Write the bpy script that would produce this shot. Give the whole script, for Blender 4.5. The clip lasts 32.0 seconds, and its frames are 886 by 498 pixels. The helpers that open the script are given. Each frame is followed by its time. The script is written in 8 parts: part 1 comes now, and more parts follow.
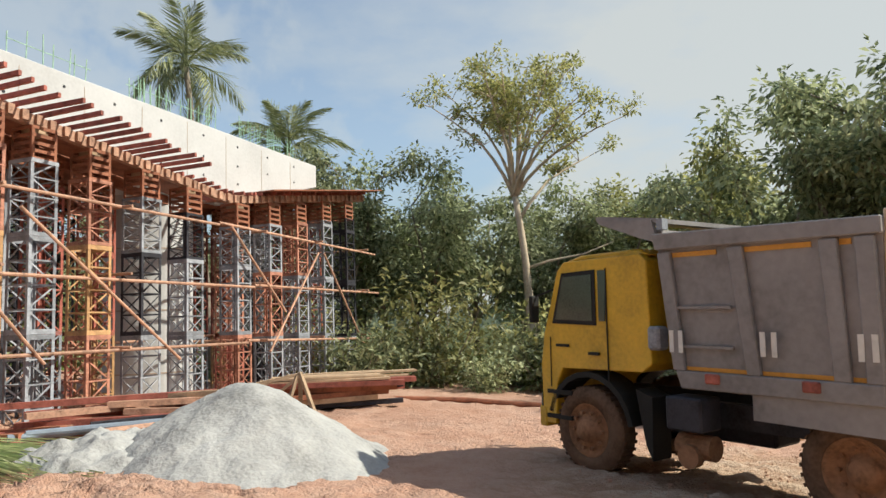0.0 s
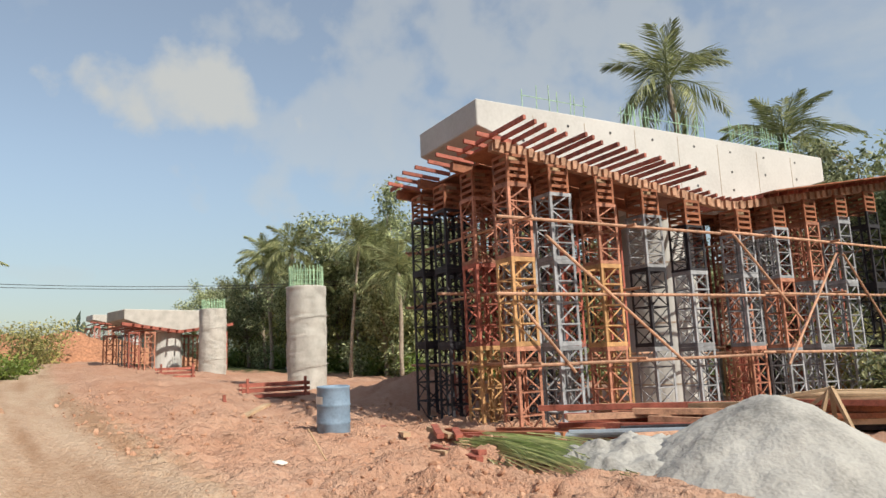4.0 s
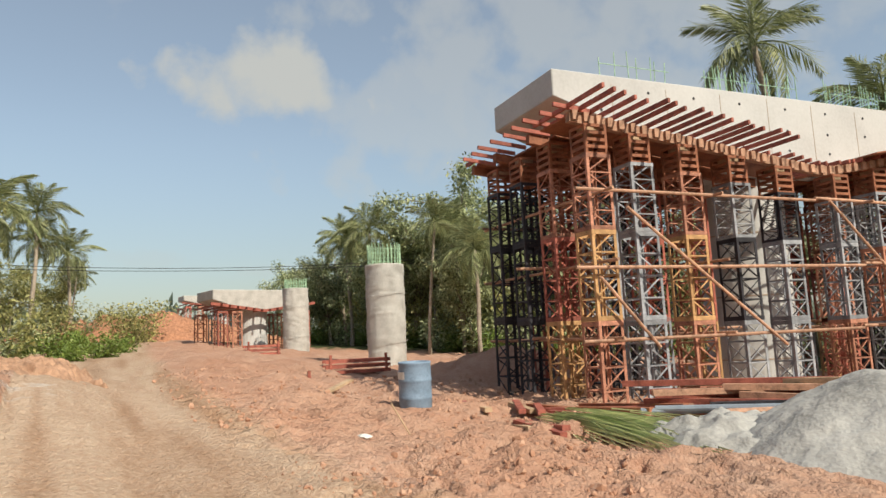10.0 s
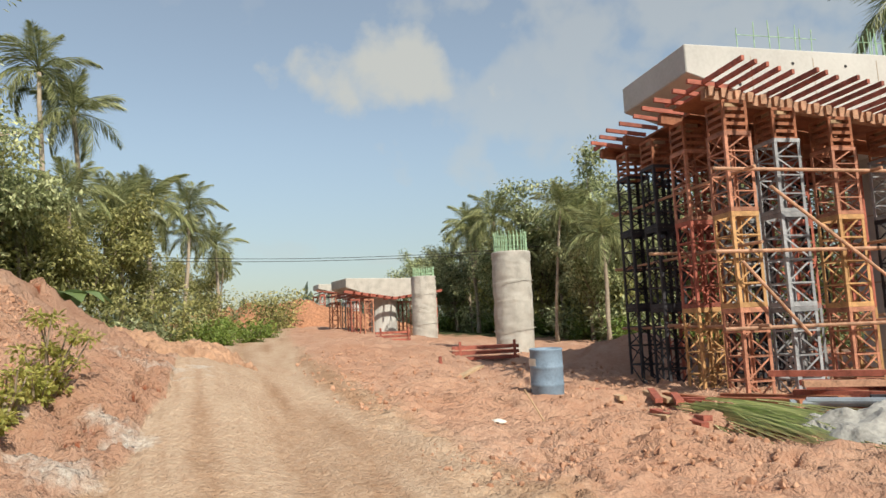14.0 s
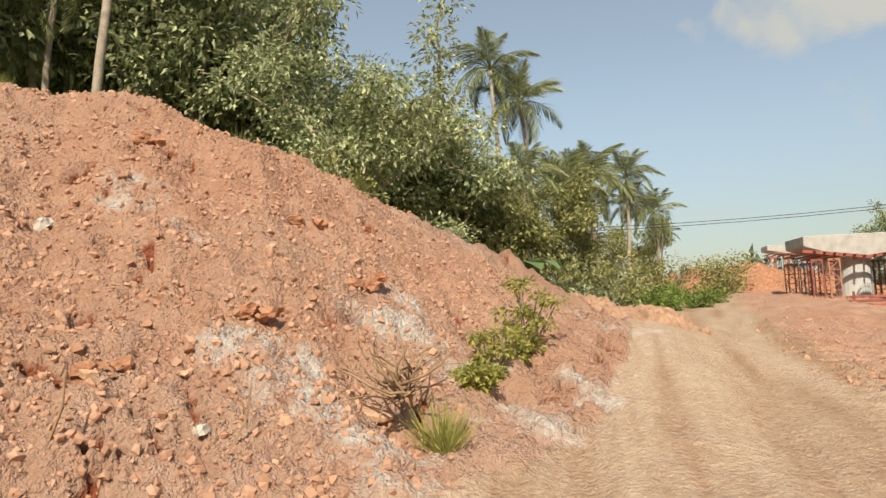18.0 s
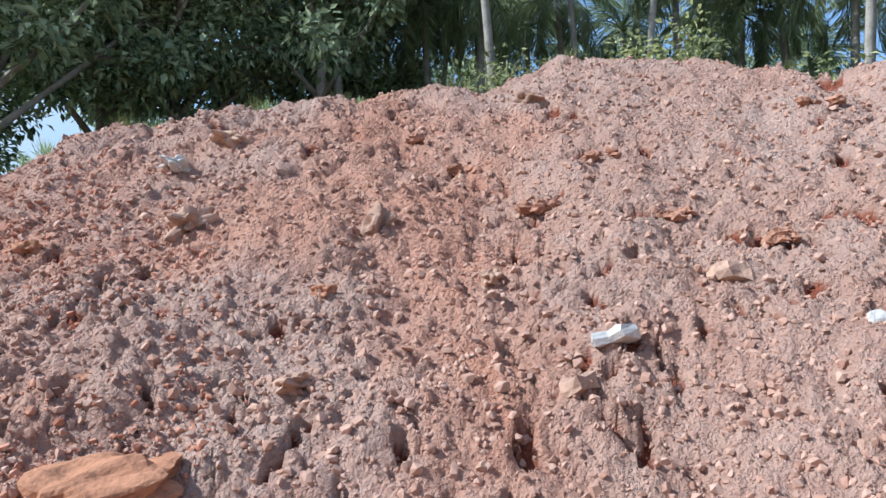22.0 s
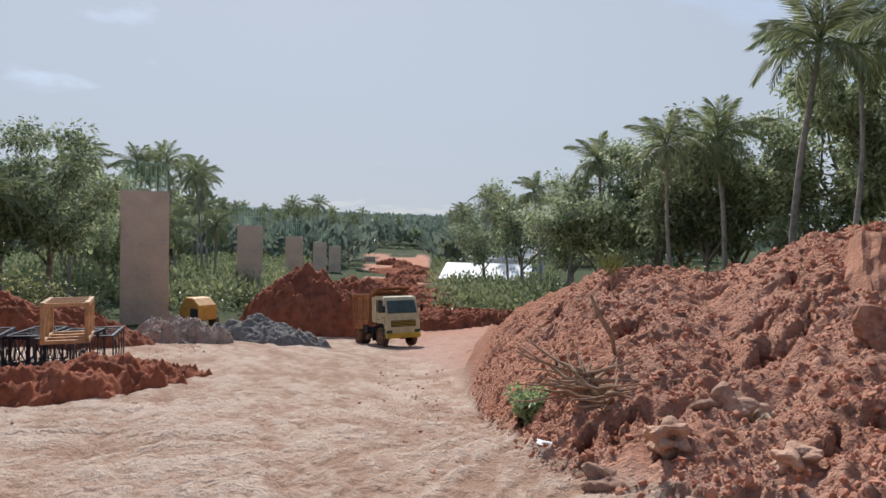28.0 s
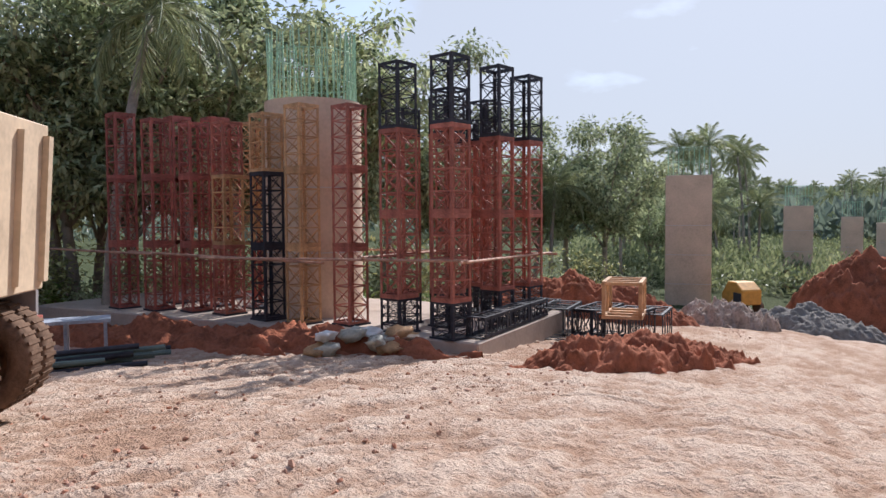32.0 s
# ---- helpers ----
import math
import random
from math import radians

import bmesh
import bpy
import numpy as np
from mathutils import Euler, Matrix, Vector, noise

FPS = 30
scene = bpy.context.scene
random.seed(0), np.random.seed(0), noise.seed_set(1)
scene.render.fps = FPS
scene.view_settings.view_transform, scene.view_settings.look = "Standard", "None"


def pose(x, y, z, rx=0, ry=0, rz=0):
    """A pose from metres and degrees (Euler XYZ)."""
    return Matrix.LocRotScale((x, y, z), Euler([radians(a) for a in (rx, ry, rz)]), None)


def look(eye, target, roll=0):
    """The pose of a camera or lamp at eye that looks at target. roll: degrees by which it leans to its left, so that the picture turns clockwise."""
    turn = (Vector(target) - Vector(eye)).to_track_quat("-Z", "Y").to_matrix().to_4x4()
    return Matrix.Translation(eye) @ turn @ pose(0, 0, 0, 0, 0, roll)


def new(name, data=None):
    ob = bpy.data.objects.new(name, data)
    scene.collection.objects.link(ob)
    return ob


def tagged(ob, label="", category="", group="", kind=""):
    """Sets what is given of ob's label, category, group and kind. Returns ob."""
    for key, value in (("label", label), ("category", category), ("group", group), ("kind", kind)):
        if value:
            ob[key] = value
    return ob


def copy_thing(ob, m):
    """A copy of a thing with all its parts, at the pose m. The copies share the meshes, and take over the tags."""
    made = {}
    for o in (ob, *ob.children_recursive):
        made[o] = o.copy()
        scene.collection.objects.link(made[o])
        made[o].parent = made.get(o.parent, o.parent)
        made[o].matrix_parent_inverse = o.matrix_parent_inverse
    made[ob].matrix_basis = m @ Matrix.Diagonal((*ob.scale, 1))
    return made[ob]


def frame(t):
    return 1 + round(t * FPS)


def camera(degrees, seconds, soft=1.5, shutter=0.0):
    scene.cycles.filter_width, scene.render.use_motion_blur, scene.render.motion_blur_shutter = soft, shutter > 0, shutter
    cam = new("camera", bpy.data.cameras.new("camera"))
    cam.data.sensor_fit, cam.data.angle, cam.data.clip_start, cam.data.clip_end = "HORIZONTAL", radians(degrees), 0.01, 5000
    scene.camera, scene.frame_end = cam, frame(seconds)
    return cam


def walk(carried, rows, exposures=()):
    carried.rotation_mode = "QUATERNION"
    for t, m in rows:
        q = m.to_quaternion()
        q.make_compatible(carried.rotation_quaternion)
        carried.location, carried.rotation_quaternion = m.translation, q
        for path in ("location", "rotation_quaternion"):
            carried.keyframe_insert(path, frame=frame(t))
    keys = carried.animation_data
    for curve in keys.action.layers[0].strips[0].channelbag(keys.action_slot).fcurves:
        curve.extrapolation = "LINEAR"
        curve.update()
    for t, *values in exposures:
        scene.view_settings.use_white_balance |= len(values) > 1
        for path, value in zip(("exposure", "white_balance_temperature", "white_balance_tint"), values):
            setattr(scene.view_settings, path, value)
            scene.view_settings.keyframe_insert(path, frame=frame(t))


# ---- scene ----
cam = camera(64.88, 32.0, 1.5)
PATH = [
    (0.0, 0.000, 0.000, 1.700, 96.21, 2.18, 0.23),
    (0.5, 0.001, 0.011, 1.674, 96.38, 1.94, 6.16),
    (1.0, -0.023, 0.046, 1.669, 95.81, 1.07, 10.05),
    (1.5, -0.007, 0.048, 1.657, 95.97, 1.67, 16.98),
    (2.0, 0.000, 0.025, 1.649, 97.70, 3.11, 23.28),
    (2.5, -0.030, -0.025, 1.632, 98.05, 2.85, 28.56),
    (3.0, -0.066, -0.021, 1.641, 98.47, 2.53, 32.11),
    (3.5, -0.115, -0.040, 1.649, 99.05, 2.34, 36.26),
    (4.0, -0.122, -0.085, 1.643, 99.00, 2.39, 39.74),
    (4.5, -0.161, -0.112, 1.644, 99.31, 2.04, 43.92),
    (6.5, -0.281, -0.180, 1.631, 98.60, 2.11, 56.81),
    (7.0, -0.282, -0.201, 1.639, 99.00, 2.24, 58.72),
    (7.5, -0.279, -0.201, 1.614, 98.36, 1.98, 59.83),
    (8.0, -0.294, -0.177, 1.620, 97.85, 2.08, 58.35),
    (8.5, -0.298, -0.154, 1.618, 97.97, 2.16, 56.91),
    (9.0, -0.296, -0.116, 1.607, 97.86, 2.26, 54.98),
    (9.5, -0.275, -0.101, 1.596, 97.79, 2.20, 51.06),
    (10.0, -0.228, -0.049, 1.617, 97.44, 2.73, 46.00),
    (10.5, -0.169, -0.020, 1.619, 97.35, 2.92, 40.01),
    (11.0, -0.156, 0.051, 1.598, 97.17, 2.93, 33.06),
    (11.5, -0.069, 0.011, 1.599, 96.50, 2.72, 28.50),
    (12.0, -0.064, -0.030, 1.597, 96.82, 3.06, 29.97),
    (12.5, -0.104, -0.055, 1.604, 96.78, 2.47, 35.01),
    (13.0, -0.149, -0.120, 1.603, 96.81, 2.86, 41.63),
    (13.5, -0.209, -0.144, 1.609, 96.87, 2.78, 48.76),
    (14.0, -0.252, -0.169, 1.613, 96.86, 2.49, 56.15),
    (14.5, -0.402, -0.106, 1.593, 97.37, 2.05, 62.59),
    (15.0, -0.409, -0.128, 1.573, 97.90, 1.78, 68.89),
    (15.5, -0.442, -0.132, 1.564, 98.08, 1.87, 74.90),
    (17.5, -0.607, -0.312, 1.581, 96.74, 2.35, 87.02),
    (18.0, -0.684, -0.277, 1.577, 95.68, 2.41, 91.14),
    (18.5, -0.665, -0.262, 1.571, 96.53, 2.07, 100.87),
    (19.0, -0.654, -0.247, 1.573, 96.77, 1.85, 111.63),
    (19.5, -0.561, -0.317, 1.584, 96.81, 2.00, 120.78),
    (20.0, -0.429, -0.406, 1.596, 97.72, 2.13, 127.12),
    (20.5, -0.163, -0.489, 1.598, 98.31, 2.42, 131.97),
    (21.0, -0.024, -0.605, 1.598, 96.41, 1.27, 141.90),
    (21.5, -0.007, -0.609, 1.630, 95.97, 0.82, 155.19),
    (22.0, 0.014, -0.604, 1.631, 95.66, -0.34, 166.62),
    (22.5, 0.062, -0.641, 1.604, 94.56, -0.29, 178.71),
    (23.0, 0.189, -0.598, 1.608, 93.13, -0.96, 192.10),
    (23.5, 0.336, -0.585, 1.596, 92.47, -0.58, 202.70),
    (24.0, 0.536, -0.554, 1.587, 91.81, -0.56, 215.04),
    (24.5, 0.677, -0.424, 1.573, 90.79, -0.71, 225.60),
    (25.0, 0.824, -0.361, 1.567, 90.37, -0.75, 234.50),
    (25.5, 0.945, -0.293, 1.540, 90.24, -0.19, 241.99),
    (26.0, 1.004, -0.274, 1.527, 90.02, 0.16, 247.77),
    (26.5, 1.017, -0.249, 1.523, 89.66, 0.22, 250.71),
    (28.5, 0.834, -0.019, 1.579, 88.82, -0.70, 259.19),
    (29.0, 0.899, 0.020, 1.563, 88.54, 0.06, 265.17),
    (29.5, 0.916, 0.042, 1.538, 88.01, 0.51, 271.18),
    (30.0, 0.909, 0.074, 1.516, 87.69, 0.19, 275.66),
    (30.5, 0.940, 0.113, 1.508, 87.61, -0.04, 279.41),
    (31.0, 0.969, 0.162, 1.518, 87.18, 0.22, 284.73),
    (31.5, 0.958, 0.119, 1.565, 87.51, 0.42, 293.45),
    (32.0, 0.899, 0.069, 1.584, 87.41, 0.37, 297.72),
]
EXPO = [(0.0, 0.68, 6800, 4), (4.0, 0.53, 7100, 7), (9.0, 0.45, 7300, 6), (13.0, 0.5, 7300, 6), (15.5, 0.52, 7300, 4), (18.0, 0.55, 7700, 6), (19.0, 0.6, 6800, 4), (21.0, 0.58, 5200, 3), (22.0, 0.85, 5000, 2), (23.0, 1.08, 4800, 3), (24.0, 1.08, 5800, 10), (25.0, 0.9, 6200, 13), (26.0, 0.38, 6000, 11), (29.0, 0.42, 5900, 11), (32.0, 0.74, 5900, 14)]
walk(cam, [(t, pose(*p)) for t, *p in PATH], EXPO)

# ---- world and sun ----
SUN_YAW, SUN_EL = 268.0, 42.0


def sky_world():
    w = bpy.data.worlds.new("sky")
    scene.world = w
    w.use_nodes = True
    n, l = w.node_tree.nodes, w.node_tree.links
    n.clear()
    out = n.new("ShaderNodeOutputWorld")
    bg = n.new("ShaderNodeBackground")
    sky = n.new("ShaderNodeTexSky")
    sky.sky_type, sky.sun_disc = "NISHITA", False
    sky.sun_elevation, sky.sun_rotation = radians(SUN_EL), radians(-SUN_YAW)
    sky.air_density, sky.dust_density, sky.ozone_density = 1.0, 1.2, 1.3
    bg.inputs["Strength"].default_value = 0.125
    tc = n.new("ShaderNodeTexCoord")
    # clouds lie on a flat sheet overhead: direction divided by its height
    sep = n.new("ShaderNodeSeparateXYZ")
    l.new(tc.outputs["Generated"], sep.inputs[0])
    up = n.new("ShaderNodeMath"); up.operation = "MAXIMUM"; up.inputs[1].default_value = 0.0
    l.new(sep.outputs["Z"], up.inputs[0])
    add = n.new("ShaderNodeMath"); add.operation = "ADD"; add.inputs[1].default_value = 0.16
    l.new(up.outputs[0], add.inputs[0])
    dv = n.new("ShaderNodeVectorMath"); dv.operation = "DIVIDE"
    l.new(tc.outputs["Generated"], dv.inputs[0])
    comb = n.new("ShaderNodeCombineXYZ")
    for k in range(3):
        l.new(add.outputs[0], comb.inputs[k])
    l.new(comb.outputs[0], dv.inputs[1])
    big = n.new("ShaderNodeTexNoise")
    big.inputs["Scale"].default_value, big.inputs["Detail"].default_value, big.inputs["Roughness"].default_value = 1.05, 9.0, 0.55
    off = n.new("ShaderNodeVectorMath"); off.operation = "ADD"; off.inputs[1].default_value = (3.1, 7.4, 0.0)
    l.new(dv.outputs[0], off.inputs[0])
    l.new(off.outputs[0], big.inputs["Vector"])
    # more cloud toward the sun's side of the sky
    dot = n.new("ShaderNodeVectorMath"); dot.operation = "DOT_PRODUCT"; dot.inputs[1].default_value = (0.85, 0.1, -0.45)
    l.new(tc.outputs["Generated"], dot.inputs[0])
    mul = n.new("ShaderNodeMath"); mul.operation = "MULTIPLY_ADD"; mul.inputs[1].default_value = 0.36
    l.new(dot.outputs["Value"], mul.inputs[0]); l.new(big.outputs["Fac"], mul.inputs[2])
    ramp = n.new("ShaderNodeValToRGB")
    ramp.color_ramp.elements[0].position, ramp.color_ramp.elements[1].position = 0.42, 0.66
    ramp.color_ramp.elements[0].color = (0.22, 0.22, 0.22, 1)
    l.new(mul.outputs[0], ramp.inputs[0])
    fine = n.new("ShaderNodeTexNoise")
    fine.inputs["Scale"].default_value, fine.inputs["Detail"].default_value = 13.0, 7.0
    l.new(tc.outputs["Generated"], fine.inputs["Vector"])
    cover = ramp.outputs[0]
    # single clouds: bearing, height, size across and up, how ragged, how dense
    for yaw, el, w, h, ragged, dense in ((59.5, 21.4, 5.0, 12.5, 2.2, 1.0), (46.5, 19.5, 3.6, 7.0, 3.0, 0.55), (33.0, 24.0, 2.2, 5.0, 3.0, 0.6), (69.0, 7.0, 7.0, 30.0, 2.4, 0.35), (70.0, 30.0, 3.0, 9.0, 3.0, 0.3)):
        d0 = Vector((-math.sin(radians(yaw)) * math.cos(radians(el)), math.cos(radians(yaw)) * math.cos(radians(el)), math.sin(radians(el))))
        sub = n.new("ShaderNodeVectorMath"); sub.operation = "SUBTRACT"; sub.inputs[1].default_value = d0
        l.new(tc.outputs["Generated"], sub.inputs[0])
        scl = n.new("ShaderNodeVectorMath"); scl.operation = "MULTIPLY"; scl.inputs[1].default_value = (w, w, h)
        l.new(sub.outputs[0], scl.inputs[0])
        ln = n.new("ShaderNodeVectorMath"); ln.operation = "LENGTH"
        l.new(scl.outputs[0], ln.inputs[0])
        f2 = n.new("ShaderNodeMath"); f2.operation = "MULTIPLY_ADD"; f2.inputs[1].default_value = ragged
        l.new(fine.outputs["Fac"], f2.inputs[0]); l.new(ln.outputs["Value"], f2.inputs[2])
        r2 = n.new("ShaderNodeMapRange"); r2.interpolation_type = "SMOOTHSTEP"
        r2.inputs["From Min"].default_value, r2.inputs["From Max"].default_value = 0.55 * ragged, 0.91 * ragged
        r2.inputs["To Min"].default_value, r2.inputs["To Max"].default_value = dense, 0.0
        l.new(f2.outputs[0], r2.inputs[0])
        mx = n.new("ShaderNodeMath"); mx.operation = "MAXIMUM"
        l.new(cover, mx.inputs[0]); l.new(r2.outputs[0], mx.inputs[1])
        cover = mx.outputs[0]
    f3 = n.new("ShaderNodeMath"); f3.operation = "MULTIPLY"; f3.inputs[1].default_value = 0.93
    l.new(cover, f3.inputs[0])
    mix = n.new("ShaderNodeMix"); mix.data_type = "RGBA"
    l.new(f3.outputs[0], mix.inputs["Factor"])
    # hazier, dimmer air low down
    hz = n.new("ShaderNodeMapRange"); hz.interpolation_type = "SMOOTHSTEP"
    hz.inputs["From Max"].default_value, hz.inputs["To Min"].default_value, hz.inputs["To Max"].default_value = 0.3, 0.58, 0.92
    l.new(up.outputs[0], hz.inputs[0])
    dim = n.new("ShaderNodeVectorMath"); dim.operation = "SCALE"
    l.new(sky.outputs[0], dim.inputs[0]); l.new(hz.outputs[0], dim.inputs["Scale"])
    l.new(dim.outputs[0], mix.inputs["A"])
    mix.inputs["B"].default_value = CLOUD
    l.new(mix.outputs["Result"], bg.inputs[0]); l.new(bg.outputs[0], out.inputs[0])


CLOUD = (3.2, 3.36, 3.55, 1)
sky_world()
sun = new("sun", bpy.data.lights.new("sun", "SUN"))
sun.data.energy, sun.data.angle, sun.data.color = 3.7, radians(0.7), (1.0, 0.94, 0.85)
_s = Vector((-math.sin(radians(SUN_YAW)) * math.cos(radians(SUN_EL)), math.cos(radians(SUN_YAW)) * math.cos(radians(SUN_EL)), math.sin(radians(SUN_EL))))
sun.matrix_world = look(_s * 100, (0, 0, 0))

# ---- materials ----
def mat(name, base, rough=0.8, metal=0.0, vary=0.25, scale=3.0, fine=40.0, bump=0.2, tint=None, rand=0.0, spec=0.3, trans=0.0):
    """A worn surface: base colour varied at two scales, with fine relief."""
    m = bpy.data.materials.new(name)
    m.use_nodes = True
    n, l = m.node_tree.nodes, m.node_tree.links
    b = n["Principled BSDF"]
    tc = n.new("ShaderNodeTexCoord")
    a = n.new("ShaderNodeTexNoise"); a.inputs["Scale"].default_value = scale; a.inputs["Detail"].default_value = 6
    c = n.new("ShaderNodeTexNoise"); c.inputs["Scale"].default_value = fine; c.inputs["Detail"].default_value = 4
    l.new(tc.outputs["Object"], a.inputs["Vector"]); l.new(tc.outputs["Object"], c.inputs["Vector"])
    dark = tuple(v * (1 - vary * 1.5) for v in base)
    light = tint or tuple(min(1, v * (1 + vary)) for v in base)
    r = n.new("ShaderNodeValToRGB")
    r.color_ramp.elements[0].position, r.color_ramp.elements[1].position = 0.3, 0.7
    r.color_ramp.elements[0].color, r.color_ramp.elements[1].color = (*dark, 1), (*light, 1)
    e = r.color_ramp.elements.new(0.5); e.color = (*base, 1)
    mixv = n.new("ShaderNodeMath"); mixv.operation = "MULTIPLY_ADD"; mixv.inputs[1].default_value = 0.35
    l.new(c.outputs["Fac"], mixv.inputs[0])
    m2 = n.new("ShaderNodeMath"); m2.operation = "MULTIPLY"; m2.inputs[1].default_value = 0.65
    l.new(a.outputs["Fac"], m2.inputs[0]); l.new(m2.outputs[0], mixv.inputs[2])
    l.new(mixv.outputs[0], r.inputs[0])
    col = r.outputs[0]
    if rand:
        oi = n.new("ShaderNodeObjectInfo")
        hs = n.new("ShaderNodeHueSaturation")
        mr = n.new("ShaderNodeMapRange"); mr.inputs["To Min"].default_value, mr.inputs["To Max"].default_value = 1 - rand, 1 + rand
        l.new(oi.outputs["Random"], mr.inputs[0]); l.new(mr.outputs[0], hs.inputs["Value"])
        l.new(col, hs.inputs["Color"]); col = hs.outputs[0]
    l.new(col, b.inputs["Base Color"])
    b.inputs["Roughness"].default_value, b.inputs["Metallic"].default_value = rough, metal
    b.inputs["Specular IOR Level"].default_value = spec
    if bump:
        bp = n.new("ShaderNodeBump"); bp.inputs["Strength"].default_value = bump; bp.inputs["Distance"].default_value = 0.02
        l.new(c.outputs["Fac"], bp.inputs["Height"]); l.new(bp.outputs[0], b.inputs["Normal"])
    if trans:
        t = n.new("ShaderNodeBsdfTranslucent"); l.new(col, t.inputs[0])
        ms = n.new("ShaderNodeMixShader"); ms.inputs[0].default_value = trans
        l.new(b.outputs[0], ms.inputs[1]); l.new(t.outputs[0], ms.inputs[2]); l.new(ms.outputs[0], n["Material Output"].inputs[0])
    return m


def leaf_mat(name, base, light, rand=0.2, trans=0.3, rough=0.5):
    """Leaves: colour varies from leaf to leaf, and some light comes through."""
    m = bpy.data.materials.new(name)
    m.use_nodes = True
    n, l = m.node_tree.nodes, m.node_tree.links
    b = n["Principled BSDF"]
    g = n.new("ShaderNodeNewGeometry"); oi = n.new("ShaderNodeObjectInfo")
    r = n.new("ShaderNodeValToRGB")
    r.color_ramp.elements[0].color, r.color_ramp.elements[1].color = (*base, 1), (*light, 1)
    l.new(g.outputs["Random Per Island"], r.inputs[0])
    hs = n.new("ShaderNodeHueSaturation")
    mr = n.new("ShaderNodeMapRange"); mr.inputs["To Min"].default_value, mr.inputs["To Max"].default_value = 1 - rand, 1 + rand
    l.new(oi.outputs["Random"], mr.inputs[0]); l.new(mr.outputs[0], hs.inputs["Value"]); l.new(r.outputs[0], hs.inputs["Color"])
    l.new(hs.outputs[0], b.inputs["Base Color"])
    b.inputs["Roughness"].default_value = rough
    b.inputs["Specular IOR Level"].default_value = 0.5
    t = n.new("ShaderNodeBsdfTranslucent"); l.new(hs.outputs[0], t.inputs[0])
    ms = n.new("ShaderNodeMixShader"); ms.inputs[0].default_value = trans
    l.new(b.outputs[0], ms.inputs[1]); l.new(t.outputs[0], ms.inputs[2]); l.new(ms.outputs[0], n["Material Output"].inputs[0])
    return m


def soil_mat():
    """Laterite ground: packed pale track, loose red soil, lime-white spill and low green, by the sheet's own attributes."""
    m = bpy.data.materials.new("laterite_soil")
    m.use_nodes = True
    n, l = m.node_tree.nodes, m.node_tree.links
    b = n["Principled BSDF"]
    tc = n.new("ShaderNodeTexCoord")

    def noise_tex(s, d=6, rough=0.55):
        t = n.new("ShaderNodeTexNoise"); t.inputs["Scale"].default_value = s; t.inputs["Detail"].default_value = d; t.inputs["Roughness"].default_value = rough
        l.new(tc.outputs["Object"], t.inputs["Vector"]); return t.outputs["Fac"]

    def ramp(fac, *stops):
        r = n.new("ShaderNodeValToRGB")
        for i, (p, c) in enumerate(stops):
            e = r.color_ramp.elements[i] if i < 2 else r.color_ramp.elements.new(p)
            e.position, e.color = p, (*c, 1)
        l.new(fac, r.inputs[0]); return r.outputs[0]

    def mixc(fac, a, c):
        x = n.new("ShaderNodeMix"); x.data_type = "RGBA"
        l.new(fac, x.inputs["Factor"]); l.new(a, x.inputs["A"]); l.new(c, x.inputs["B"]); return x.outputs["Result"]

    def attr(k):
        a = n.new("ShaderNodeAttribute"); a.attribute_name = k; return a.outputs["Fac"]

    def sharp(fac, noise_fac, amount):
        x = n.new("ShaderNodeMath"); x.operation = "MULTIPLY_ADD"; x.inputs[1].default_value = amount
        y = n.new("ShaderNodeMath"); y.operation = "SUBTRACT"; y.inputs[1].default_value = 0.5
        l.new(noise_fac, y.inputs[0]); l.new(y.outputs[0], x.inputs[0]); l.new(fac, x.inputs[2])
        r = n.new("ShaderNodeMapRange"); r.inputs["From Min"].default_value, r.inputs["From Max"].default_value = 0.35, 0.65
        l.new(x.outputs[0], r.inputs[0]); return r.outputs[0]

    n1, n2, n3 = noise_tex(0.35), noise_tex(2.2), noise_tex(14.0)
    red = mixc(n3, ramp(n2, (0.3, RED_DARK), (0.7, RED)), ramp(n1, (0.3, RED), (0.7, RED_PALE)))
    track = mixc(n3, ramp(n1, (0.3, TRACK), (0.7, TRACK_PALE)), ramp(n2, (0.35, TRACK), (0.7, TRACK_PALE)))
    lime = ramp(n3, (0.3, (0.42, 0.36, 0.32)), (0.65, (0.70, 0.68, 0.66)))
    green = ramp(n3, (0.35, (0.035, 0.05, 0.02)), (0.7, (0.105, 0.115, 0.05)))
    fresh = mixc(n3, ramp(n2, (0.3, FRESH_DARK), (0.7, FRESH)), ramp(n1, (0.3, FRESH), (0.75, RED)))
    sk = n.new("ShaderNodeMath"); sk.operation = "MULTIPLY_ADD"; sk.inputs[1].default_value = 0.3
    l.new(n3, sk.inputs[0]); l.new(attr("streak"), sk.inputs[2])
    half = n.new("ShaderNodeValue"); half.outputs[0].default_value = 0.75
    n4 = noise_tex(55.0, 3)
    speck = ramp(n4, (0.30, TRACK), (0.46, TRACK_PALE))
    track = mixc(half.outputs[0], mixc(n2, track, speck), ramp(sk.outputs[0], (0.56, TRACK_DARK), (0.76, TRACK_PALE), (0.65, TRACK)))
    red = mixc(attr("fresh"), red, fresh)
    col = mixc(sharp(attr("loose"), n2, 0.7), track, red)
    # fresh red soil in the hollows, their shade put into its colour
    pit_shade = ramp(n3, (0.35, (0.20, 0.055, 0.03)), (0.65, (0.34, 0.115, 0.065)))
    col = mixc(sharp(attr("pit"), n3, 0.7), col, pit_shade)
    col = mixc(sharp(attr("lime"), n2, 1.1), col, lime)
    col = mixc(sharp(attr("green"), n2, 0.9), col, green)
    l.new(col, b.inputs["Base Color"])
    b.inputs["Roughness"].default_value = 0.95
    b.inputs["Specular IOR Level"].default_value = 0.1
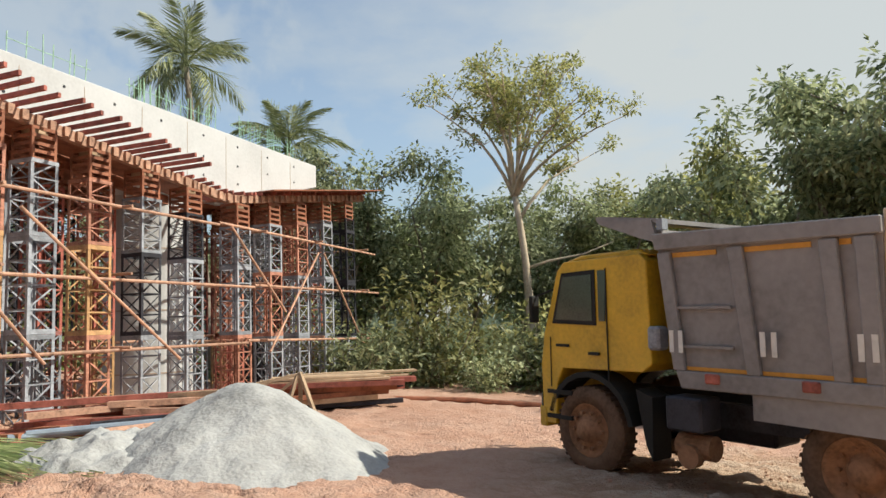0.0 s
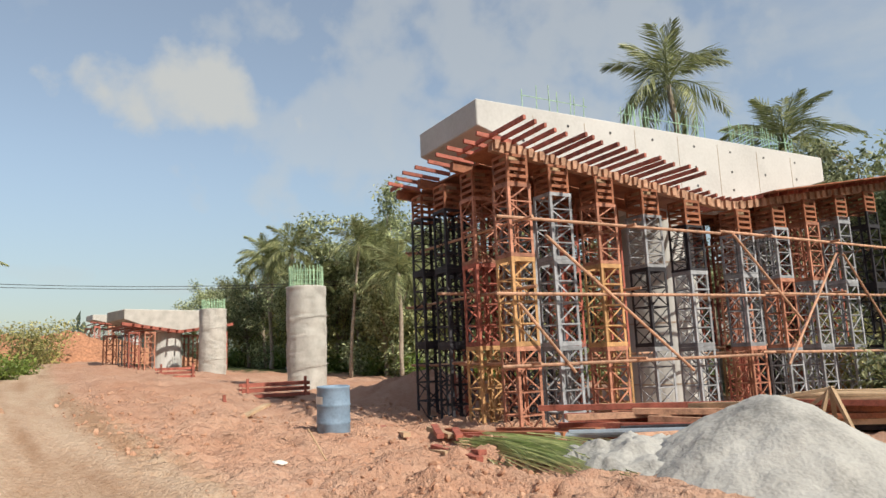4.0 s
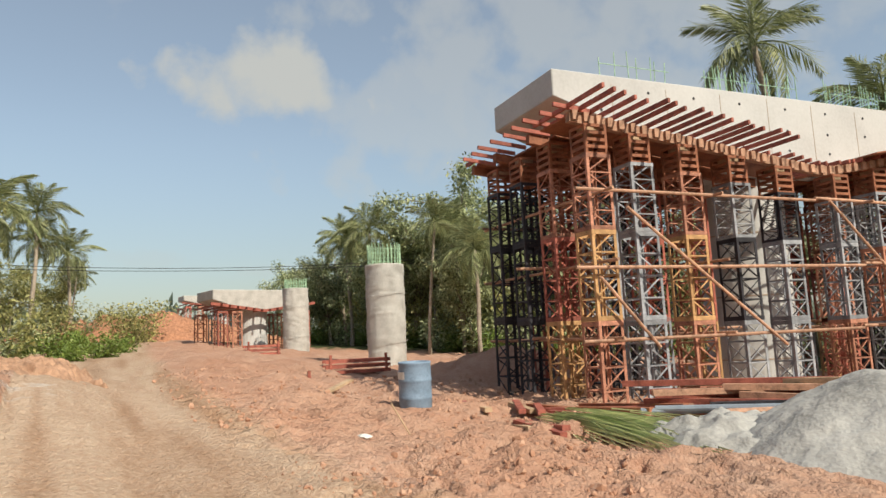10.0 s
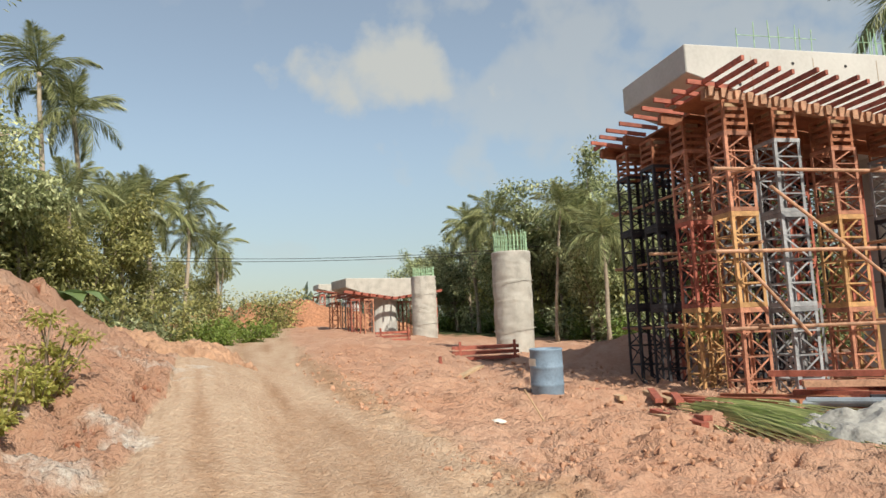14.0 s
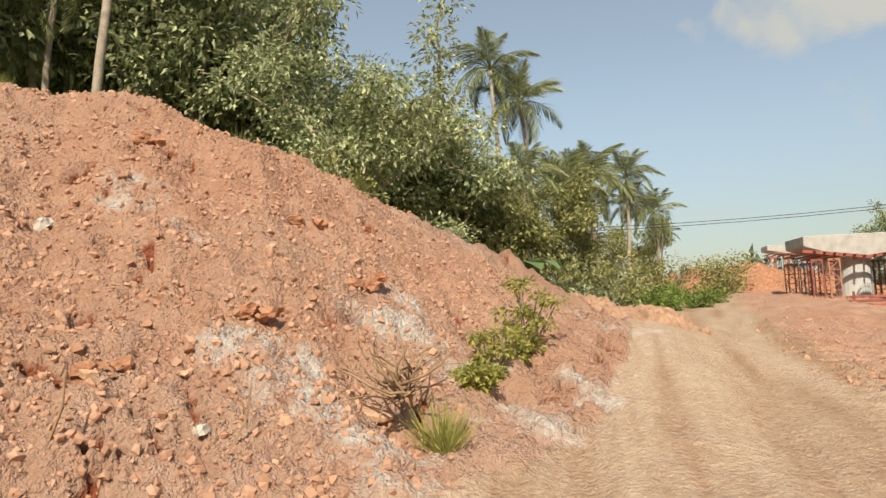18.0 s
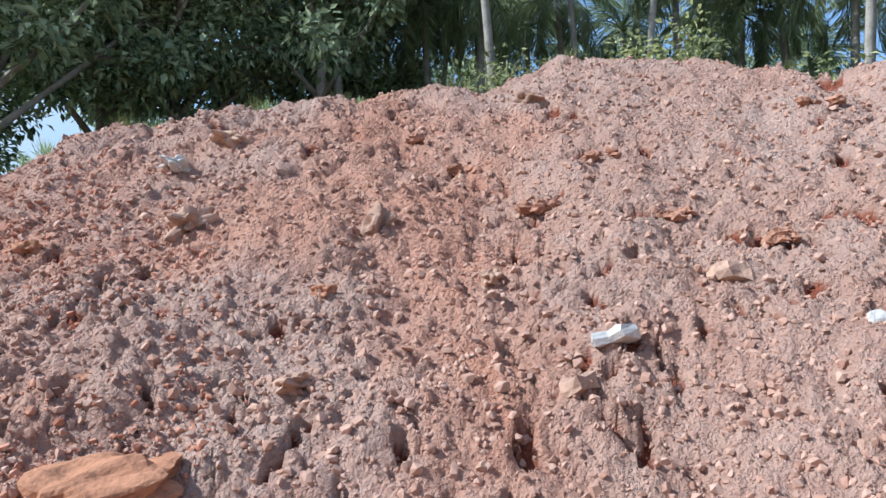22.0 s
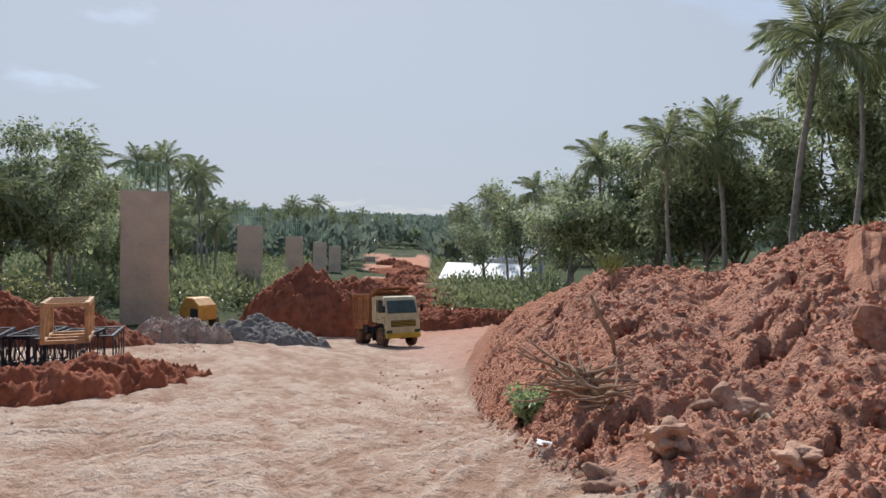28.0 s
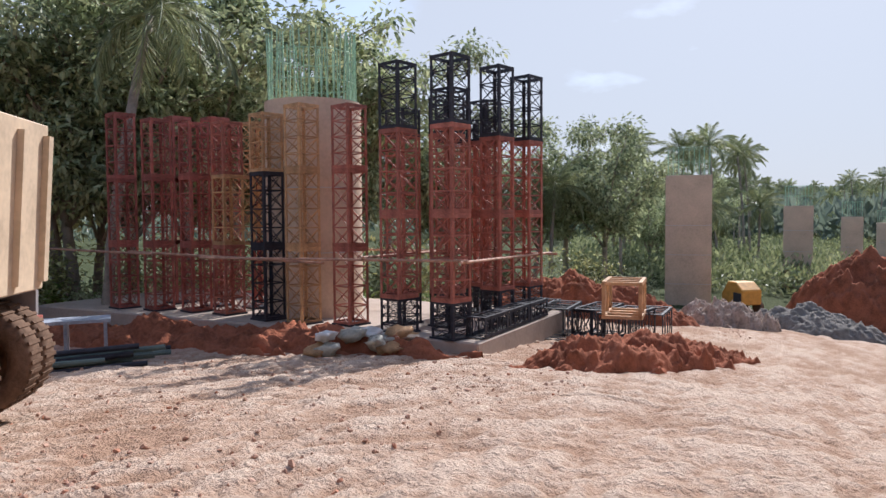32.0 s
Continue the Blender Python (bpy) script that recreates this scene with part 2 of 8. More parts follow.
    bp = n.new("ShaderNodeBump"); bp.inputs["Strength"].default_value = 0.9; bp.inputs["Distance"].default_value = 0.055
    grip = n.new("ShaderNodeMapRange"); grip.inputs["To Min"].default_value, grip.inputs["To Max"].default_value = 0.7, 1.0
    l.new(attr("grit"), grip.inputs[0]); l.new(grip.outputs[0], bp.inputs["Strength"])
    # crumbs: rounded grains at two sizes over a fine noise
    total = noise_tex(22.0, 8, 0.65)
    for s, w in ((16.0, 0.7), (38.0, 0.45)):
        vo = n.new("ShaderNodeTexVoronoi"); vo.inputs["Scale"].default_value = s
        wob = n.new("ShaderNodeVectorMath"); wob.operation = "MULTIPLY_ADD"; wob.inputs[1].default_value = (0.07, 0.07, 0.07)
        nz = n.new("ShaderNodeTexNoise"); nz.inputs["Scale"].default_value = s * 0.7
        l.new(tc.outputs["Object"], nz.inputs["Vector"]); l.new(nz.outputs["Color"], wob.inputs[0]); l.new(tc.outputs["Object"], wob.inputs[2])
        l.new(wob.outputs[0], vo.inputs["Vector"])
        ad = n.new("ShaderNodeMath"); ad.operation = "MULTIPLY_ADD"; ad.inputs[1].default_value = -w
        l.new(vo.outputs["Distance"], ad.inputs[0]); l.new(total, ad.inputs[2]); total = ad.outputs[0]
    l.new(total, bp.inputs["Height"]); l.new(bp.outputs[0], b.inputs["Normal"])
    return m


RED, RED_DARK, RED_PALE = (0.52, 0.325, 0.24), (0.36, 0.165, 0.105), (0.585, 0.425, 0.345)
TRACK_DARK = (0.32, 0.185, 0.115)
FRESH, FRESH_DARK = (0.60, 0.265, 0.15), (0.42, 0.15, 0.08)
TRACK, TRACK_PALE = (0.44, 0.30, 0.215), (0.56, 0.43, 0.335)
M_SOIL = soil_mat()
M_CLOD = leaf_mat("soil_clod", (0.38, 0.20, 0.13), (0.52, 0.32, 0.23), 0.0, 0.0, 0.95)
M_CLODRED = leaf_mat("fresh_soil_clod", (0.40, 0.155, 0.085), (0.56, 0.27, 0.165), 0.0, 0.0, 0.95)
M_STONE = mat("weathered_stone", (0.44, 0.27, 0.185), 0.9, vary=0.3, scale=4, fine=25, bump=0.6, rand=0.2, spec=0.15)
M_PALESTONE = mat("pale_stone", (0.62, 0.56, 0.50), 0.9, vary=0.2, scale=6, fine=30, bump=0.5, spec=0.15)
M_LUMP = mat("red_soil_lump", (0.40, 0.20, 0.125), 0.95, vary=0.35, scale=7, fine=30, bump=0.9, spec=0.1)
M_CONC = mat("new_concrete", (0.53, 0.54, 0.55), 0.85, vary=0.10, scale=0.8, fine=14, bump=0.12, spec=0.2)
M_CONC_OLD = mat("cast_concrete", (0.42, 0.34, 0.28), 0.9, vary=0.16, scale=0.9, fine=12, bump=0.2, spec=0.2)
M_PILLAR = mat("tan_concrete", (0.60, 0.46, 0.34), 0.9, vary=0.18, scale=0.9, fine=12, bump=0.2, spec=0.2)
M_RUBBLE = mat("pale_rubble", (0.40, 0.31, 0.25), 0.9, vary=0.4, scale=3, fine=12, bump=0.9, spec=0.15)
M_WRAP = mat("hessian_wrap", (0.48, 0.47, 0.455), 0.95, vary=0.2, scale=2.5, fine=60, bump=0.8, spec=0.1)
M_ORANGE = mat("orange_paint", (0.43, 0.20, 0.14), 0.6, vary=0.45, scale=5, fine=35, bump=0.15, rand=0.25)
M_REDOR = mat("red_orange_paint", (0.38, 0.135, 0.095), 0.6, vary=0.4, scale=5, fine=35, bump=0.15, rand=0.2)
M_YELLOW = mat("yellow_ochre_paint", (0.50, 0.295, 0.145), 0.6, vary=0.35, scale=5, fine=35, bump=0.15, rand=0.2)
M_GREYB = mat("grey_blue_paint", (0.30, 0.32, 0.36), 0.6, vary=0.35, scale=5, fine=35, bump=0.15, rand=0.25)
M_DARK = mat("dark_steel", (0.035, 0.035, 0.045), 0.6, vary=0.4, scale=5, fine=35, bump=0.15, rand=0.2)
M_RUST = mat("red_oxide_paint", (0.33, 0.105, 0.08), 0.65, vary=0.4, scale=6, fine=35, bump=0.2, rand=0.25)
M_PIPE = mat("rusty_pipe", (0.46, 0.27, 0.19), 0.65, vary=0.4, scale=6, fine=35, bump=0.2, rand=0.2)
M_FORM = mat("formwork_steel", (0.30, 0.12, 0.07), 0.65, vary=0.4, scale=3, fine=25, bump=0.2)
M_REBAR = mat("green_rebar", (0.36, 0.55, 0.38), 0.6, vary=0.3, scale=8, fine=40, bump=0.1)
M_SAND = mat("grey_sand", (0.36, 0.36, 0.355), 0.95, vary=0.28, scale=1.5, fine=22, bump=0.8, spec=0.1)
M_GRAVEL = mat("grey_gravel", (0.21, 0.19, 0.17), 0.95, vary=0.3, scale=4, fine=30, bump=0.8, spec=0.1)
M_TIMBER = mat("weathered_timber", (0.42, 0.30, 0.20), 0.8, vary=0.3, scale=3, fine=30, bump=0.3, rand=0.25)
M_BLUE = mat("blue_drum_plastic", (0.20, 0.29, 0.41), 0.5, vary=0.25, scale=4, fine=25, bump=0.1)
M_BARK = mat("bark", (0.30, 0.25, 0.20), 0.9, vary=0.35, scale=3, fine=20, bump=0.6, rand=0.2, spec=0.1)
M_PALMBARK = mat("palm_trunk", (0.34, 0.29, 0.24), 0.9, vary=0.3, scale=4, fine=18, bump=0.6, rand=0.2, spec=0.1)
M_LEAF = leaf_mat("broad_leaf", (0.095, 0.13, 0.06), (0.60, 0.64, 0.38), 0.25, 0.36, 0.6)
M_LEAFY = leaf_mat("yellow_green_leaf", (0.13, 0.15, 0.05), (0.56, 0.54, 0.24), 0.25, 0.42)
M_PALM = leaf_mat("palm_leaf", (0.12, 0.155, 0.065), (0.44, 0.46, 0.24), 0.2, 0.34, 0.45)
M_BRIGHT = leaf_mat("bright_leaf", (0.10, 0.17, 0.035), (0.25, 0.32, 0.08), 0.2)
M_BANANA = leaf_mat("banana_leaf", (0.09, 0.16, 0.06), (0.22, 0.30, 0.13), 0.2)
M_GRASS = leaf_mat("grass_blade", (0.10, 0.13, 0.03), (0.28, 0.27, 0.08), 0.2)
M_CUT = leaf_mat("cut_palm_leaf", (0.36, 0.46, 0.24), (0.86, 0.88, 0.62), 0.1, 0.15, 0.35)
M_WHITE = mat("white_paint", (0.72, 0.71, 0.68), 0.6, vary=0.12, scale=5, fine=30, bump=0.1)
M_TRUCKY = mat("truck_yellow", (0.62, 0.38, 0.03), 0.4, vary=0.22, scale=2.5, fine=20, bump=0.05, spec=0.5)
M_TIPPER = mat("grey_tipper_paint", (0.28, 0.265, 0.265), 0.6, vary=0.22, scale=1.6, fine=14, bump=0.1)
# sunlight on the tailgate is put into this colour; the body sides stay grey
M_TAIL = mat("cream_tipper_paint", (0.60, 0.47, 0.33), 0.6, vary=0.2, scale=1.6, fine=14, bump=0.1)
M_TYRE = mat("dusty_tyre", (0.15, 0.095, 0.065), 0.9, vary=0.35, scale=4, fine=25, bump=0.4, spec=0.1)
M_RIM = mat("dusty_rim", (0.30, 0.16, 0.09), 0.8, vary=0.35, scale=6, fine=25, bump=0.2)
M_BLACK = mat("black_rubber", (0.02, 0.02, 0.02), 0.7, vary=0.3, bump=0.1)
M_GLASS = mat("dark_glass", (0.05, 0.075, 0.065), 0.12, vary=0.3, scale=2, bump=0.0, spec=0.6)
M_ORPAINT = mat("orange_stripe", (0.62, 0.30, 0.06), 0.6, vary=0.2, bump=0.05)
M_ROOF = mat("white_sheet_roof", (0.72, 0.73, 0.74), 0.5, vary=0.1, bump=0.1)
M_WALL = mat("plaster_wall", (0.55, 0.54, 0.50), 0.85, vary=0.2, bump=0.2)
M_BAG = mat("cement_bag", (0.45, 0.43, 0.36), 0.8, vary=0.4, scale=4, fine=20, bump=0.5, rand=0.3)
M_GREENPIPE = mat("green_tube", (0.13, 0.17, 0.15), 0.6, vary=0.3, bump=0.1, rand=0.2)
M_BLUEPIPE = mat("blue_grey_pipe", (0.22, 0.26, 0.32), 0.5, vary=0.25, bump=0.1)
M_WIRE = mat("dark_wire", (0.05, 0.05, 0.05), 0.6, bump=0.0)
# far leaves paler and greyer: distance haze put into the colour
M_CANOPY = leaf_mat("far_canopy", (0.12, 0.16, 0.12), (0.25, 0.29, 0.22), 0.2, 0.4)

# ---- mesh helpers ----
class Build:
    """Collects simple solids into one mesh."""

    def __init__(self):
        self.v, self.f = [], []

    def add(self, verts, faces):
        k = len(self.v)
        self.v += [tuple(p) for p in verts]
        self.f += [tuple(i + k for i in q) for q in faces]
        return self

    def frame_of(self, p, q):
        a = (Vector(q) - Vector(p)).normalized()
        u = a.cross(Vector((0, 0, 1)))
        u = Vector((1, 0, 0)) if u.length < 1e-3 else u.normalized()
        return a, u, u.cross(a)

    def beam(self, p, q, w, h=None):
        h = h or w
        a, u, n = self.frame_of(p, q)
        vs = [Vector(e) + u * (sx * w / 2) + n * (sz * h / 2) for e in (p, q) for sx, sz in ((-1, -1), (1, -1), (1, 1), (-1, 1))]
        return self.add(vs, [(0, 1, 2, 3), (7, 6, 5, 4), (0, 4, 5, 1), (1, 5, 6, 2), (2, 6, 7, 3), (3, 7, 4, 0)])

    def tube(self, pts, radii, n=8, cap=True):
        rings = []
        for i, p in enumerate(pts):
            a, u, w = self.frame_of(pts[max(0, i - 1)], pts[min(len(pts) - 1, i + 1)])
            rings.append([Vector(p) + (u * math.cos(2 * math.pi * k / n) + w * math.sin(2 * math.pi * k / n)) * radii[i] for k in range(n)])
        fs = [(i * n + k, i * n + (k + 1) % n, (i + 1) * n + (k + 1) % n, (i + 1) * n + k) for i in range(len(pts) - 1) for k in range(n)]
        if cap:
            fs += [tuple(range(n))[::-1], tuple((len(pts) - 1) * n + k for k in range(n))]
        return self.add([p for r in rings for p in r], fs)

    def cyl(self, p, q, r, n=8):
        return self.tube([p, q], [r, r], n)

    def box(self, c, s, m=None):
        vs = [Vector((c[0] + s[0] / 2 * i, c[1] + s[1] / 2 * j, c[2] + s[2] / 2 * k)) for k in (-1, 1) for i, j in ((-1, -1), (1, -1), (1, 1), (-1, 1))]
        if m:
            vs = [m @ p for p in vs]
        return self.add(vs, [(3, 2, 1, 0), (4, 5, 6, 7), (0, 1, 5, 4), (1, 2, 6, 5), (2, 3, 7, 6), (3, 0, 4, 7)])

    def prism(self, outline, a, b, axis="y"):
        """An outline in x,z (or another plane) drawn from a to b along the axis."""
        n = len(outline)
        put = {"y": lambda u, v, w: (u, w, v), "x": lambda u, v, w: (w, u, v), "z": lambda u, v, w: (u, v, w)}[axis]
        vs = [put(u, v, w) for w in (a, b) for u, v in outline]
        return self.add(vs, [tuple(range(n)), tuple(range(2 * n - 1, n - 1, -1))] + [(i, i + n, (i + 1) % n + n, (i + 1) % n) for i in range(n)])

    def ico(self, c, r, seed=0, rough=0.25, squash=(1, 1, 1), sub=1):
        base = {1: ICO1, 2: ICO2, 3: ICO3}[sub]
        rnd = random.Random(seed)
        o = Vector((rnd.random() * 50, rnd.random() * 50, rnd.random() * 50))
        vs = []
        for p in base[0]:
            k = 1 + rough * (noise.noise(Vector(p) * 1.6 + o) * 2 + (-0.45 * abs(noise.noise(Vector(p) * 3.2 + o)) if sub == 3 else 0))
            vs.append(Vector((p[0] * squash[0], p[1] * squash[1], p[2] * squash[2])) * r * k + Vector(c))
        return self.add(vs, base[1])

    def mesh(self, name, material, smooth=False, bevel=0.0):
        me = bpy.data.meshes.new(name)
        me.from_pydata(self.v, [], self.f)
        if bevel or True:
            bm = bmesh.new(); bm.from_mesh(me)
            if len(bm.faces) < 20000:
                bmesh.ops.recalc_face_normals(bm, faces=bm.faces)
            if bevel:
                bmesh.ops.bevel(bm, geom=bm.edges[:], offset=bevel, segments=1, affect="EDGES", clamp_overlap=True)
            bm.to_mesh(me); bm.free()
        me.materials.append(material)
        if smooth:
            me.polygons.foreach_set("use_smooth", [True] * len(me.polygons))
        return me


def ico_base(sub):
    bm = bmesh.new()
    bmesh.ops.create_icosphere(bm, subdivisions=sub, radius=1)
    r = ([tuple(v.co) for v in bm.verts], [tuple(v.index for v in f.verts) for f in bm.faces])
    bm.free()
    return r


ICO1, ICO2, ICO3 = ico_base(1), ico_base(2), ico_base(4)


def part(name, made, material, parent=None, label="", m=None, smooth=False, bevel=0.0):
    """One mesh object from a Build or a ready mesh, under its parent."""
    me = made if isinstance(made, bpy.types.Mesh) else made.mesh(name, material, smooth, bevel)
    ob = new(name, me)
    if parent:
        ob.parent = parent
    if m is not None:
        ob.matrix_basis = m
    if label:
        tagged(ob, label)
    return ob


def thing(name, label, category, group="", m=None, kind=""):
    ob = tagged(new(name), label, category, group, kind)
    ob.empty_display_size = 0.2
    if m is not None:
        ob.matrix_basis = m
    return ob


# ---- ground ----
def lattice(ix, iy, seed):
    h = (ix.astype(np.int64) * 374761393 + iy.astype(np.int64) * 668265263 + seed * 974711) & 0x7FFFFFFF
    h = ((h ^ (h >> 13)) * 1274126177) & 0x7FFFFFFF
    return ((h ^ (h >> 16)) & 0xFFFF) / 65535.0


def vnoise(x, y, seed=0):
    ix, iy = np.floor(x), np.floor(y)
    fx, fy = x - ix, y - iy
    ux, uy = fx * fx * (3 - 2 * fx), fy * fy * (3 - 2 * fy)
    a, b = lattice(ix, iy, seed), lattice(ix + 1, iy, seed)
    c, d = lattice(ix, iy + 1, seed), lattice(ix + 1, iy + 1, seed)
    return (a * (1 - ux) + b * ux) * (1 - uy) + (c * (1 - ux) + d * ux) * uy


def fbm(x, y, seed=0, octaves=4):
    s, a, t = 0.0, 1.0, 0.0
    for k in range(octaves):
        s = s + a * vnoise(x * 2**k, y * 2**k, seed + k * 17)
        t += a
        a *= 0.55
    return s / t


def clods(x, y, seed=0):
    """Rounded lumps with sharp gaps between them."""
    return np.abs(vnoise(x, y, seed) - 0.5) * 2


def lumps(x, y, seed=0):
    """Packed rounded crumbs: the distance to the nearest of scattered centres, as domes."""
    ix, iy = np.floor(x), np.floor(y)
    best = np.full(np.shape(x), 9.0)
    for a in (-1, 0, 1):
        for b in (-1, 0, 1):
            jx, jy = ix + a, iy + b
            dx, dy = jx + lattice(jx, jy, seed) - x, jy + lattice(jx, jy, seed + 7) - y
            big = 0.6 + 0.8 * lattice(jx, jy, seed + 13)
            best = np.minimum(best, (dx * dx + dy * dy) / big)
    return 0.5 - np.minimum(best, 1.0)


def table(yaw, rows):
    k = np.array(rows)
    return np.interp(yaw, k[:, 0], k[:, 1])


def smooth(a, b, x):
    t = np.clip((x - a) / (b - a), 0, 1)
    return t * t * (3 - 2 * t)


SLOPE = [(0, -0.015), (35, 0.010), (55, 0.032), (66, 0.05), (75, 0.054), (85, 0.04), (110, 0.03), (200, 0.0), (235, -0.06), (250, -0.10), (259, -0.114), (272, -0.088), (290, -0.072), (300, -0.070), (325, -0.070), (342, -0.038), (360, -0.015)]
FOOT = [(76, 24.0), (77.5, 15.0), (78.8, 10.8), (80, 10.2), (81.4, 8.2), (83.8, 7.6), (88, 6.7), (97, 6.0), (106, 5.7), (120, 5.5), (220, 5.3), (240, 5.5), (245.4, 6.2), (249.7, 7.3), (252.4, 9.3), (253.4, 11.5), (254.3, 17.0)]
CREST_R = [(76, 23.0), (80, 21.0), (83, 19.0), (90, 16.0), (97, 14.0), (106, 12.4), (120, 13.0), (140, 13.8), (156, 14.8), (170, 13.8), (185, 13.0), (200, 12.0), (215, 11.5), (226, 11.4), (238, 12.0), (245, 13.5), (251, 15.0), (254.5, 20.0)]
CREST_Z = [(76, 0.9), (82.3, 2.1), (85.4, 2.66), (88.6, 3.2), (91, 3.28), (94.7, 3.6), (97.7, 3.85), (102, 4.25), (105.5, 4.53), (111, 4.86), (113.5, 5.16), (116.5, 5.2), (119.5, 5.08), (125, 5.48), (130.5, 5.7), (140, 5.9), (143, 6.0), (146, 6.4), (150.4, 6.6), (154.4, 6.95), (158, 6.95), (163, 6.2), (166.5, 6.2), (170, 5.95), (174.5, 5.7), (177.5, 5.7), (182, 5.28), (187.4, 4.75), (192, 4.4), (195, 4.1), (199, 3.5), (206, 3.15), (209, 2.98), (213, 2.7), (218.5, 2.32), (222, 2.1), (226, 1.85), (230, 1.65), (233, 1.35), (235.8, 1.0), (238, 0.98), (241, 1.1), (244, 1.03), (246.6, 0.7), (249.3, 0.28), (252, -0.3), (253.2, -1.0), (254.3, -1.9)]
ROAD = [(-75, 27), (-48, 15.5), (-30, 8.4), (-18, 4.4), (-8, 1.9), (0, 0.4), (10, 0.6), (25, -1.0), (44, -6.0), (80, -14.0), (160, -26.0)]


def base_height(x, y):
    r = np.hypot(x, y)
    yaw = np.degrees(np.arctan2(-x, y)) % 360
    far = np.where(r < 45, r, 45 + (r - 45) * 0.6 / (1 + np.maximum(r - 45, 0) / 120))
    # the valley floor levels out and rises again down the haul track
    down = 40 + 8 * (1 - np.exp(-np.maximum(r - 40, 0) / 30)) - 0.1 * np.clip(r - 90, 0, 160)
    dale = smooth(225, 245, yaw) * smooth(320, 300, yaw)
    far = np.where(r > 40, far * (1 - dale) + down * dale, far)
    z = table(yaw, SLOPE) * far * smooth(-4, 15, r)
    # wooded ridge beyond the valley
    ridge = np.exp(-((yaw - 275) / 40.0) ** 2) * smooth(150, 520, r) * 12 + smooth(300, 900, r) * 10
    return z + ridge + smooth(30, 80, r) * smooth(78, 100, yaw) * smooth(130, 100, yaw) * 4


def pits(x, y):
    """Small hollows in the dry crust of the bank, coloured dark in place of shade."""
    return smooth(0.615, 0.665, fbm(x * 4.2, y * 4.2, 91, 4)) * smooth(0.36, 0.5, fbm(x * 0.7, y * 0.7, 95, 2))


def road_gap(x, y):
    d = np.full(np.shape(x), 1e9)
    for (ax, ay), (bx, by) in zip(ROAD[:-1], ROAD[1:]):
        ux, uy = bx - ax, by - ay
        t = np.clip(((x - ax) * ux + (y - ay) * uy) / (ux * ux + uy * uy), 0, 1)
        d = np.minimum(d, np.hypot(x - ax - t * ux, y - ay - t * uy))
    return d


def heap_bump(x, y, cx, cy, rx, ry, h, turn=0.0, p=1.0):
    c, s = math.cos(turn), math.sin(turn)
    u, v = ((x - cx) * c + (y - cy) * s) / rx, (-(x - cx) * s + (y - cy) * c) / ry
    return h * np.clip(1 - (u * u + v * v) ** (0.5 * p), 0, 1)


def mound_part(x, y):
    """Height of the spoil bank, and how much of a place is bank."""
    r = np.hypot(x, y)
    yaw = np.degrees(np.arctan2(-x, y)) % 360
    rf, rc = table(yaw, FOOT), table(yaw, CREST_R)
    hc = table(yaw, CREST_Z)
    b = base_height(x, y)
    t = np.clip((r - rf) / np.maximum(rc - rf, 0.3), 0, 1)
    inside = smooth(75.5, 79, yaw) * smooth(255.2, 252.4, yaw)
    foot_z = base_height(x * rf / np.maximum(r, 0.1), y * rf / np.maximum(r, 0.1))
    up = foot_z + (hc - foot_z) * t
    keep = smooth(222, 200, yaw) * smooth(80, 92, yaw)
    back = hc - 0.35 * smooth(rc, rc + 1.2, r) - (r - rc) * (0.45 - 0.43 * keep)
    z = np.where(r < rc, up, np.maximum(back, b))
    z = np.where(r < rf, b, z)
    return b + (z - b) * inside, inside * smooth(rf - 0.3, rf + 0.8, r) * smooth(rc + 25, rc + 4, r), r > rc


def streaks(x, y):
    """Wheel marks: along the track uphill, and sweeping round the footing in the yard."""
    rho, th = np.hypot(x - 20, y - 13), np.arctan2(y - 13, x - 20)
    wob = (fbm(x * 0.35, y * 0.35, 75, 3) - 0.5) * 2.6
    yard = 0.35 * fbm((rho + wob) * 5.5, th * 9 + wob * 0.4, 71, 7) + 0.35 * fbm(x * 4.0 + y * 1.5, y * 8.0 - x, 76, 6) + 0.3 * fbm(x * 0.8, y * 1.7, 78, 5)
    lane = fbm(road_gap(x, y) * 3.2, x * 0.25, 72, 5)
    k = smooth(-4, 4, x)
    return yard * k + (0.5 + (lane - 0.5) * 0.38) * (1 - k)


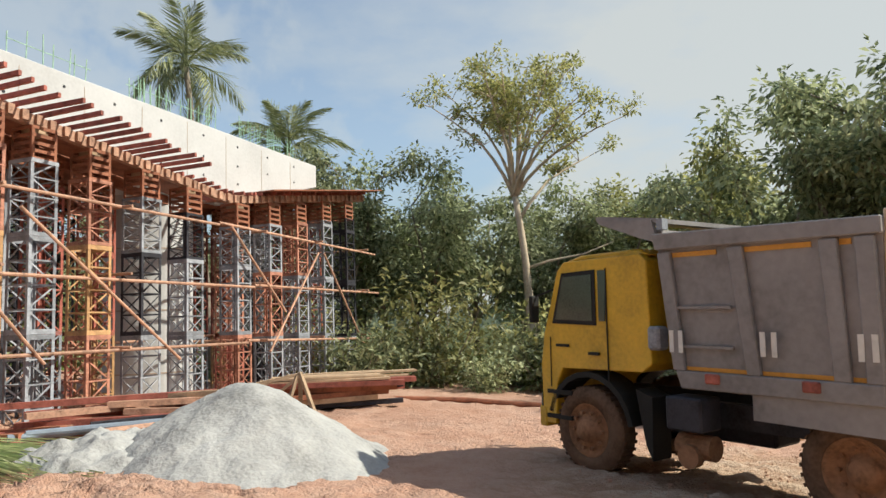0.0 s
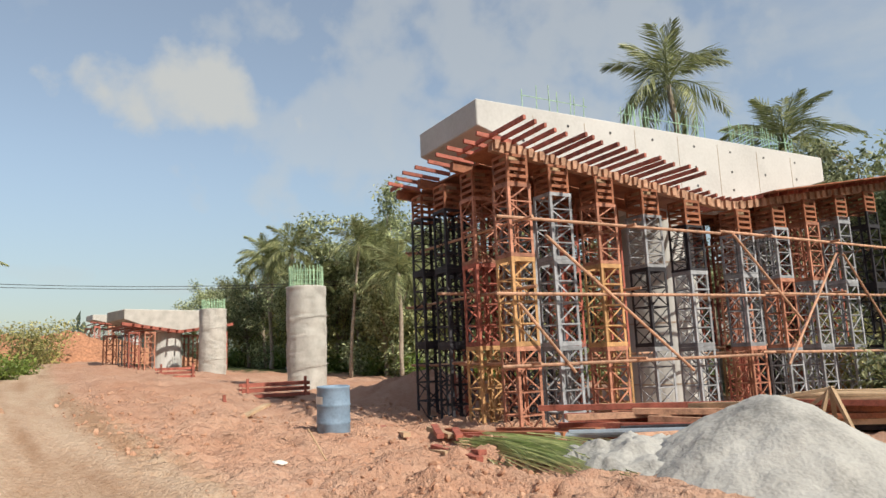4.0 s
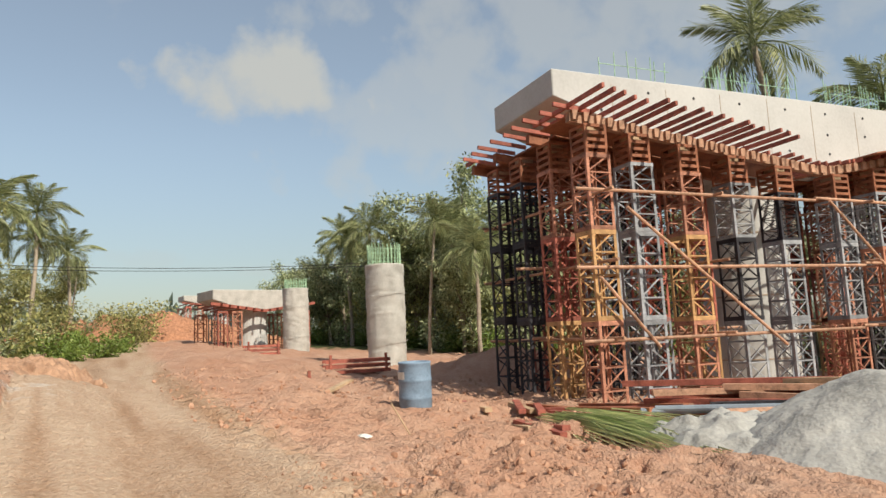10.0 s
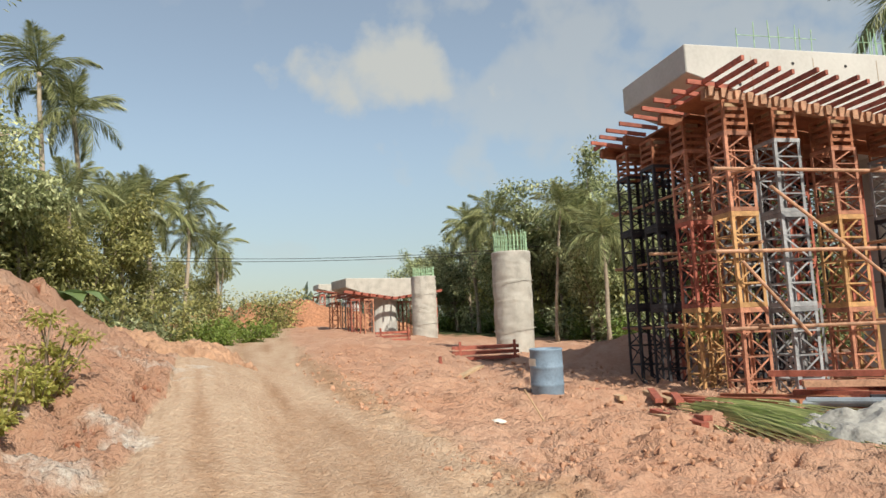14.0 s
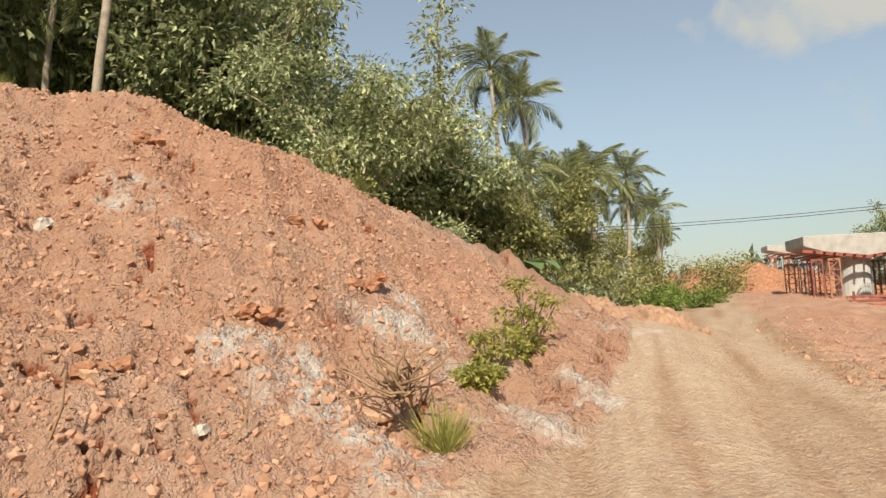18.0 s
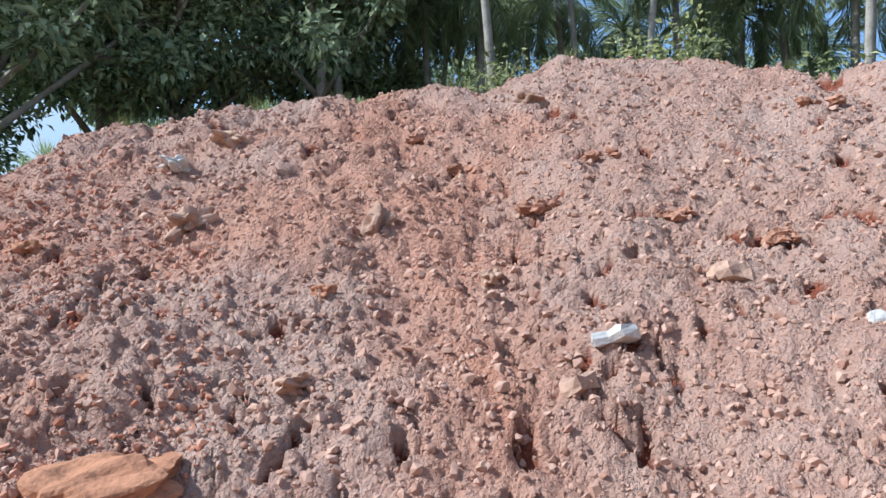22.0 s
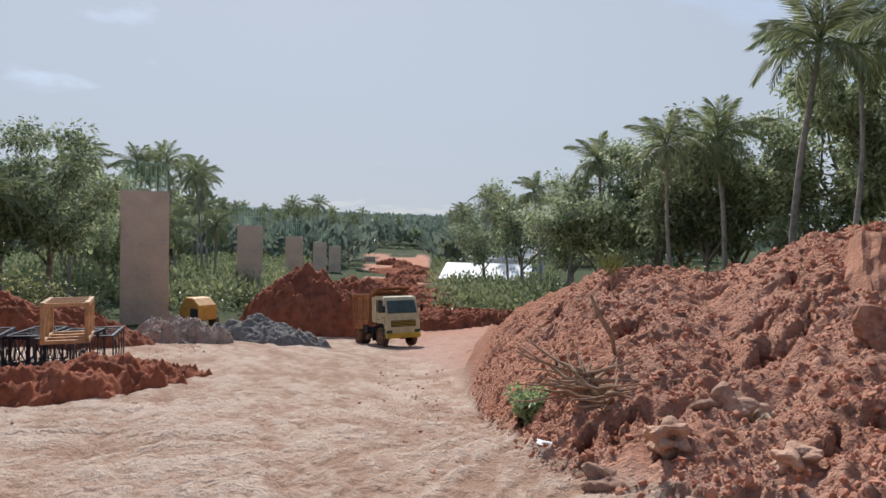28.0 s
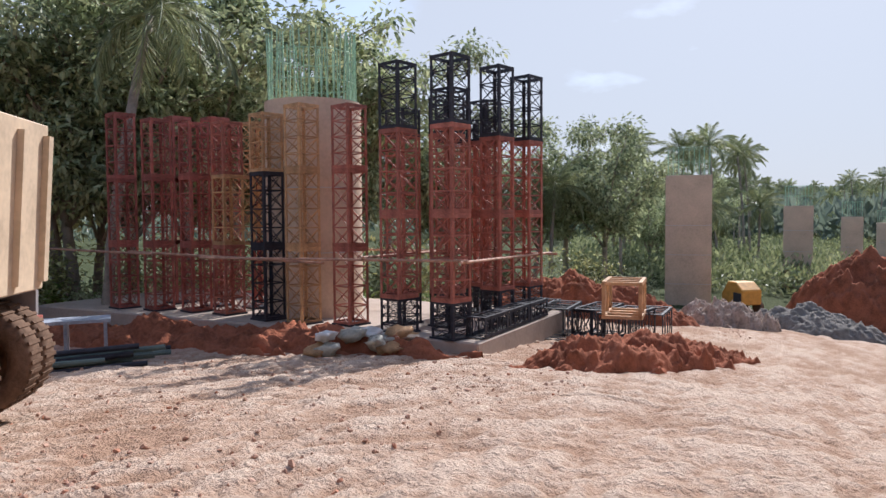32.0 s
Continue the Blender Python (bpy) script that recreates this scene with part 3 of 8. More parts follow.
def height(x, y, detail=True):
    x, y = np.asarray(x, float), np.asarray(y, float)
    r = np.hypot(x, y)
    yaw = np.degrees(np.arctan2(-x, y)) % 360
    z, bank, behind = mound_part(x, y)
    gap = road_gap(x, y)
    yard = smooth(8, 6, np.abs(y - 2.5 + x * 0.03)) * smooth(-2, 3, x) * smooth(32, 24, x)
    off = smooth(1.7, 3.2, gap) * (1 - yard) * (1 - bank)
    side = smooth(0, 3, y - 0.28 * np.abs(x)) * off * smooth(2, -6, x) * smooth(60, 25, r)
    # cut clods beside the track, heaps, banks
    z = z + side * (0.0 + 0.12 * fbm(x * 0.5, y * 0.5, 5))
    z = z + heap_bump(x, y, -13.2, 15.2, 3.4, 1.6, 0.9, 0.3)
    z = z + heap_bump(x, y, -14.5, 3.2, 9.0, 2.2, 0.75, -0.28) * 0.8
    if detail:
        e = smooth(0.6, 2.5, r) * smooth(120, 40, r)
        rough = np.clip(bank * 1.0 + side * 0.75 + off * 0.10, 0, 1) * e
        track = (1 - np.clip(bank + side, 0, 1)) * e
        new_soil = smooth(203, 222, yaw) * bank
        k = 1 - 0.68 * new_soil
        z = z + rough * ((fbm(x * 0.8, y * 0.8, 1) - 0.5) * (0.62 - 0.4 * new_soil) + lumps(x * 2.0, y * 2.0, 2) * 0.25 * k * np.clip(fbm(x * 0.9, y * 0.9, 9) * 2.4 - 0.8, 0, 1)
                         + lumps(x * 4.6, y * 4.6, 3) * 0.16 * k * np.clip(fbm(x * 1.7, y * 1.7, 19) * 2.2 - 0.5, 0.15, 1) + lumps(x * 8.5, y * 8.5, 4) * 0.09 * k * np.clip(fbm(x * 2.3, y * 2.3, 29) * 2.2 - 0.5, 0.3, 1)
                         + lumps(x * 15, y * 15, 5) * 0.055 * k - pits(x, y) * 0.2 + (0.35 - clods(x * 22, y * 22, 14)) * 0.035 + new_soil * ((0.4 - clods(x * 6.5, y * 6.5, 15)) * 0.07 + (fbm(x * 7, y * 7, 16, 4) - 0.5) * 0.11))
        # slumped runs down the fresh end
        z = z + new_soil * e * ((fbm(np.radians(yaw) * 13, r * 0.45, 51, 4) - 0.5) * 0.26 + (fbm(np.radians(yaw) * 40, r * 1.1, 53, 4) - 0.5) * 0.14)
        # the hole under the torn-out stump, and two undermined hollows
        for hx, hy, hr, hd in ((-7.5, -0.85, 0.42, 0.4), (-8.55, 0.35, 0.3, 0.25), (-7.8, -1.25, 0.25, 0.2), (-8.74, -3.8, 0.2, 0.25), (-10.16, -2.42, 0.28, 0.25), (5.95, -4.3, 0.25, 0.3)):
            z = z - hd * np.exp(-((x - hx) ** 2 + (y - hy) ** 2) / (hr * hr))
        z = z + track * ((fbm(x * 0.6, y * 0.6, 6) - 0.5) * 0.10 + (streaks(x, y) - 0.5) * (0.15 + 0.12 * smooth(-2, 3, x)) + (fbm(x * 5, y * 5, 8) - 0.5) * 0.05 + (0.35 - clods(x * 9, y * 9, 12)) * 0.02 * smooth(-2, 3, x))
        rut = np.abs(np.abs(gap) - 0.95)
        z = z - smooth(0.38, 0.1, rut) * 0.035 * e * (1 - bank)
    return z


def H(x, y):
    return float(height(np.array([x]), np.array([y]), False)[0])


def at_yaw(yaw, d):
    return -math.sin(radians(yaw)) * d, math.cos(radians(yaw)) * d


def make_ground():
    yaws = np.concatenate([np.arange(0, 76, 0.6), np.arange(76, 258, 0.25), np.arange(258, 360, 0.4)])
    rs = np.concatenate([[0.25, 0.5], np.geomspace(0.8, 4.9, 90), np.arange(4.95, 15.2, 0.032), np.geomspace(15.3, 60, 120), np.geomspace(62, 2600, 60)])
    Y, R = np.meshgrid(np.radians(yaws), rs)
    X, Z = -np.sin(Y) * R, np.cos(Y) * R
    hgt = height(X, Z)
    nr, na = X.shape
    co = np.stack([X, Z, hgt], -1).reshape(-1, 3)
    i, j = np.meshgrid(np.arange(nr - 1), np.arange(na), indexing="ij")
    k = (j + 1) % na
    # the small disc inside the first ring
    rim = np.arange(na)
    co = np.vstack([co, [[0, 0, hgt[0].mean()]]])
    hub = np.stack([np.full(na, len(co) - 1), np.full(na, len(co) - 1), rim, (rim + 1) % na], -1)
    quads = np.stack([i * na + j, (i + 1) * na + j, (i + 1) * na + k, i * na + k], -1).reshape(-1, 4)[:, ::-1]
    me = bpy.data.meshes.new("ground")
    me.vertices.add(len(co)); me.vertices.foreach_set("co", co.ravel())
    fan = hub[:, 1:]
    me.loops.add(quads.size + fan.size); me.loops.foreach_set("vertex_index", np.concatenate([quads.ravel(), fan.ravel()]))
    me.polygons.add(len(quads) + na)
    me.polygons.foreach_set("loop_start", np.concatenate([np.arange(0, quads.size, 4), quads.size + np.arange(0, fan.size, 3)]))
    me.update(calc_edges=True)
    me.polygons.foreach_set("use_smooth", np.ones(len(quads) + na, bool))
    _, bank, behind = mound_part(X, Z)
    gap, r = road_gap(X, Z), np.hypot(X, Z)
    yaw = np.degrees(Y)
    yard = smooth(12, 6, np.abs(Z - 3)) * smooth(-2, 3, X) * smooth(60, 30, X)
    haul = smooth(255.5, 257.5, yaw + 5 * smooth(60, 45, r)) * smooth(262.6, 261.3, yaw) * smooth(225, 180, r) * smooth(0.32, 0.5, fbm(X * 0.11, Z * 0.11, 63, 3) + 0.25 * smooth(90, 60, r))
    loose = np.clip(haul * smooth(38, 52, r) + np.maximum(bank, smooth(1.8, 4.0, gap) * (1 - 0.8 * yard)), 0, 1)
    lime = np.zeros_like(X)
    for cyaw, cr, w, s in ((95.3, 9.2, 1.0, 1.0), (91.5, 9.0, 0.8, 0.95), (104.2, 7.5, 0.8, 0.95), (100.5, 7.2, 0.7, 0.9), (97.8, 6.8, 0.7, 1.0), (82.3, 9.1, 0.7, 0.9), (86.2, 8.0, 0.7, 0.95), (108.4, 7.7, 0.5, 0.85), (111, 9.4, 0.6, 0.75), (115, 10.2, 0.9, 0.75), (79.0, 13.4, 1.6, 0.75), (196, 6.4, 1.0, 0.3), (180, 8.2, 0.8, 0.35)):
        cx, cy = at_yaw(cyaw, cr)
        lime = np.maximum(lime, s * np.exp(-((X - cx) ** 2 + (Z - cy) ** 2) / (w * w)) * 0.6)
    green = smooth(20, 30, r - 15 * smooth(22, 30, yaw) * smooth(84, 76, yaw)) * smooth(4, 9, gap) * (1 - smooth(245, 248, yaw) * smooth(335, 325, yaw) * smooth(42, 30, r))
    green = np.where(behind & (yaw > 78) & (yaw < 249.0), np.maximum(green, smooth(0.3, 2.5, r - table(yaw, CREST_R))), green)
    green = np.maximum(green * (1 - bank * (~behind)), smooth(70, 110, r))
    green = green * (1 - haul)
    for key, val in (("streak", streaks(X, Z)), ("loose", loose), ("fresh", 0.15 * loose * (1 - bank) * (X < -2) * smooth(24, 32, yaw) * smooth(80, 72, yaw) + 0.9 * haul * smooth(38, 52, r) + bank * np.maximum(smooth(180, 220, yaw) * (0.6 + 0.8 * (fbm(X * 0.5, Z * 0.5, 33) - 0.3)), (0.2 + 0.55 * smooth(140, 170, yaw)) * smooth(0.32, 0.70, fbm(X * 0.55, Z * 0.55, 35, 4)))), ("grit", np.clip(bank + 0.3 * loose * (X < -2), 0, 1)), ("pit", pits(X, Z) * bank * 0.8), ("lime", lime), ("green", green)):
        at = me.attributes.new(key, "FLOAT", "POINT")
        at.data.foreach_set("value", np.append(val.ravel(), val.ravel()[0]).astype(np.float32))
    me.materials.append(M_SOIL)
    return tagged(new("ground", me), "red laterite earth with packed haul track and spoil bank", "ground", kind="structure")


make_ground()

# ---- trestle towers ----
SEG, TW, BAYS = 1.68, 0.54, 4
SEG_CACHE = {}


def welded(name, material, w, h, n, flange, collar, rung, brace="single", bar=0.034):
    """A welded lattice box as one connected mesh: four angle legs, rings and braces that meet the legs at their nodes."""
    b, s = Build(), w / 2
    corners, node = [(-s, -s), (s, -s), (s, s), (-s, s)], []
    for x, y in corners:
        sx, sy, f, t = (1 if x > 0 else -1), (1 if y > 0 else -1), flange, 0.012
        prof = [(x, y), (x - sx * f, y), (x - sx * f, y - sy * t), (x - sx * t, y - sy * t), (x - sx * t, y - sy * f), (x, y - sy * f)]
        k0 = len(b.v)
        vs = [(px, py, h * k / n) for k in range(n + 1) for px, py in prof]
        fs = [(k * 6 + i, k * 6 + (i + 1) % 6, (k + 1) * 6 + (i + 1) % 6, (k + 1) * 6 + i) for k in range(n) for i in range(6)]
        b.add(vs, fs + [tuple(range(6)), tuple(n * 6 + i for i in range(6))])
        node.append([k0 + 6 * k for k in range(n + 1)])

    def tie(i, j, wid, hei):
        p, q = Vector(b.v[i]), Vector(b.v[j])
        a, u, m = b.frame_of(p, q)
        k = len(b.v)
        for e in (p + a * 0.02, q - a * 0.02):
            b.v += [tuple(e + u * (sx * wid / 2) + m * (sz * hei / 2)) for sx, sz in ((-1, -1), (1, -1), (1, 1), (-1, 1))]
        for c in range(4):
            d = (c + 1) % 4
            b.f += [(k + c, k + d, k + 4 + d, k + 4 + c), (i, k + d, k + c), (j, k + 4 + c, k + 4 + d)]

    for c in range(4):
        d = (c + 1) % 4
        for k in range(n + 1):
            tie(node[c][k], node[d][k], 0.014, collar if k in (0, n) else rung)
        for k in range(n if brace else 0):
            if brace == "cross" or k % 2:
                tie(node[c][k], node[d][k + 1], 0.008, bar)
            if brace == "cross" or not k % 2:
                tie(node[d][k], node[c][k + 1], 0.008, bar)
    return b.mesh(name, material)


def tower_segment(material, w=TW, h=SEG, cross=False):
    """One bolted lattice segment of four braced bays, as one mesh."""
    key = (material.name, w, h, cross)
    if key not in SEG_CACHE:
        SEG_CACHE[key] = welded("tower_segment", material, w, h, BAYS, 0.06, 0.085, 0.03, "cross" if cross else "single", 0.019 if cross else 0.03)
    return SEG_CACHE[key]


def segment_pieces(material, w, h, cross):
    """The separate pieces of a segment: angle leg, collar, rung ring, brace."""
    key = (material.name, w, h, cross, "pieces")
    if key in SEG_CACHE:
        return SEG_CACHE[key]
    s, f, t, bay = w / 2, 0.06, 0.012, h / BAYS
    leg = Build().prism([(-s, -s), (-s + f, -s), (-s + f, -s + t), (-s + t, -s + t), (-s + t, -s + f), (-s, -s + f)], 0, h, "z").mesh("leg", material)

    def ring(tall):
        o, i = s + 0.004, s - 0.012
        vs = [(x * q, y * q, z) for z in (-tall / 2, tall / 2) for q in (o, i) for x, y in ((-1, -1), (1, -1), (1, 1), (-1, 1))]
        fs = []
        for k in range(4):
            n = (k + 1) % 4
            fs += [(k, n, 8 + n, 8 + k), (4 + n, 4 + k, 12 + k, 12 + n), (8 + k, 8 + n, 12 + n, 12 + k), (n, k, 4 + k, 4 + n)]
        return Build().add(vs, fs).mesh("ring", material)

    def bars():
        a = math.atan2(bay, w)
        c, q = 0.5 * math.hypot(w, bay), 0.0095 if cross else 0.015
        ends = []
        for k in range(4 if cross else 2):
            ang = (a, math.pi - a, math.pi + a, -a)[k] if cross else (a, math.pi + a)[k]
            ux, uz = math.cos(ang), math.sin(ang)
            ends.append([(ux * c + uz * q, uz * c - ux * q), (ux * c - uz * q, uz * c + ux * q)])
        outline = []
        for k, e in enumerate(ends):
            outline += e
            if cross:
                v = (math.pi / 2, math.pi, 3 * math.pi / 2, 0.0)[k]
                g = q / abs(math.sin((math.pi / 2 - a) if k % 2 == 0 else a))
                outline.append((math.cos(v) * g, math.sin(v) * g))
        return Build().prism(outline, -s + 0.014, -s + 0.022, "y").mesh("brace", material)

    SEG_CACHE[key] = (leg, ring(0.085), ring(0.03), bars())
    return SEG_CACHE[key]


def segment(name, parent, material, w, h, cross, m, apart):
    """A segment under its tower: as pieces where it stands in front, as one welded mesh where it is hidden behind."""
    if not apart:
        return part(name, tower_segment(material, w, h, cross), None, parent, m=m)
    leg, collar, rung, brace = segment_pieces(material, w, h, cross)
    sg = new(name)
    sg.parent, sg.matrix_basis, sg.empty_display_size = parent, m, 0.1
    for k in range(4):
        turn = Matrix.Rotation(math.pi / 2 * k, 4, "Z")
        part("leg", leg, None, sg, m=turn)
        for i in range(BAYS):
            flip = Matrix.Diagonal((-1, 1, 1, 1)) if (i % 2 == 0 and not cross) else Matrix.Identity(4)
            part("brace", brace, None, sg, m=turn @ Matrix.Translation((0, 0, h * (i + 0.5) / BAYS)) @ flip)
    for k in range(BAYS + 1):
        z = min(max(h * k / BAYS, 0.045), h - 0.045)
        part("collar" if k in (0, BAYS) else "rung", collar if k in (0, BAYS) else rung, None, sg, m=Matrix.Translation((0, 0, z)))
    return sg


def head_crib(material, w=TW, h=0.55):
    """Short adjusting head: posts with stacked flat plates."""
    key = (material.name, w, h, "head")
    if key not in SEG_CACHE:
        SEG_CACHE[key] = welded("head_crib", material, w - 0.04, h, 4, 0.055, 0.06, 0.06, "")
    return SEG_CACHE[key]


def tower(x, y, z0, z1, mats, label, turn=0.0, group="", w=TW, h=SEG, foot=0.0, head=0.0, cross=False, apart=True):
    """A stack of segments from z0 to z1; mats from the bottom up, the last one repeated."""
    th = thing("trestle_tower", label, "tower", group, pose(x, y, z0, 0, 0, turn))
    z, k = 0.0, 0
    part("base_plate", PLATE, None, th)
    if foot:
        segment("foot_segment", th, M_DARK, w, h, cross, Matrix.Diagonal((1, 1, foot / h, 1)), apart)
        z = foot
    if head:
        z1 -= head
        part("head_crib", head_crib(M_FORM, w, head), None, th, "rusty adjusting head with stacked plates", m=Matrix.Translation((0, 0, z1 - z0)))
        part("packing_block", Build().box((0, 0, z1 - z0 + head - 0.02), (w * 0.55, w * 0.55, 0.14)), M_TIMBER, th, "pale timber packing block")
    while z < z1 - z0 - 0.05:
        m = mats[min(k, len(mats) - 1)]
        left = z1 - z0 - z
        hh = h if left > h - 0.05 else left
        sc = Matrix.Diagonal((1, 1, hh / h, 1))
        segment("segment", th, m, w, h, cross, Matrix.Translation((0, 0, z)) @ sc, apart)
        z += hh
        k += 1
    return th


PLATE = Build().box((0, 0, 0.02), (0.6, 0.6, 0.04)).mesh("base_plate", M_DARK)

# ---- main pier: hammerhead cap on its column, formwork and staging ----
PIER = Matrix.Translation((-7.467, 17.607, 0)) @ pose(0, 0, 0, 0, 0, 69.03)


def under(x):
    """Underside of the cap's forms along the pier."""
    return 5.08 + (0.115 if x < 0 else 0.165) * max(0, abs(x) - 0.4)


def main_pier():
    th = thing("bridge_pier", "new grey concrete hammerhead bridge pier on one column", "pier", m=PIER)
    cap = [(-6.1, 6.55), (-6.1, 7.15), (6.15, 7.15), (6.15, 6.42), (1.4, 5.12), (-1.4, 5.12)]
    b = Build()
    b.prism(cap, -1.2, 1.42, "y")
    capo = part("cap_beam", b, M_CONC, th, "pale new concrete cap beam with tie holes", bevel=0.02)
    # shutter joints and tie holes stand on the near face
    for x in (-4.6, -3.1, -1.5, 0.0, 1.5, 3.1, 4.6):
        part("shutter_joint", Build().box((x, -1.2, 6.2 + 0.06 * abs(x)), (0.012, 0.014, 1.7 - 0.16 * abs(x))), M_CONC_OLD, capo)
    for i, x in enumerate((-4.9, -3.6, -2.3, -0.9, 0.6, 2.0, 3.4, 4.8)):
        for z in ((6.85, 6.35) if abs(x) > 2 else (6.85, 6.3, 5.8)):
            part("tie_hole", Build().cyl((x, -1.208, z), (x, -1.18, z), 0.035, 8), M_DARK, capo)
    c = Build().tube([(0, 0, -0.3), (0, 0, 5.2)], [1.05, 1.05], 40)
    part("column", c, M_CONC, th, smooth=False)
    for k in range(3):
        part("column_band", Build().tube([(0, 0, 0.8 + 1.5 * k), (0, 0, 0.83 + 1.5 * k)], [1.062, 1.062], 40), M_CONC_OLD, th)
    r = random.Random(4)
    for x0, x1, n in ((-4.6, -2.6, 16), (-1.6, 1.6, 46), (2.2, 5.4, 40)):
        bar = Build()
        for k in range(n):
            x = x0 + (x1 - x0) * (k + 0.5) / n + r.uniform(-0.03, 0.03)
            y = r.choice((-0.8, 0.9)) + r.uniform(-0.05, 0.05)
            bar.cyl((x, y, 7.1), (x + r.uniform(-.04, .04), y, 7.1 + 0.75 + r.uniform(-0.12, 0.12)), 0.011, 5)
        for y in (-0.8, 0.9):
            bar.cyl((x0, y, 7.6), (x1, y, 7.6), 0.009, 5)
        part("rebar_cage", bar, M_REBAR, th, "green-coated starter bars")


main_pier()


def formwork():
    th = thing("formwork_staging", "rust-red steel soffit forms with projecting joists under the cap", "formwork", m=PIER)
    r = random.Random(7)
    for y0, y1 in ((-2.35, -1.24), (1.46, 1.78)):
        for xa, xb in ((-6.5, -4), (-4, -0.5), (0.5, 3.6), (3.6, 6.9)):
            za, zb = under(xa) - 0.02, under(xb) - 0.02
            soff = Build().add([(xa, y0, za), (xb, y0, zb), (xb, y1, zb), (xa, y1, za), (xa, y0, za - 0.03), (xb, y0, zb - 0.03), (xb, y1, zb - 0.03), (xa, y1, za - 0.03)],
                     [(0, 1, 2, 3), (7, 6, 5, 4), (0, 4, 5, 1), (1, 5, 6, 2), (2, 6, 7, 3), (3, 7, 4, 0)])
            part("soffit_sheet", soff, M_FORM, th)
    bot = Build()
    for xa, xb in ((-6.1, -1.42), (1.42, 6.1)):
        bot.add([(xa, -1.2, under(xa) - 0.05), (xb, -1.2, under(xb) - 0.05), (xb, 1.42, under(xb) - 0.05), (xa, 1.42, under(xa) - 0.05), (xa, -1.2, under(xa)), (xb, -1.2, under(xb)), (xb, 1.42, under(xb)), (xa, 1.42, under(xa))],
                [(0, 1, 2, 3), (7, 6, 5, 4), (0, 4, 5, 1), (1, 5, 6, 2), (2, 6, 7, 3), (3, 7, 4, 0)])
    part("soffit_pan", bot, M_FORM, th)
    for y in (-2.4, -0.9, 0.6, 1.74):
        for xa, xb in ((-6.6, 0), (0, 7.0)):
            part("edge_beam", Build().beam((xa, y, under(xa) - 0.13), (xb, y, under(xb) - 0.13), 0.14, 0.2), M_FORM if y > -2 else M_PIPE, th)
    k = 0
    x = -6.65
    while x < 6.9:
        z = under(x) + 0.03
        out = -3.55 if x < -1.7 else -2.62
        tilt = r.uniform(-0.05, 0.05)
        part("joist", Build().beam((x + tilt, out + r.uniform(-0.12, 0.1), z + 0.01), (x, -1.26, z), 0.055, 0.08), M_RUST, th)
        part("joist", Build().beam((x, 1.5, z), (x - tilt, 2.0 + r.uniform(-0.15, 0.1), z), 0.055, 0.08), M_RUST, th)
        # pale wedges on the edge beam between the joists
        part("packing", Build().box((x + 0.14, -2.48, under(x + 0.14) - 0.1), (0.12, 0.1, 0.18)), M_PIPE, th)
        x += 0.28 + r.uniform(-0.03, 0.03)
        k += 1
    ply = Build()
    for i in range(5):
        xa, xb = 1.2 + i * 1.25, 2.43 + i * 1.25
        za, zb = under(xa) + 0.09, under(xb) + 0.09
        ply.add([(xa, -2.95, za), (xb, -3.0, zb), (xb, -1.25, zb), (xa, -1.25, za), (xa, -2.95, za + .03), (xb, -3.0, zb + .03), (xb, -1.25, zb + .03), (xa, -1.25, za + .03)],
                [(3, 2, 1, 0), (4, 5, 6, 7), (0, 1, 5, 4), (1, 2, 6, 5), (2, 3, 7, 6), (3, 0, 4, 7)])
    part("deck_board", ply, M_FORM, th, "red-brown plywood deck")
    # end joists over the near end
    for y in (-2.5, -2.0, -1.5, -1.0, -0.5, 0.0, 0.5, 1.0, 1.5):
        part("end_joist", Build().beam((-7.0 + 0.06 * math.sin(y * 9), y, under(-6.9) + 0.02), (-6.12, y, under(-6.2) + 0.02), 0.055, 0.08), M_RUST, th)


formwork()
XS = [(-6.1, (M_ORANGE, M_YELLOW, M_ORANGE)), (-5.1, (M_GREYB, M_GREYB, M_GREYB, M_GREYB)), (-3.9, (M_ORANGE, M_YELLOW, M_ORANGE)), (-2.6, (M_GREYB, M_DARK, M_GREYB)), (-1.3, (M_GREYB, M_GREYB, M_DARK)),
      (0.45, (M_ORANGE, M_GREYB, M_GREYB)), (1.8, (M_GREYB, M_ORANGE, M_GREYB)), (3.1, (M_GREYB, M_GREYB, M_ORANGE)), (4.5, (M_GREYB,)), (5.9, (M_GREYB, M_DARK))]
BACK = [(M_DARK,), (M_RUST, M_DARK), (M_RUST, M_ORANGE), (M_DARK, M_GREYB), (M_GREYB, M_RUST), (M_YELLOW, M_RUST)]
for yi, y in enumerate((-2.3, -1.05, 0.15, 1.25)):
    for xi, (x, mm) in enumerate(XS):
        if abs(y) < 1.4 and abs(x) < 1.4:
            continue
        if yi == 0:
            ms = mm
        elif xi == 0:
            ms = ((M_YELLOW, M_RUST, M_ORANGE), (M_DARK,), (M_DARK,))[yi - 1]
        else:
            ms = BACK[(xi + yi * 2) % 6]
        p = PIER @ Vector((x, y, 0))
        g = H(p.x, p.y) - 0.05
        tower(p.x, p.y, g, under(x) - 0.24, ms, "worn painted steel lattice trestle tower holding up the cap forms", 69.03, "staging towers under the cap", head=0.55, cross=xi in (3, 4, 5, 7), apart=yi == 0 or xi == 0)


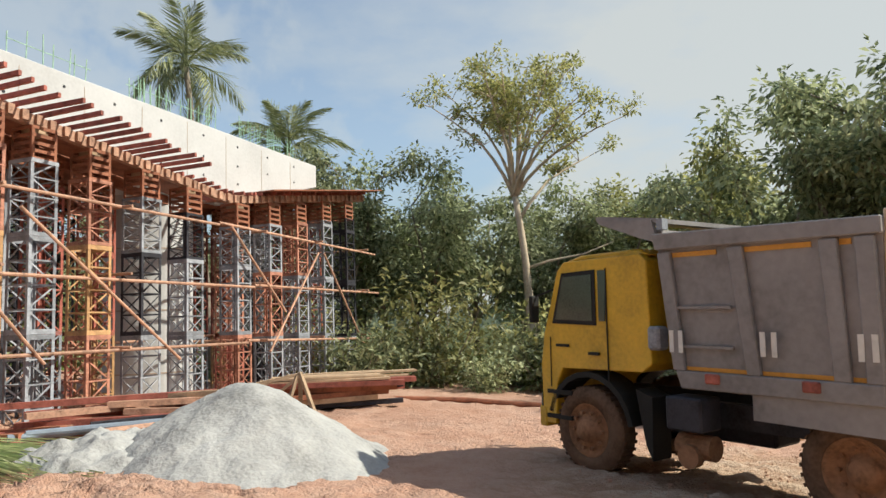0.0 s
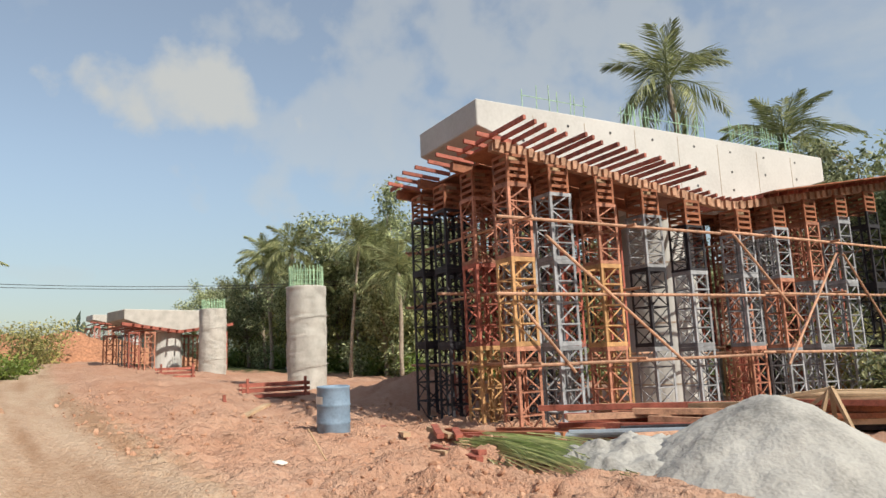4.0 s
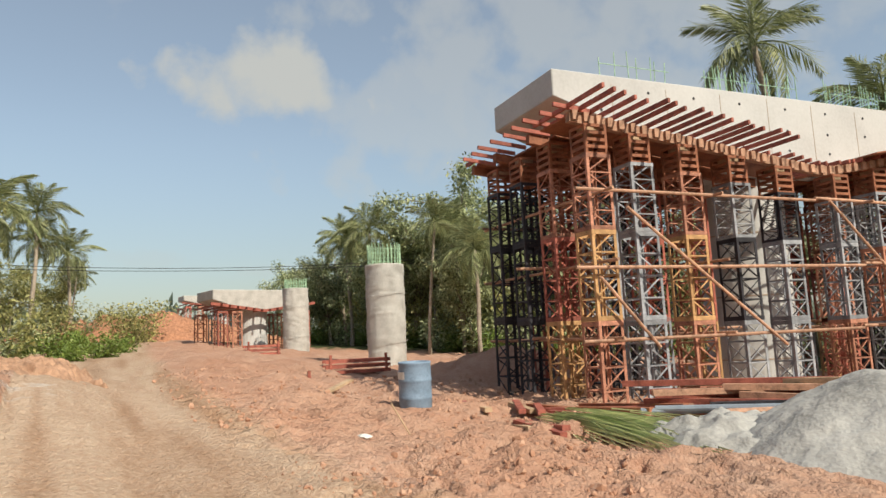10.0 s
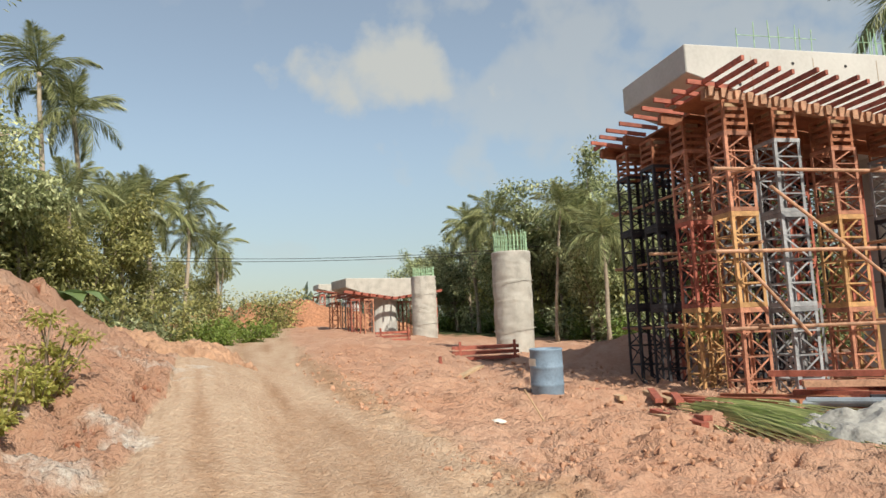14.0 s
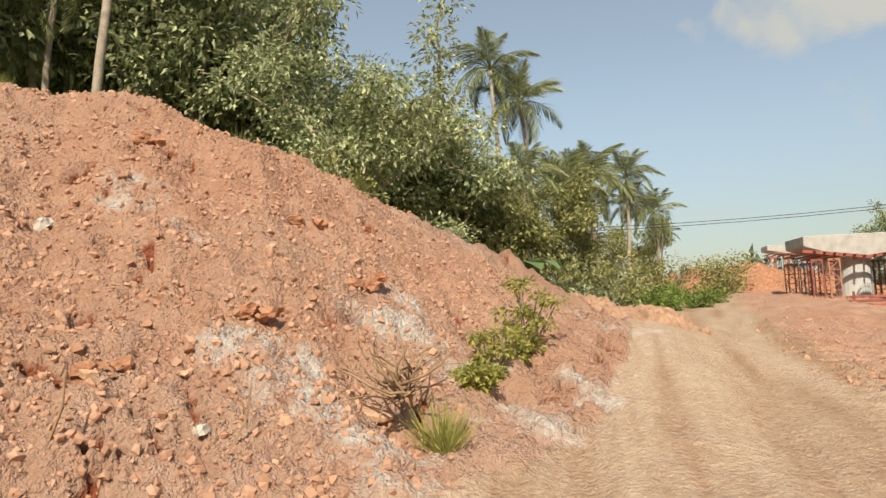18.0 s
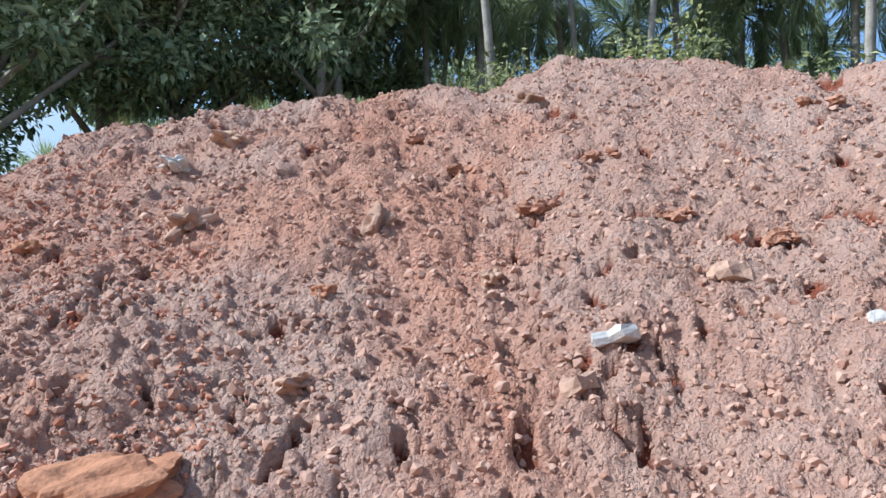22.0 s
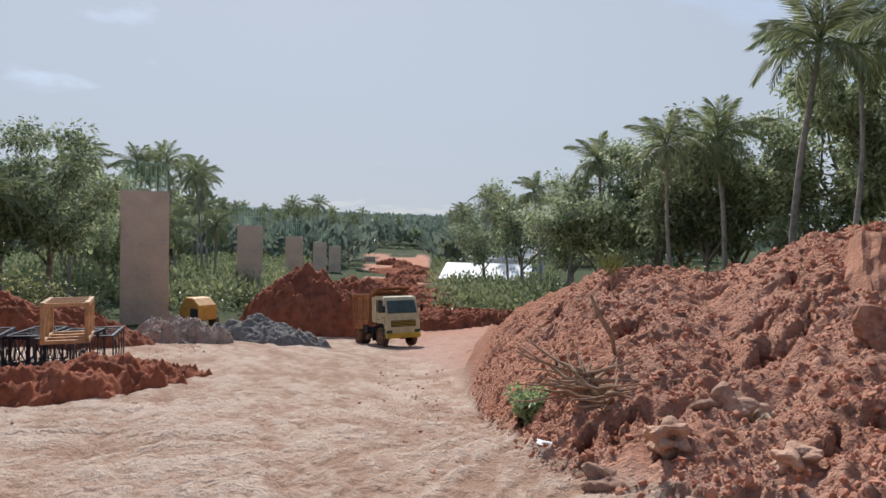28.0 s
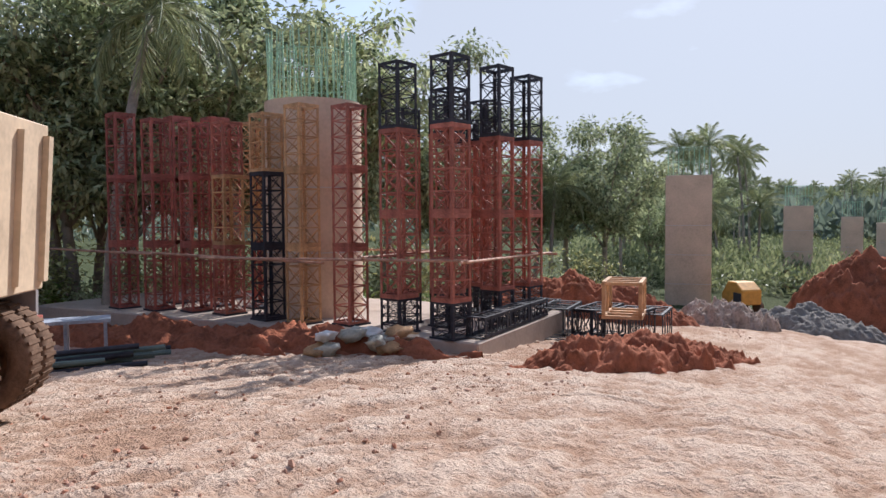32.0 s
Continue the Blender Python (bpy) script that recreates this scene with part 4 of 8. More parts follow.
def ledgers():
    """Scaffold tubes that lace the towers together."""
    r = random.Random(12)
    for y, zs in ((-2.72, (1.45, 2.8, 4.2)), (-0.6, (1.6, 3.0)), (1.75, (1.5, 2.9, 4.2))):
        for z in zs:
            a = PIER @ Vector(((-6.75 if y < 0 else -6.2) + r.uniform(-.3, .2), y, z + r.uniform(-.05, .05)))
            m = PIER @ Vector((r.uniform(-1, 1), y - 0.03, z))
            b = PIER @ Vector((7.2 + r.uniform(-.3, .6), y, z + r.uniform(-.1, .15)))
            for p, q in ((a, m), (m + Vector((0, 0, 0.05)), b)):
                o = part("ledger_pipe", Build().cyl(p, q, 0.033, 8), M_PIPE)
                tagged(o, "rusty horizontal scaffold pipe lashed to the trestle towers", "pipe", "scaffold pipes on the staging")
    for x in (-6.5, -3.9, 0.45, 3.1, 5.9):
        for z in (1.5, 2.9, 4.2):
            o = part("cross_pipe", Build().cyl(PIER @ Vector((x + 0.35, -3.0, z)), PIER @ Vector((x + 0.35, 2.15, z + 0.03)), 0.03, 8), M_PIPE)
            tagged(o, "rusty scaffold pipe running through the staging", "pipe", "scaffold pipes on the staging")
    for xa, za, xb, zb in ((-5.7, 3.9, -2.0, 1.2), (1.2, 1.2, 3.6, 3.9), (3.9, 3.9, 6.4, 1.0), (-0.3, 4.2, 1.9, 2.2), (-6.4, 2.6, -5.2, 1.3)):
        o = part("brace_pipe", Build().cyl(PIER @ Vector((xa, -2.78, za)), PIER @ Vector((xb, -2.78, zb)), 0.03, 8), M_PIPE)
        tagged(o, "rusty diagonal scaffold brace on the staging", "pipe", "scaffold pipes on the staging")


ledgers()

# ---- round pillars with starter bars ----
def rebar_ring(r0, z0, h, n, material, seed=0, lean=0.02):
    rr, b = random.Random(seed), Build()
    for k in range(n):
        a = 2 * math.pi * k / n
        x, y = r0 * math.cos(a), r0 * math.sin(a)
        b.cyl((x, y, z0), (x + rr.uniform(-lean, lean), y + rr.uniform(-lean, lean), z0 + h * rr.uniform(0.93, 1.0)), 0.018, 5)
    for z in (0.3, 0.7):
        pts = [(r0 * math.cos(t), r0 * math.sin(t), z0 + h * z) for t in np.linspace(0, 2 * math.pi, 25)]
        b.tube(pts, [0.012] * 25, 4, False)
    return b


def wrapped_pillar(x, y, r, top, bars, label):
    g = H(x, y) - 0.3
    th = thing("pillar", label, "pillar", "wrapped bridge pillars", pose(x, y, g))
    h = top - g
    n, rings = 48, 90
    pts, rad = [(0, 0, h * k / rings) for k in range(rings + 1)], []
    b = Build()
    vs, fs = [], []
    for k in range(rings + 1):
        z = h * k / rings
        for i in range(n):
            a = 2 * math.pi * i / n
            fold = 0.022 * (0.9 * noise.noise(Vector((a * 4.0, z * 0.8, x + 5))) + noise.noise(Vector((math.cos(a) * 2, math.sin(a) * 2, z * 2.2 + x)))) + 0.014 * noise.noise(Vector((a * 1.2, z * 9.0 + 1.5 * math.sin(a + x), x))) - 0.012 * abs(math.sin(z * 2.3 + 0.9 * math.sin(a + x))) ** 24
            vs.append(((r + fold) * math.cos(a), (r + fold) * math.sin(a), z))
    for k in range(rings):
        for i in range(n):
            fs.append((k * n + i, k * n + (i + 1) % n, (k + 1) * n + (i + 1) % n, (k + 1) * n + i))
    b.add(vs, fs + [tuple(rings * n + i for i in range(n))])
    part("wrap", b, M_WRAP, th, "wet hessian cloth wrap", smooth=True)
    for k in range(2):
        z = h * (0.3 + 0.42 * k)
        pts = [((r + 0.05) * math.cos(t), (r + 0.05) * math.sin(t), z + 0.06 * math.sin(t * 1 + k)) for t in np.linspace(0, 2 * math.pi, 33)]
        part("rope", Build().tube(pts, [0.009] * 33, 5, False), M_WRAP, th)
    part("rebar", rebar_ring(r * 0.86, h - 0.05, bars, 26, M_REBAR, int(abs(x))), M_REBAR, th, "green starter bars")


wrapped_pillar(-19.55, 15.85, 0.69, 4.38, 0.82, "grey round bridge pillar wrapped in hessian with green starter bars")
wrapped_pillar(-30.75, 19.2, 0.64, 4.55, 0.55, "grey round bridge pillar wrapped in hessian beside the track")


def far_staging(x, y, turn, length, top, label):
    """A farther cap under construction: forms on its trestles."""
    g = H(x, y)
    th = thing("staged_cap", label, "pier", m=pose(x, y, g, 0, 0, turn))
    hgt = top - g
    L = length / 2
    part("cap_beam", Build().prism([(-L, hgt - .5), (-L, hgt), (L, hgt), (L, hgt - .5), (L * .3, hgt - 1.1), (-L * .3, hgt - 1.1)], -1.2, 1.2, "y"), M_WRAP, th, "cap wrapped in hessian", bevel=0.03)
    part("form_edge", Build().beam((-L - .3, -1.7, hgt - .75), (0, -1.7, hgt - 1.15), 0.15, 0.15).beam((0, -1.7, hgt - 1.15), (L + .3, -1.7, hgt - .75), 0.15, 0.15), M_RUST, th)
    for k in range(12):
        u = -L + (k + .5) * 2 * L / 12
        part("joist", Build().beam((u, -2.1, hgt - .8 - .35 * (1 - abs(u) / L)), (u, 2.1, hgt - .8 - .35 * (1 - abs(u) / L)), 0.08, 0.1), M_RUST, th)
    part("column", Build().tube([(0, 0, -.3), (0, 0, hgt - .9)], [0.8, 0.8], 28), M_CONC, th)
    for k in range(7):
        u = -L + .3 + k * (2 * L - .6) / 6
        if abs(u) < 0.9:
            continue
        for v in (-1.5, 1.5):
            z = 0.0
            m = (M_RUST, M_ORANGE, M_GREYB)[(k + (v > 0)) % 3]
            part("trestle", tower_segment(m), None, th, m=Matrix.Translation((u, v, -0.1)) @ Matrix.Diagonal((1, 1, (hgt - 1.1) / SEG * 1.0, 1)))
    return th


far_staging(-35.0, 19.1, 84, 5.2, 4.75, "bridge cap wrapped in hessian on rust-red trestles")
far_staging(*at_yaw(63.6, 76), 80, 8, 7.2, "distant bridge cap on rust-red trestles")

# ---- pier being staged on its footing ----
FZ = -0.72


def footing():
    th = thing("pier_footing", "grey concrete pile cap slab in red earth", "footing", m=pose(15.0, 12.0, 0))
    part("slab", Build().box((0, 0, FZ - 0.55), (5.2, 13.2, 1.1)), M_CONC_OLD, th, bevel=0.03)
    part("blinding_layer", Build().box((0, 0, FZ - 1.15), (5.8, 13.8, 0.14)), M_CONC, th, "rough pale blinding concrete under the slab")


footing()


def big_column(x, y, r, top):
    th = thing("bridge_column", "tall round cast concrete bridge column with green starter bars", "column", m=pose(x, y, FZ))
    h = top - FZ
    part("shaft", Build().tube([(0, 0, 0), (0, 0, h)], [r, r], 48), M_PILLAR, th)
    for z in (1.5, 3.0):
        part("pour_line", Build().tube([(0, 0, z), (0, 0, z + .02)], [r + .008, r + .008], 48), M_CONC, th)
    part("rebar", rebar_ring(r * 0.9, h - .05, 1.7, 44, M_REBAR, 3, 0.07), M_REBAR, th, "green starter bars")


# towers that carry the coming cap, in two clusters
E_GROUP = "trestle towers round the new column"
big_column(14.5, 10.75, 1.15, 4.33)
for x, y, top, mats in (
        (12.7, 6.1, 4.62, "OOD"), (15.15, 6.2, 4.87, "OOD"), (16.3, 5.95, 4.83, "OOD"),
        (12.85, 7.35, 4.64, "OOD"), (15.3, 7.4, 4.5, "OOD"), (16.4, 7.3, 3.9, "OOD"), (14.0, 6.85, 4.1, "OOD"), (15.75, 6.75, 4.25, "OOD"), (13.95, 7.9, 3.9, "OOD"), 
        (13.3, 8.85, 4.0, "OOO"), (13.0, 9.9, 4.05, "YYY"), (13.1, 11.0, 3.95, "KKY"), (13.4, 12.5, 3.9, "OYO"), (14.6, 12.7, 4.0, "RYY"),
        (13.4, 13.6, 3.95, "RRR"), (13.2, 14.7, 4.1, "RRR"), (13.1, 15.9, 4.35, "RRR"), (14.5, 14.0, 4.2, "RRR"), (14.5, 15.4, 4.3, "RRR"), (15.9, 13.4, 4.2, "ROR"), (15.9, 15.0, 4.3, "RRR"), (16.4, 11.6, 3.9, "ORO")):
    ms = [{"O": M_REDOR, "D": M_DARK, "R": M_RUST, "Y": M_YELLOW, "K": M_DARK}[c] for c in mats]
    lab = {"Y": "ochre-yellow", "K": "black and yellow", "R": "dark red"}.get(mats[0], "orange-red") + " lattice trestle tower standing on the footing"
    if mats[-1] == "D":
        ms[0] = M_REDOR
        lab = "orange-red lattice trestle tower with black upper segment"
    tower(x, y, FZ, top, ms, lab, -14.0, E_GROUP, foot=0.7 if mats[-1] == "D" else 0.0, cross=True, apart=x < 13.6 or y < 7.0)
rr = random.Random(3)
for a, b in (((12.3, 5.7, 0.75), (17.3, 5.7, 0.7)), ((12.3, 7.9, 0.8), (17.6, 7.8, 0.78)), ((12.4, 5.6, 0.78), (12.4, 12.4, 0.7)), ((12.55, 9.0, 0.65), (12.7, 15.2, 0.78)), ((12.4, 14, 0.75), (12.2, 18.2, 0.85)), ((16.9, 5.4, 0.7), (16.9, 12, 0.72))):
    o = part("lacing_pipe", Build().cyl(a, b, 0.028, 8), M_PIPE)
    tagged(o, "rusty scaffold pipe lacing the trestle towers together", "pipe", "pipes round the new column")
# low black base frames on the footing edge
for x in (13.3, 14.5, 15.7):
    th = thing("base_frame", "black lattice frame lying along the footing edge", "frame", "base frames on the footing", pose(x - 0.55, 5.62, FZ + 0.22, 0, 90, 0))
    segment("frame_body", th, M_DARK, 0.4, 1.15, True, Matrix.Identity(4), True)


# ---- finished pillars marching down the valley ----
def far_pillar(yaw, d, r, top, label, bars=1.4):
    x, y = at_yaw(yaw, d)
    x, y = x + 0.9, y + 0.1
    g = H(x, y) - 0.4
    th = thing("bridge_pillar", label, "pillar", "bare pillars down the valley", pose(x, y, g, 0, 0, yaw))
    h = top - g
    o = part("shaft", Build().box((0, 0, h / 2), (2 * r, r * 1.3, h)), M_PILLAR, th, bevel=0.03)
    for k in range(1, int(h / 1.6)):
        part("pour_line", Build().box((0, 0, 1.6 * k), (2 * r + .012, r * 1.3 + .012, .02)), M_CONC, th)
    b = Build()
    rr = random.Random(int(d))
    for i in range(9):
        u = -r * .9 + i * r * 1.8 / 8
        for v in (-r * .55, r * .55):
            b.cyl((u, v, h - .02), (u + rr.uniform(-.03, .03), v, h + bars), 0.014, 4)
    for z in (0.5, 1.0):
        for v in (-r * .55, r * .55):
            b.cyl((-r * .9, v, h + bars * z), (r * .9, v, h + bars * z), 0.012, 4)
    part("rebar", b, M_REBAR, th, "pale green starter bars")


for yaw, d, top, pr in ((278.3, 41, 3.8, 1.2), (270.7, 60, 2.3, 1.02), (267.3, 82, 1.4, 0.98), (265.3, 101, 0.6, 0.95), (264.1, 119, -0.2, 1.0), (261.3, 165, -3.2, 1.3), (258.6, 200, -3.6, 1.1)):
    far_pillar(yaw, d, pr, top, "bare tan concrete bridge pillar with green starter bars", 1.5)


# ---- heaps ----
def heap(name, label, category, x, y, rx, ry, h, material, turn=0.0, seed=0, rough=0.25, lump=2.0, res=120, kind="", cone=False):
    """A tipped pile with slumped, uneven flanks."""
    n = res
    u, v = np.meshgrid(np.linspace(-1.15, 1.15, n), np.linspace(-1.15, 1.15, n))
    c, s = math.cos(radians(turn)), math.sin(radians(turn))
    px, py = u * rx, v * ry
    wx, wy = x + px * c - py * s, y + px * s + py * c
    d = np.hypot(u, v) * (1 + rough * (fbm(u * lump + seed, v * lump + 3, seed + 40) - 0.5))
    if cone:
        z = h * (1.12 - np.sqrt(d * d + 0.035)) + (fbm(wx * 2.2, wy * 2.2, seed + 60) - 0.5) * 0.14 + (fbm(wx * 9, wy * 9, seed + 61) - 0.5) * 0.035
        z = np.maximum(z, -0.15 * h)
    else:
        z = h * np.clip(1 - d, -0.15, 1)
        z = h * 0.92 * (1 - np.exp(-z / h * 2.2)) / (1 - math.exp(-2.2)) * (0.55 + 0.9 * fbm(wx * 0.9, wy * 0.9, seed + 44, 3))
        rag = smooth(1.1, 0.8, d) * rough * min(1.0, h) * 1.5
        z = z + rag * ((fbm(wx * 1.8, wy * 1.8, seed + 60) - 0.5) * 1.0 + (0.4 - clods(wx * 3.4, wy * 3.4, seed)) * 0.45 + lumps(wx * 5.5, wy * 5.5, seed + 1) * 0.34 + lumps(wx * 11, wy * 11, seed + 2) * 0.26)
    gz = height(wx, wy, False)
    co = np.stack([wx, wy, gz + z - 0.02], -1).reshape(-1, 3)
    keep = d.reshape(-1) < 1.14
    me = bpy.data.meshes.new(name)
    fs = [(j * n + i, j * n + i + 1, (j + 1) * n + i + 1, (j + 1) * n + i) for j in range(n - 1) for i in range(n - 1)]
    fs = [f for f in fs if all(keep[k] for k in f)]
    used = sorted({k for f in fs for k in f})
    re = {k: i for i, k in enumerate(used)}
    me.from_pydata([tuple(co[k]) for k in used], [], [tuple(re[k] for k in f) for f in fs])
    me.polygons.foreach_set("use_smooth", [True] * len(me.polygons))
    me.materials.append(material)
    return tagged(new(name, me), label, category, kind=kind)


heap("sand_heap", "pale grey tipped heap of damp sand", "sand heap", -2.68, 9.55, 1.8, 1.8, 1.12, M_SAND, 0, 3, 0.26, 1.6, 120, cone=True)
heap("sand_spill", "grey sand slumped at the foot of the heap", "sand heap", -4.05, 9.0, 1.5, 1.2, 0.42, M_SAND, 10, 8, 0.4, 3.0, 70)
M_SOILHEAP = mat("fresh_red_soil", (0.28, 0.10, 0.055), 0.95, vary=0.4, scale=2, fine=14, bump=1.0, spec=0.1)
heap("soil_heap", "small dark red heap of dug soil beside the footing", "soil heap", 13.9, 2.7, 2.95, 0.8, 0.5, M_SOILHEAP, -25, 11, 0.6, 4.0)
x, y = at_yaw(269.6, 30.0); heap("gravel_heap", "low grey heap of broken gravel", "gravel heap", x + .9, y, 2.6, 2.0, .85, M_GRAVEL, 80, 12, 0.35, 3.0)
x, y = at_yaw(276.0, 27.5); heap("rubble_heap", "heap of pale broken stone and rubble", "rubble heap", x + .9, y, 1.9, 1.4, 0.65, M_RUBBLE, 60, 14, 0.7, 5.0)
x, y = at_yaw(266.4, 43.0); heap("soil_heap", "large red heap of tipped laterite soil", "soil heap", x + .9, y, 4.0, 3.8, 3.4, M_SOILHEAP, 70, 15, 0.4, 3.0)
x, y = at_yaw(261.8, 56.0); heap("soil_heap", "large red heap of tipped laterite soil", "soil heap", x + .9, y, 6, 4.0, 2.6, M_SOILHEAP, 50, 16, 0.4, 3.0)
x, y = at_yaw(287.2, 26.0); heap("soil_heap", "red soil heap behind the trestle towers", "soil heap", x + .9, y, 4.4, 2.0, 1.3, M_SOILHEAP, 80, 17, 0.4, 3.0)
rh = random.Random(19)
for k in range(22):
    hd = 50 * 1.055 ** k
    hy, hr, hh = 259.0 + rh.uniform(-3.0, 2.6) * (1 - .012 * k), rh.uniform(1.6, 3.6) * (1 + hd / 160), rh.uniform(.5, 1.5)
    x, y = at_yaw(hy, hd); heap("soil_heap", "red soil heap far down the haul track", "soil heap", x, y, hr, hr * .6, hh, M_SOILHEAP, rh.uniform(0, 180), 31 + k, 0.7, 4.0, 46)
x, y = at_yaw(255.6, 48.0); heap("soil_heap", "red soil heap along the haul track", "soil heap", x + .9, y, 6.0, 2.6, 1.0, M_SOILHEAP, 80, 18, 0.5, 4.0)

heap("soil_heap", "low red soil banked against the footing", "soil heap", 11.9, 12.6, 1.1, 6.4, 0.42, M_SOILHEAP, 0, 21, 0.7, 5.0, 110)

# ---- tipper truck ----
M_RUSTBODY = mat("rust_orange_tipper", (0.36, 0.16, 0.07), 0.7, vary=0.3, scale=2, fine=15, bump=0.1)
M_CREAM = mat("cream_cab_paint", (0.60, 0.50, 0.30), 0.5, vary=0.2, scale=2.5, fine=20, bump=0.05)

def wheel(parent, x, y, r=0.51, w=0.29, dual=False, name="wheel"):
    """A dusty lugged wheel: tyre, rim and hub."""
    out = 1 if y > 0 else -1
    wh = new(name); wh.parent = parent; wh.matrix_basis = pose(x, y, r)
    wh.empty_display_size = 0.1
    prof = [(-w / 2, r * 0.62), (-w / 2 - 0.01, r * 0.80), (-w / 2 + 0.02, r * 0.95), (-w / 2 + 0.05, r), (w / 2 - 0.05, r), (w / 2 - 0.02, r * 0.95), (w / 2 + 0.01, r * 0.80), (w / 2, r * 0.62)]
    n = 48
    b = Build()
    vs = [(rad * math.cos(2 * math.pi * k / n), off * 1.0, rad * math.sin(2 * math.pi * k / n)) for k in range(n) for off, rad in prof]
    m = len(prof)
    fs = [(k * m + i, k * m + (i + 1) % m, ((k + 1) % n) * m + (i + 1) % m, ((k + 1) % n) * m + i) for k in range(n) for i in range(m)]
    b.add(vs, fs)
    part("tyre", b, M_TYRE, wh, smooth=True)
    lug = Build()
    for k in range(36):
        a = 2 * math.pi * k / 36
        lug.box((0, 0, 0), (0.035, w * 0.8, 0.014), Matrix.Rotation(a, 4, "Y") @ Matrix.Translation((0, 0, r + 0.004)))
    part("tread", lug, M_TYRE, wh)
    dish = Build()
    dep = -0.10 if dual else 0.02
    ring = [(out * (w / 2 - 0.02), r * 0.63), (out * (w / 2), r * 0.60), (out * (w / 2 - 0.05), r * 0.54), (out * (w / 2 - 0.05 + dep), r * 0.36), (out * (w / 2 - 0.03 + dep), r * 0.30), (out * (w / 2 + 0.05 + dep), r * 0.22), (out * (w / 2 + 0.06 + dep), 0.001)]
    vs = [(rad * math.cos(2 * math.pi * k / 32), off, rad * math.sin(2 * math.pi * k / 32)) for k in range(32) for off, rad in ring]
    m = len(ring)
    dish.add(vs, [(k * m + i, k * m + i + 1, ((k + 1) % 32) * m + i + 1, ((k + 1) % 32) * m + i) for k in range(32) for i in range(m - 1)])
    part("rim", dish, M_RIM, wh, smooth=True)
    nuts = Build()
    for k in range(10):
        a = 2 * math.pi * k / 10
        yy = out * (w / 2 - 0.04 + dep)
        nuts.cyl((r * .42 * math.cos(a), yy, r * .42 * math.sin(a)), (r * .42 * math.cos(a), yy + out * 0.05, r * .42 * math.sin(a)), 0.022, 6)
    part("wheel_nut", nuts, M_RIM, wh)
    return wh


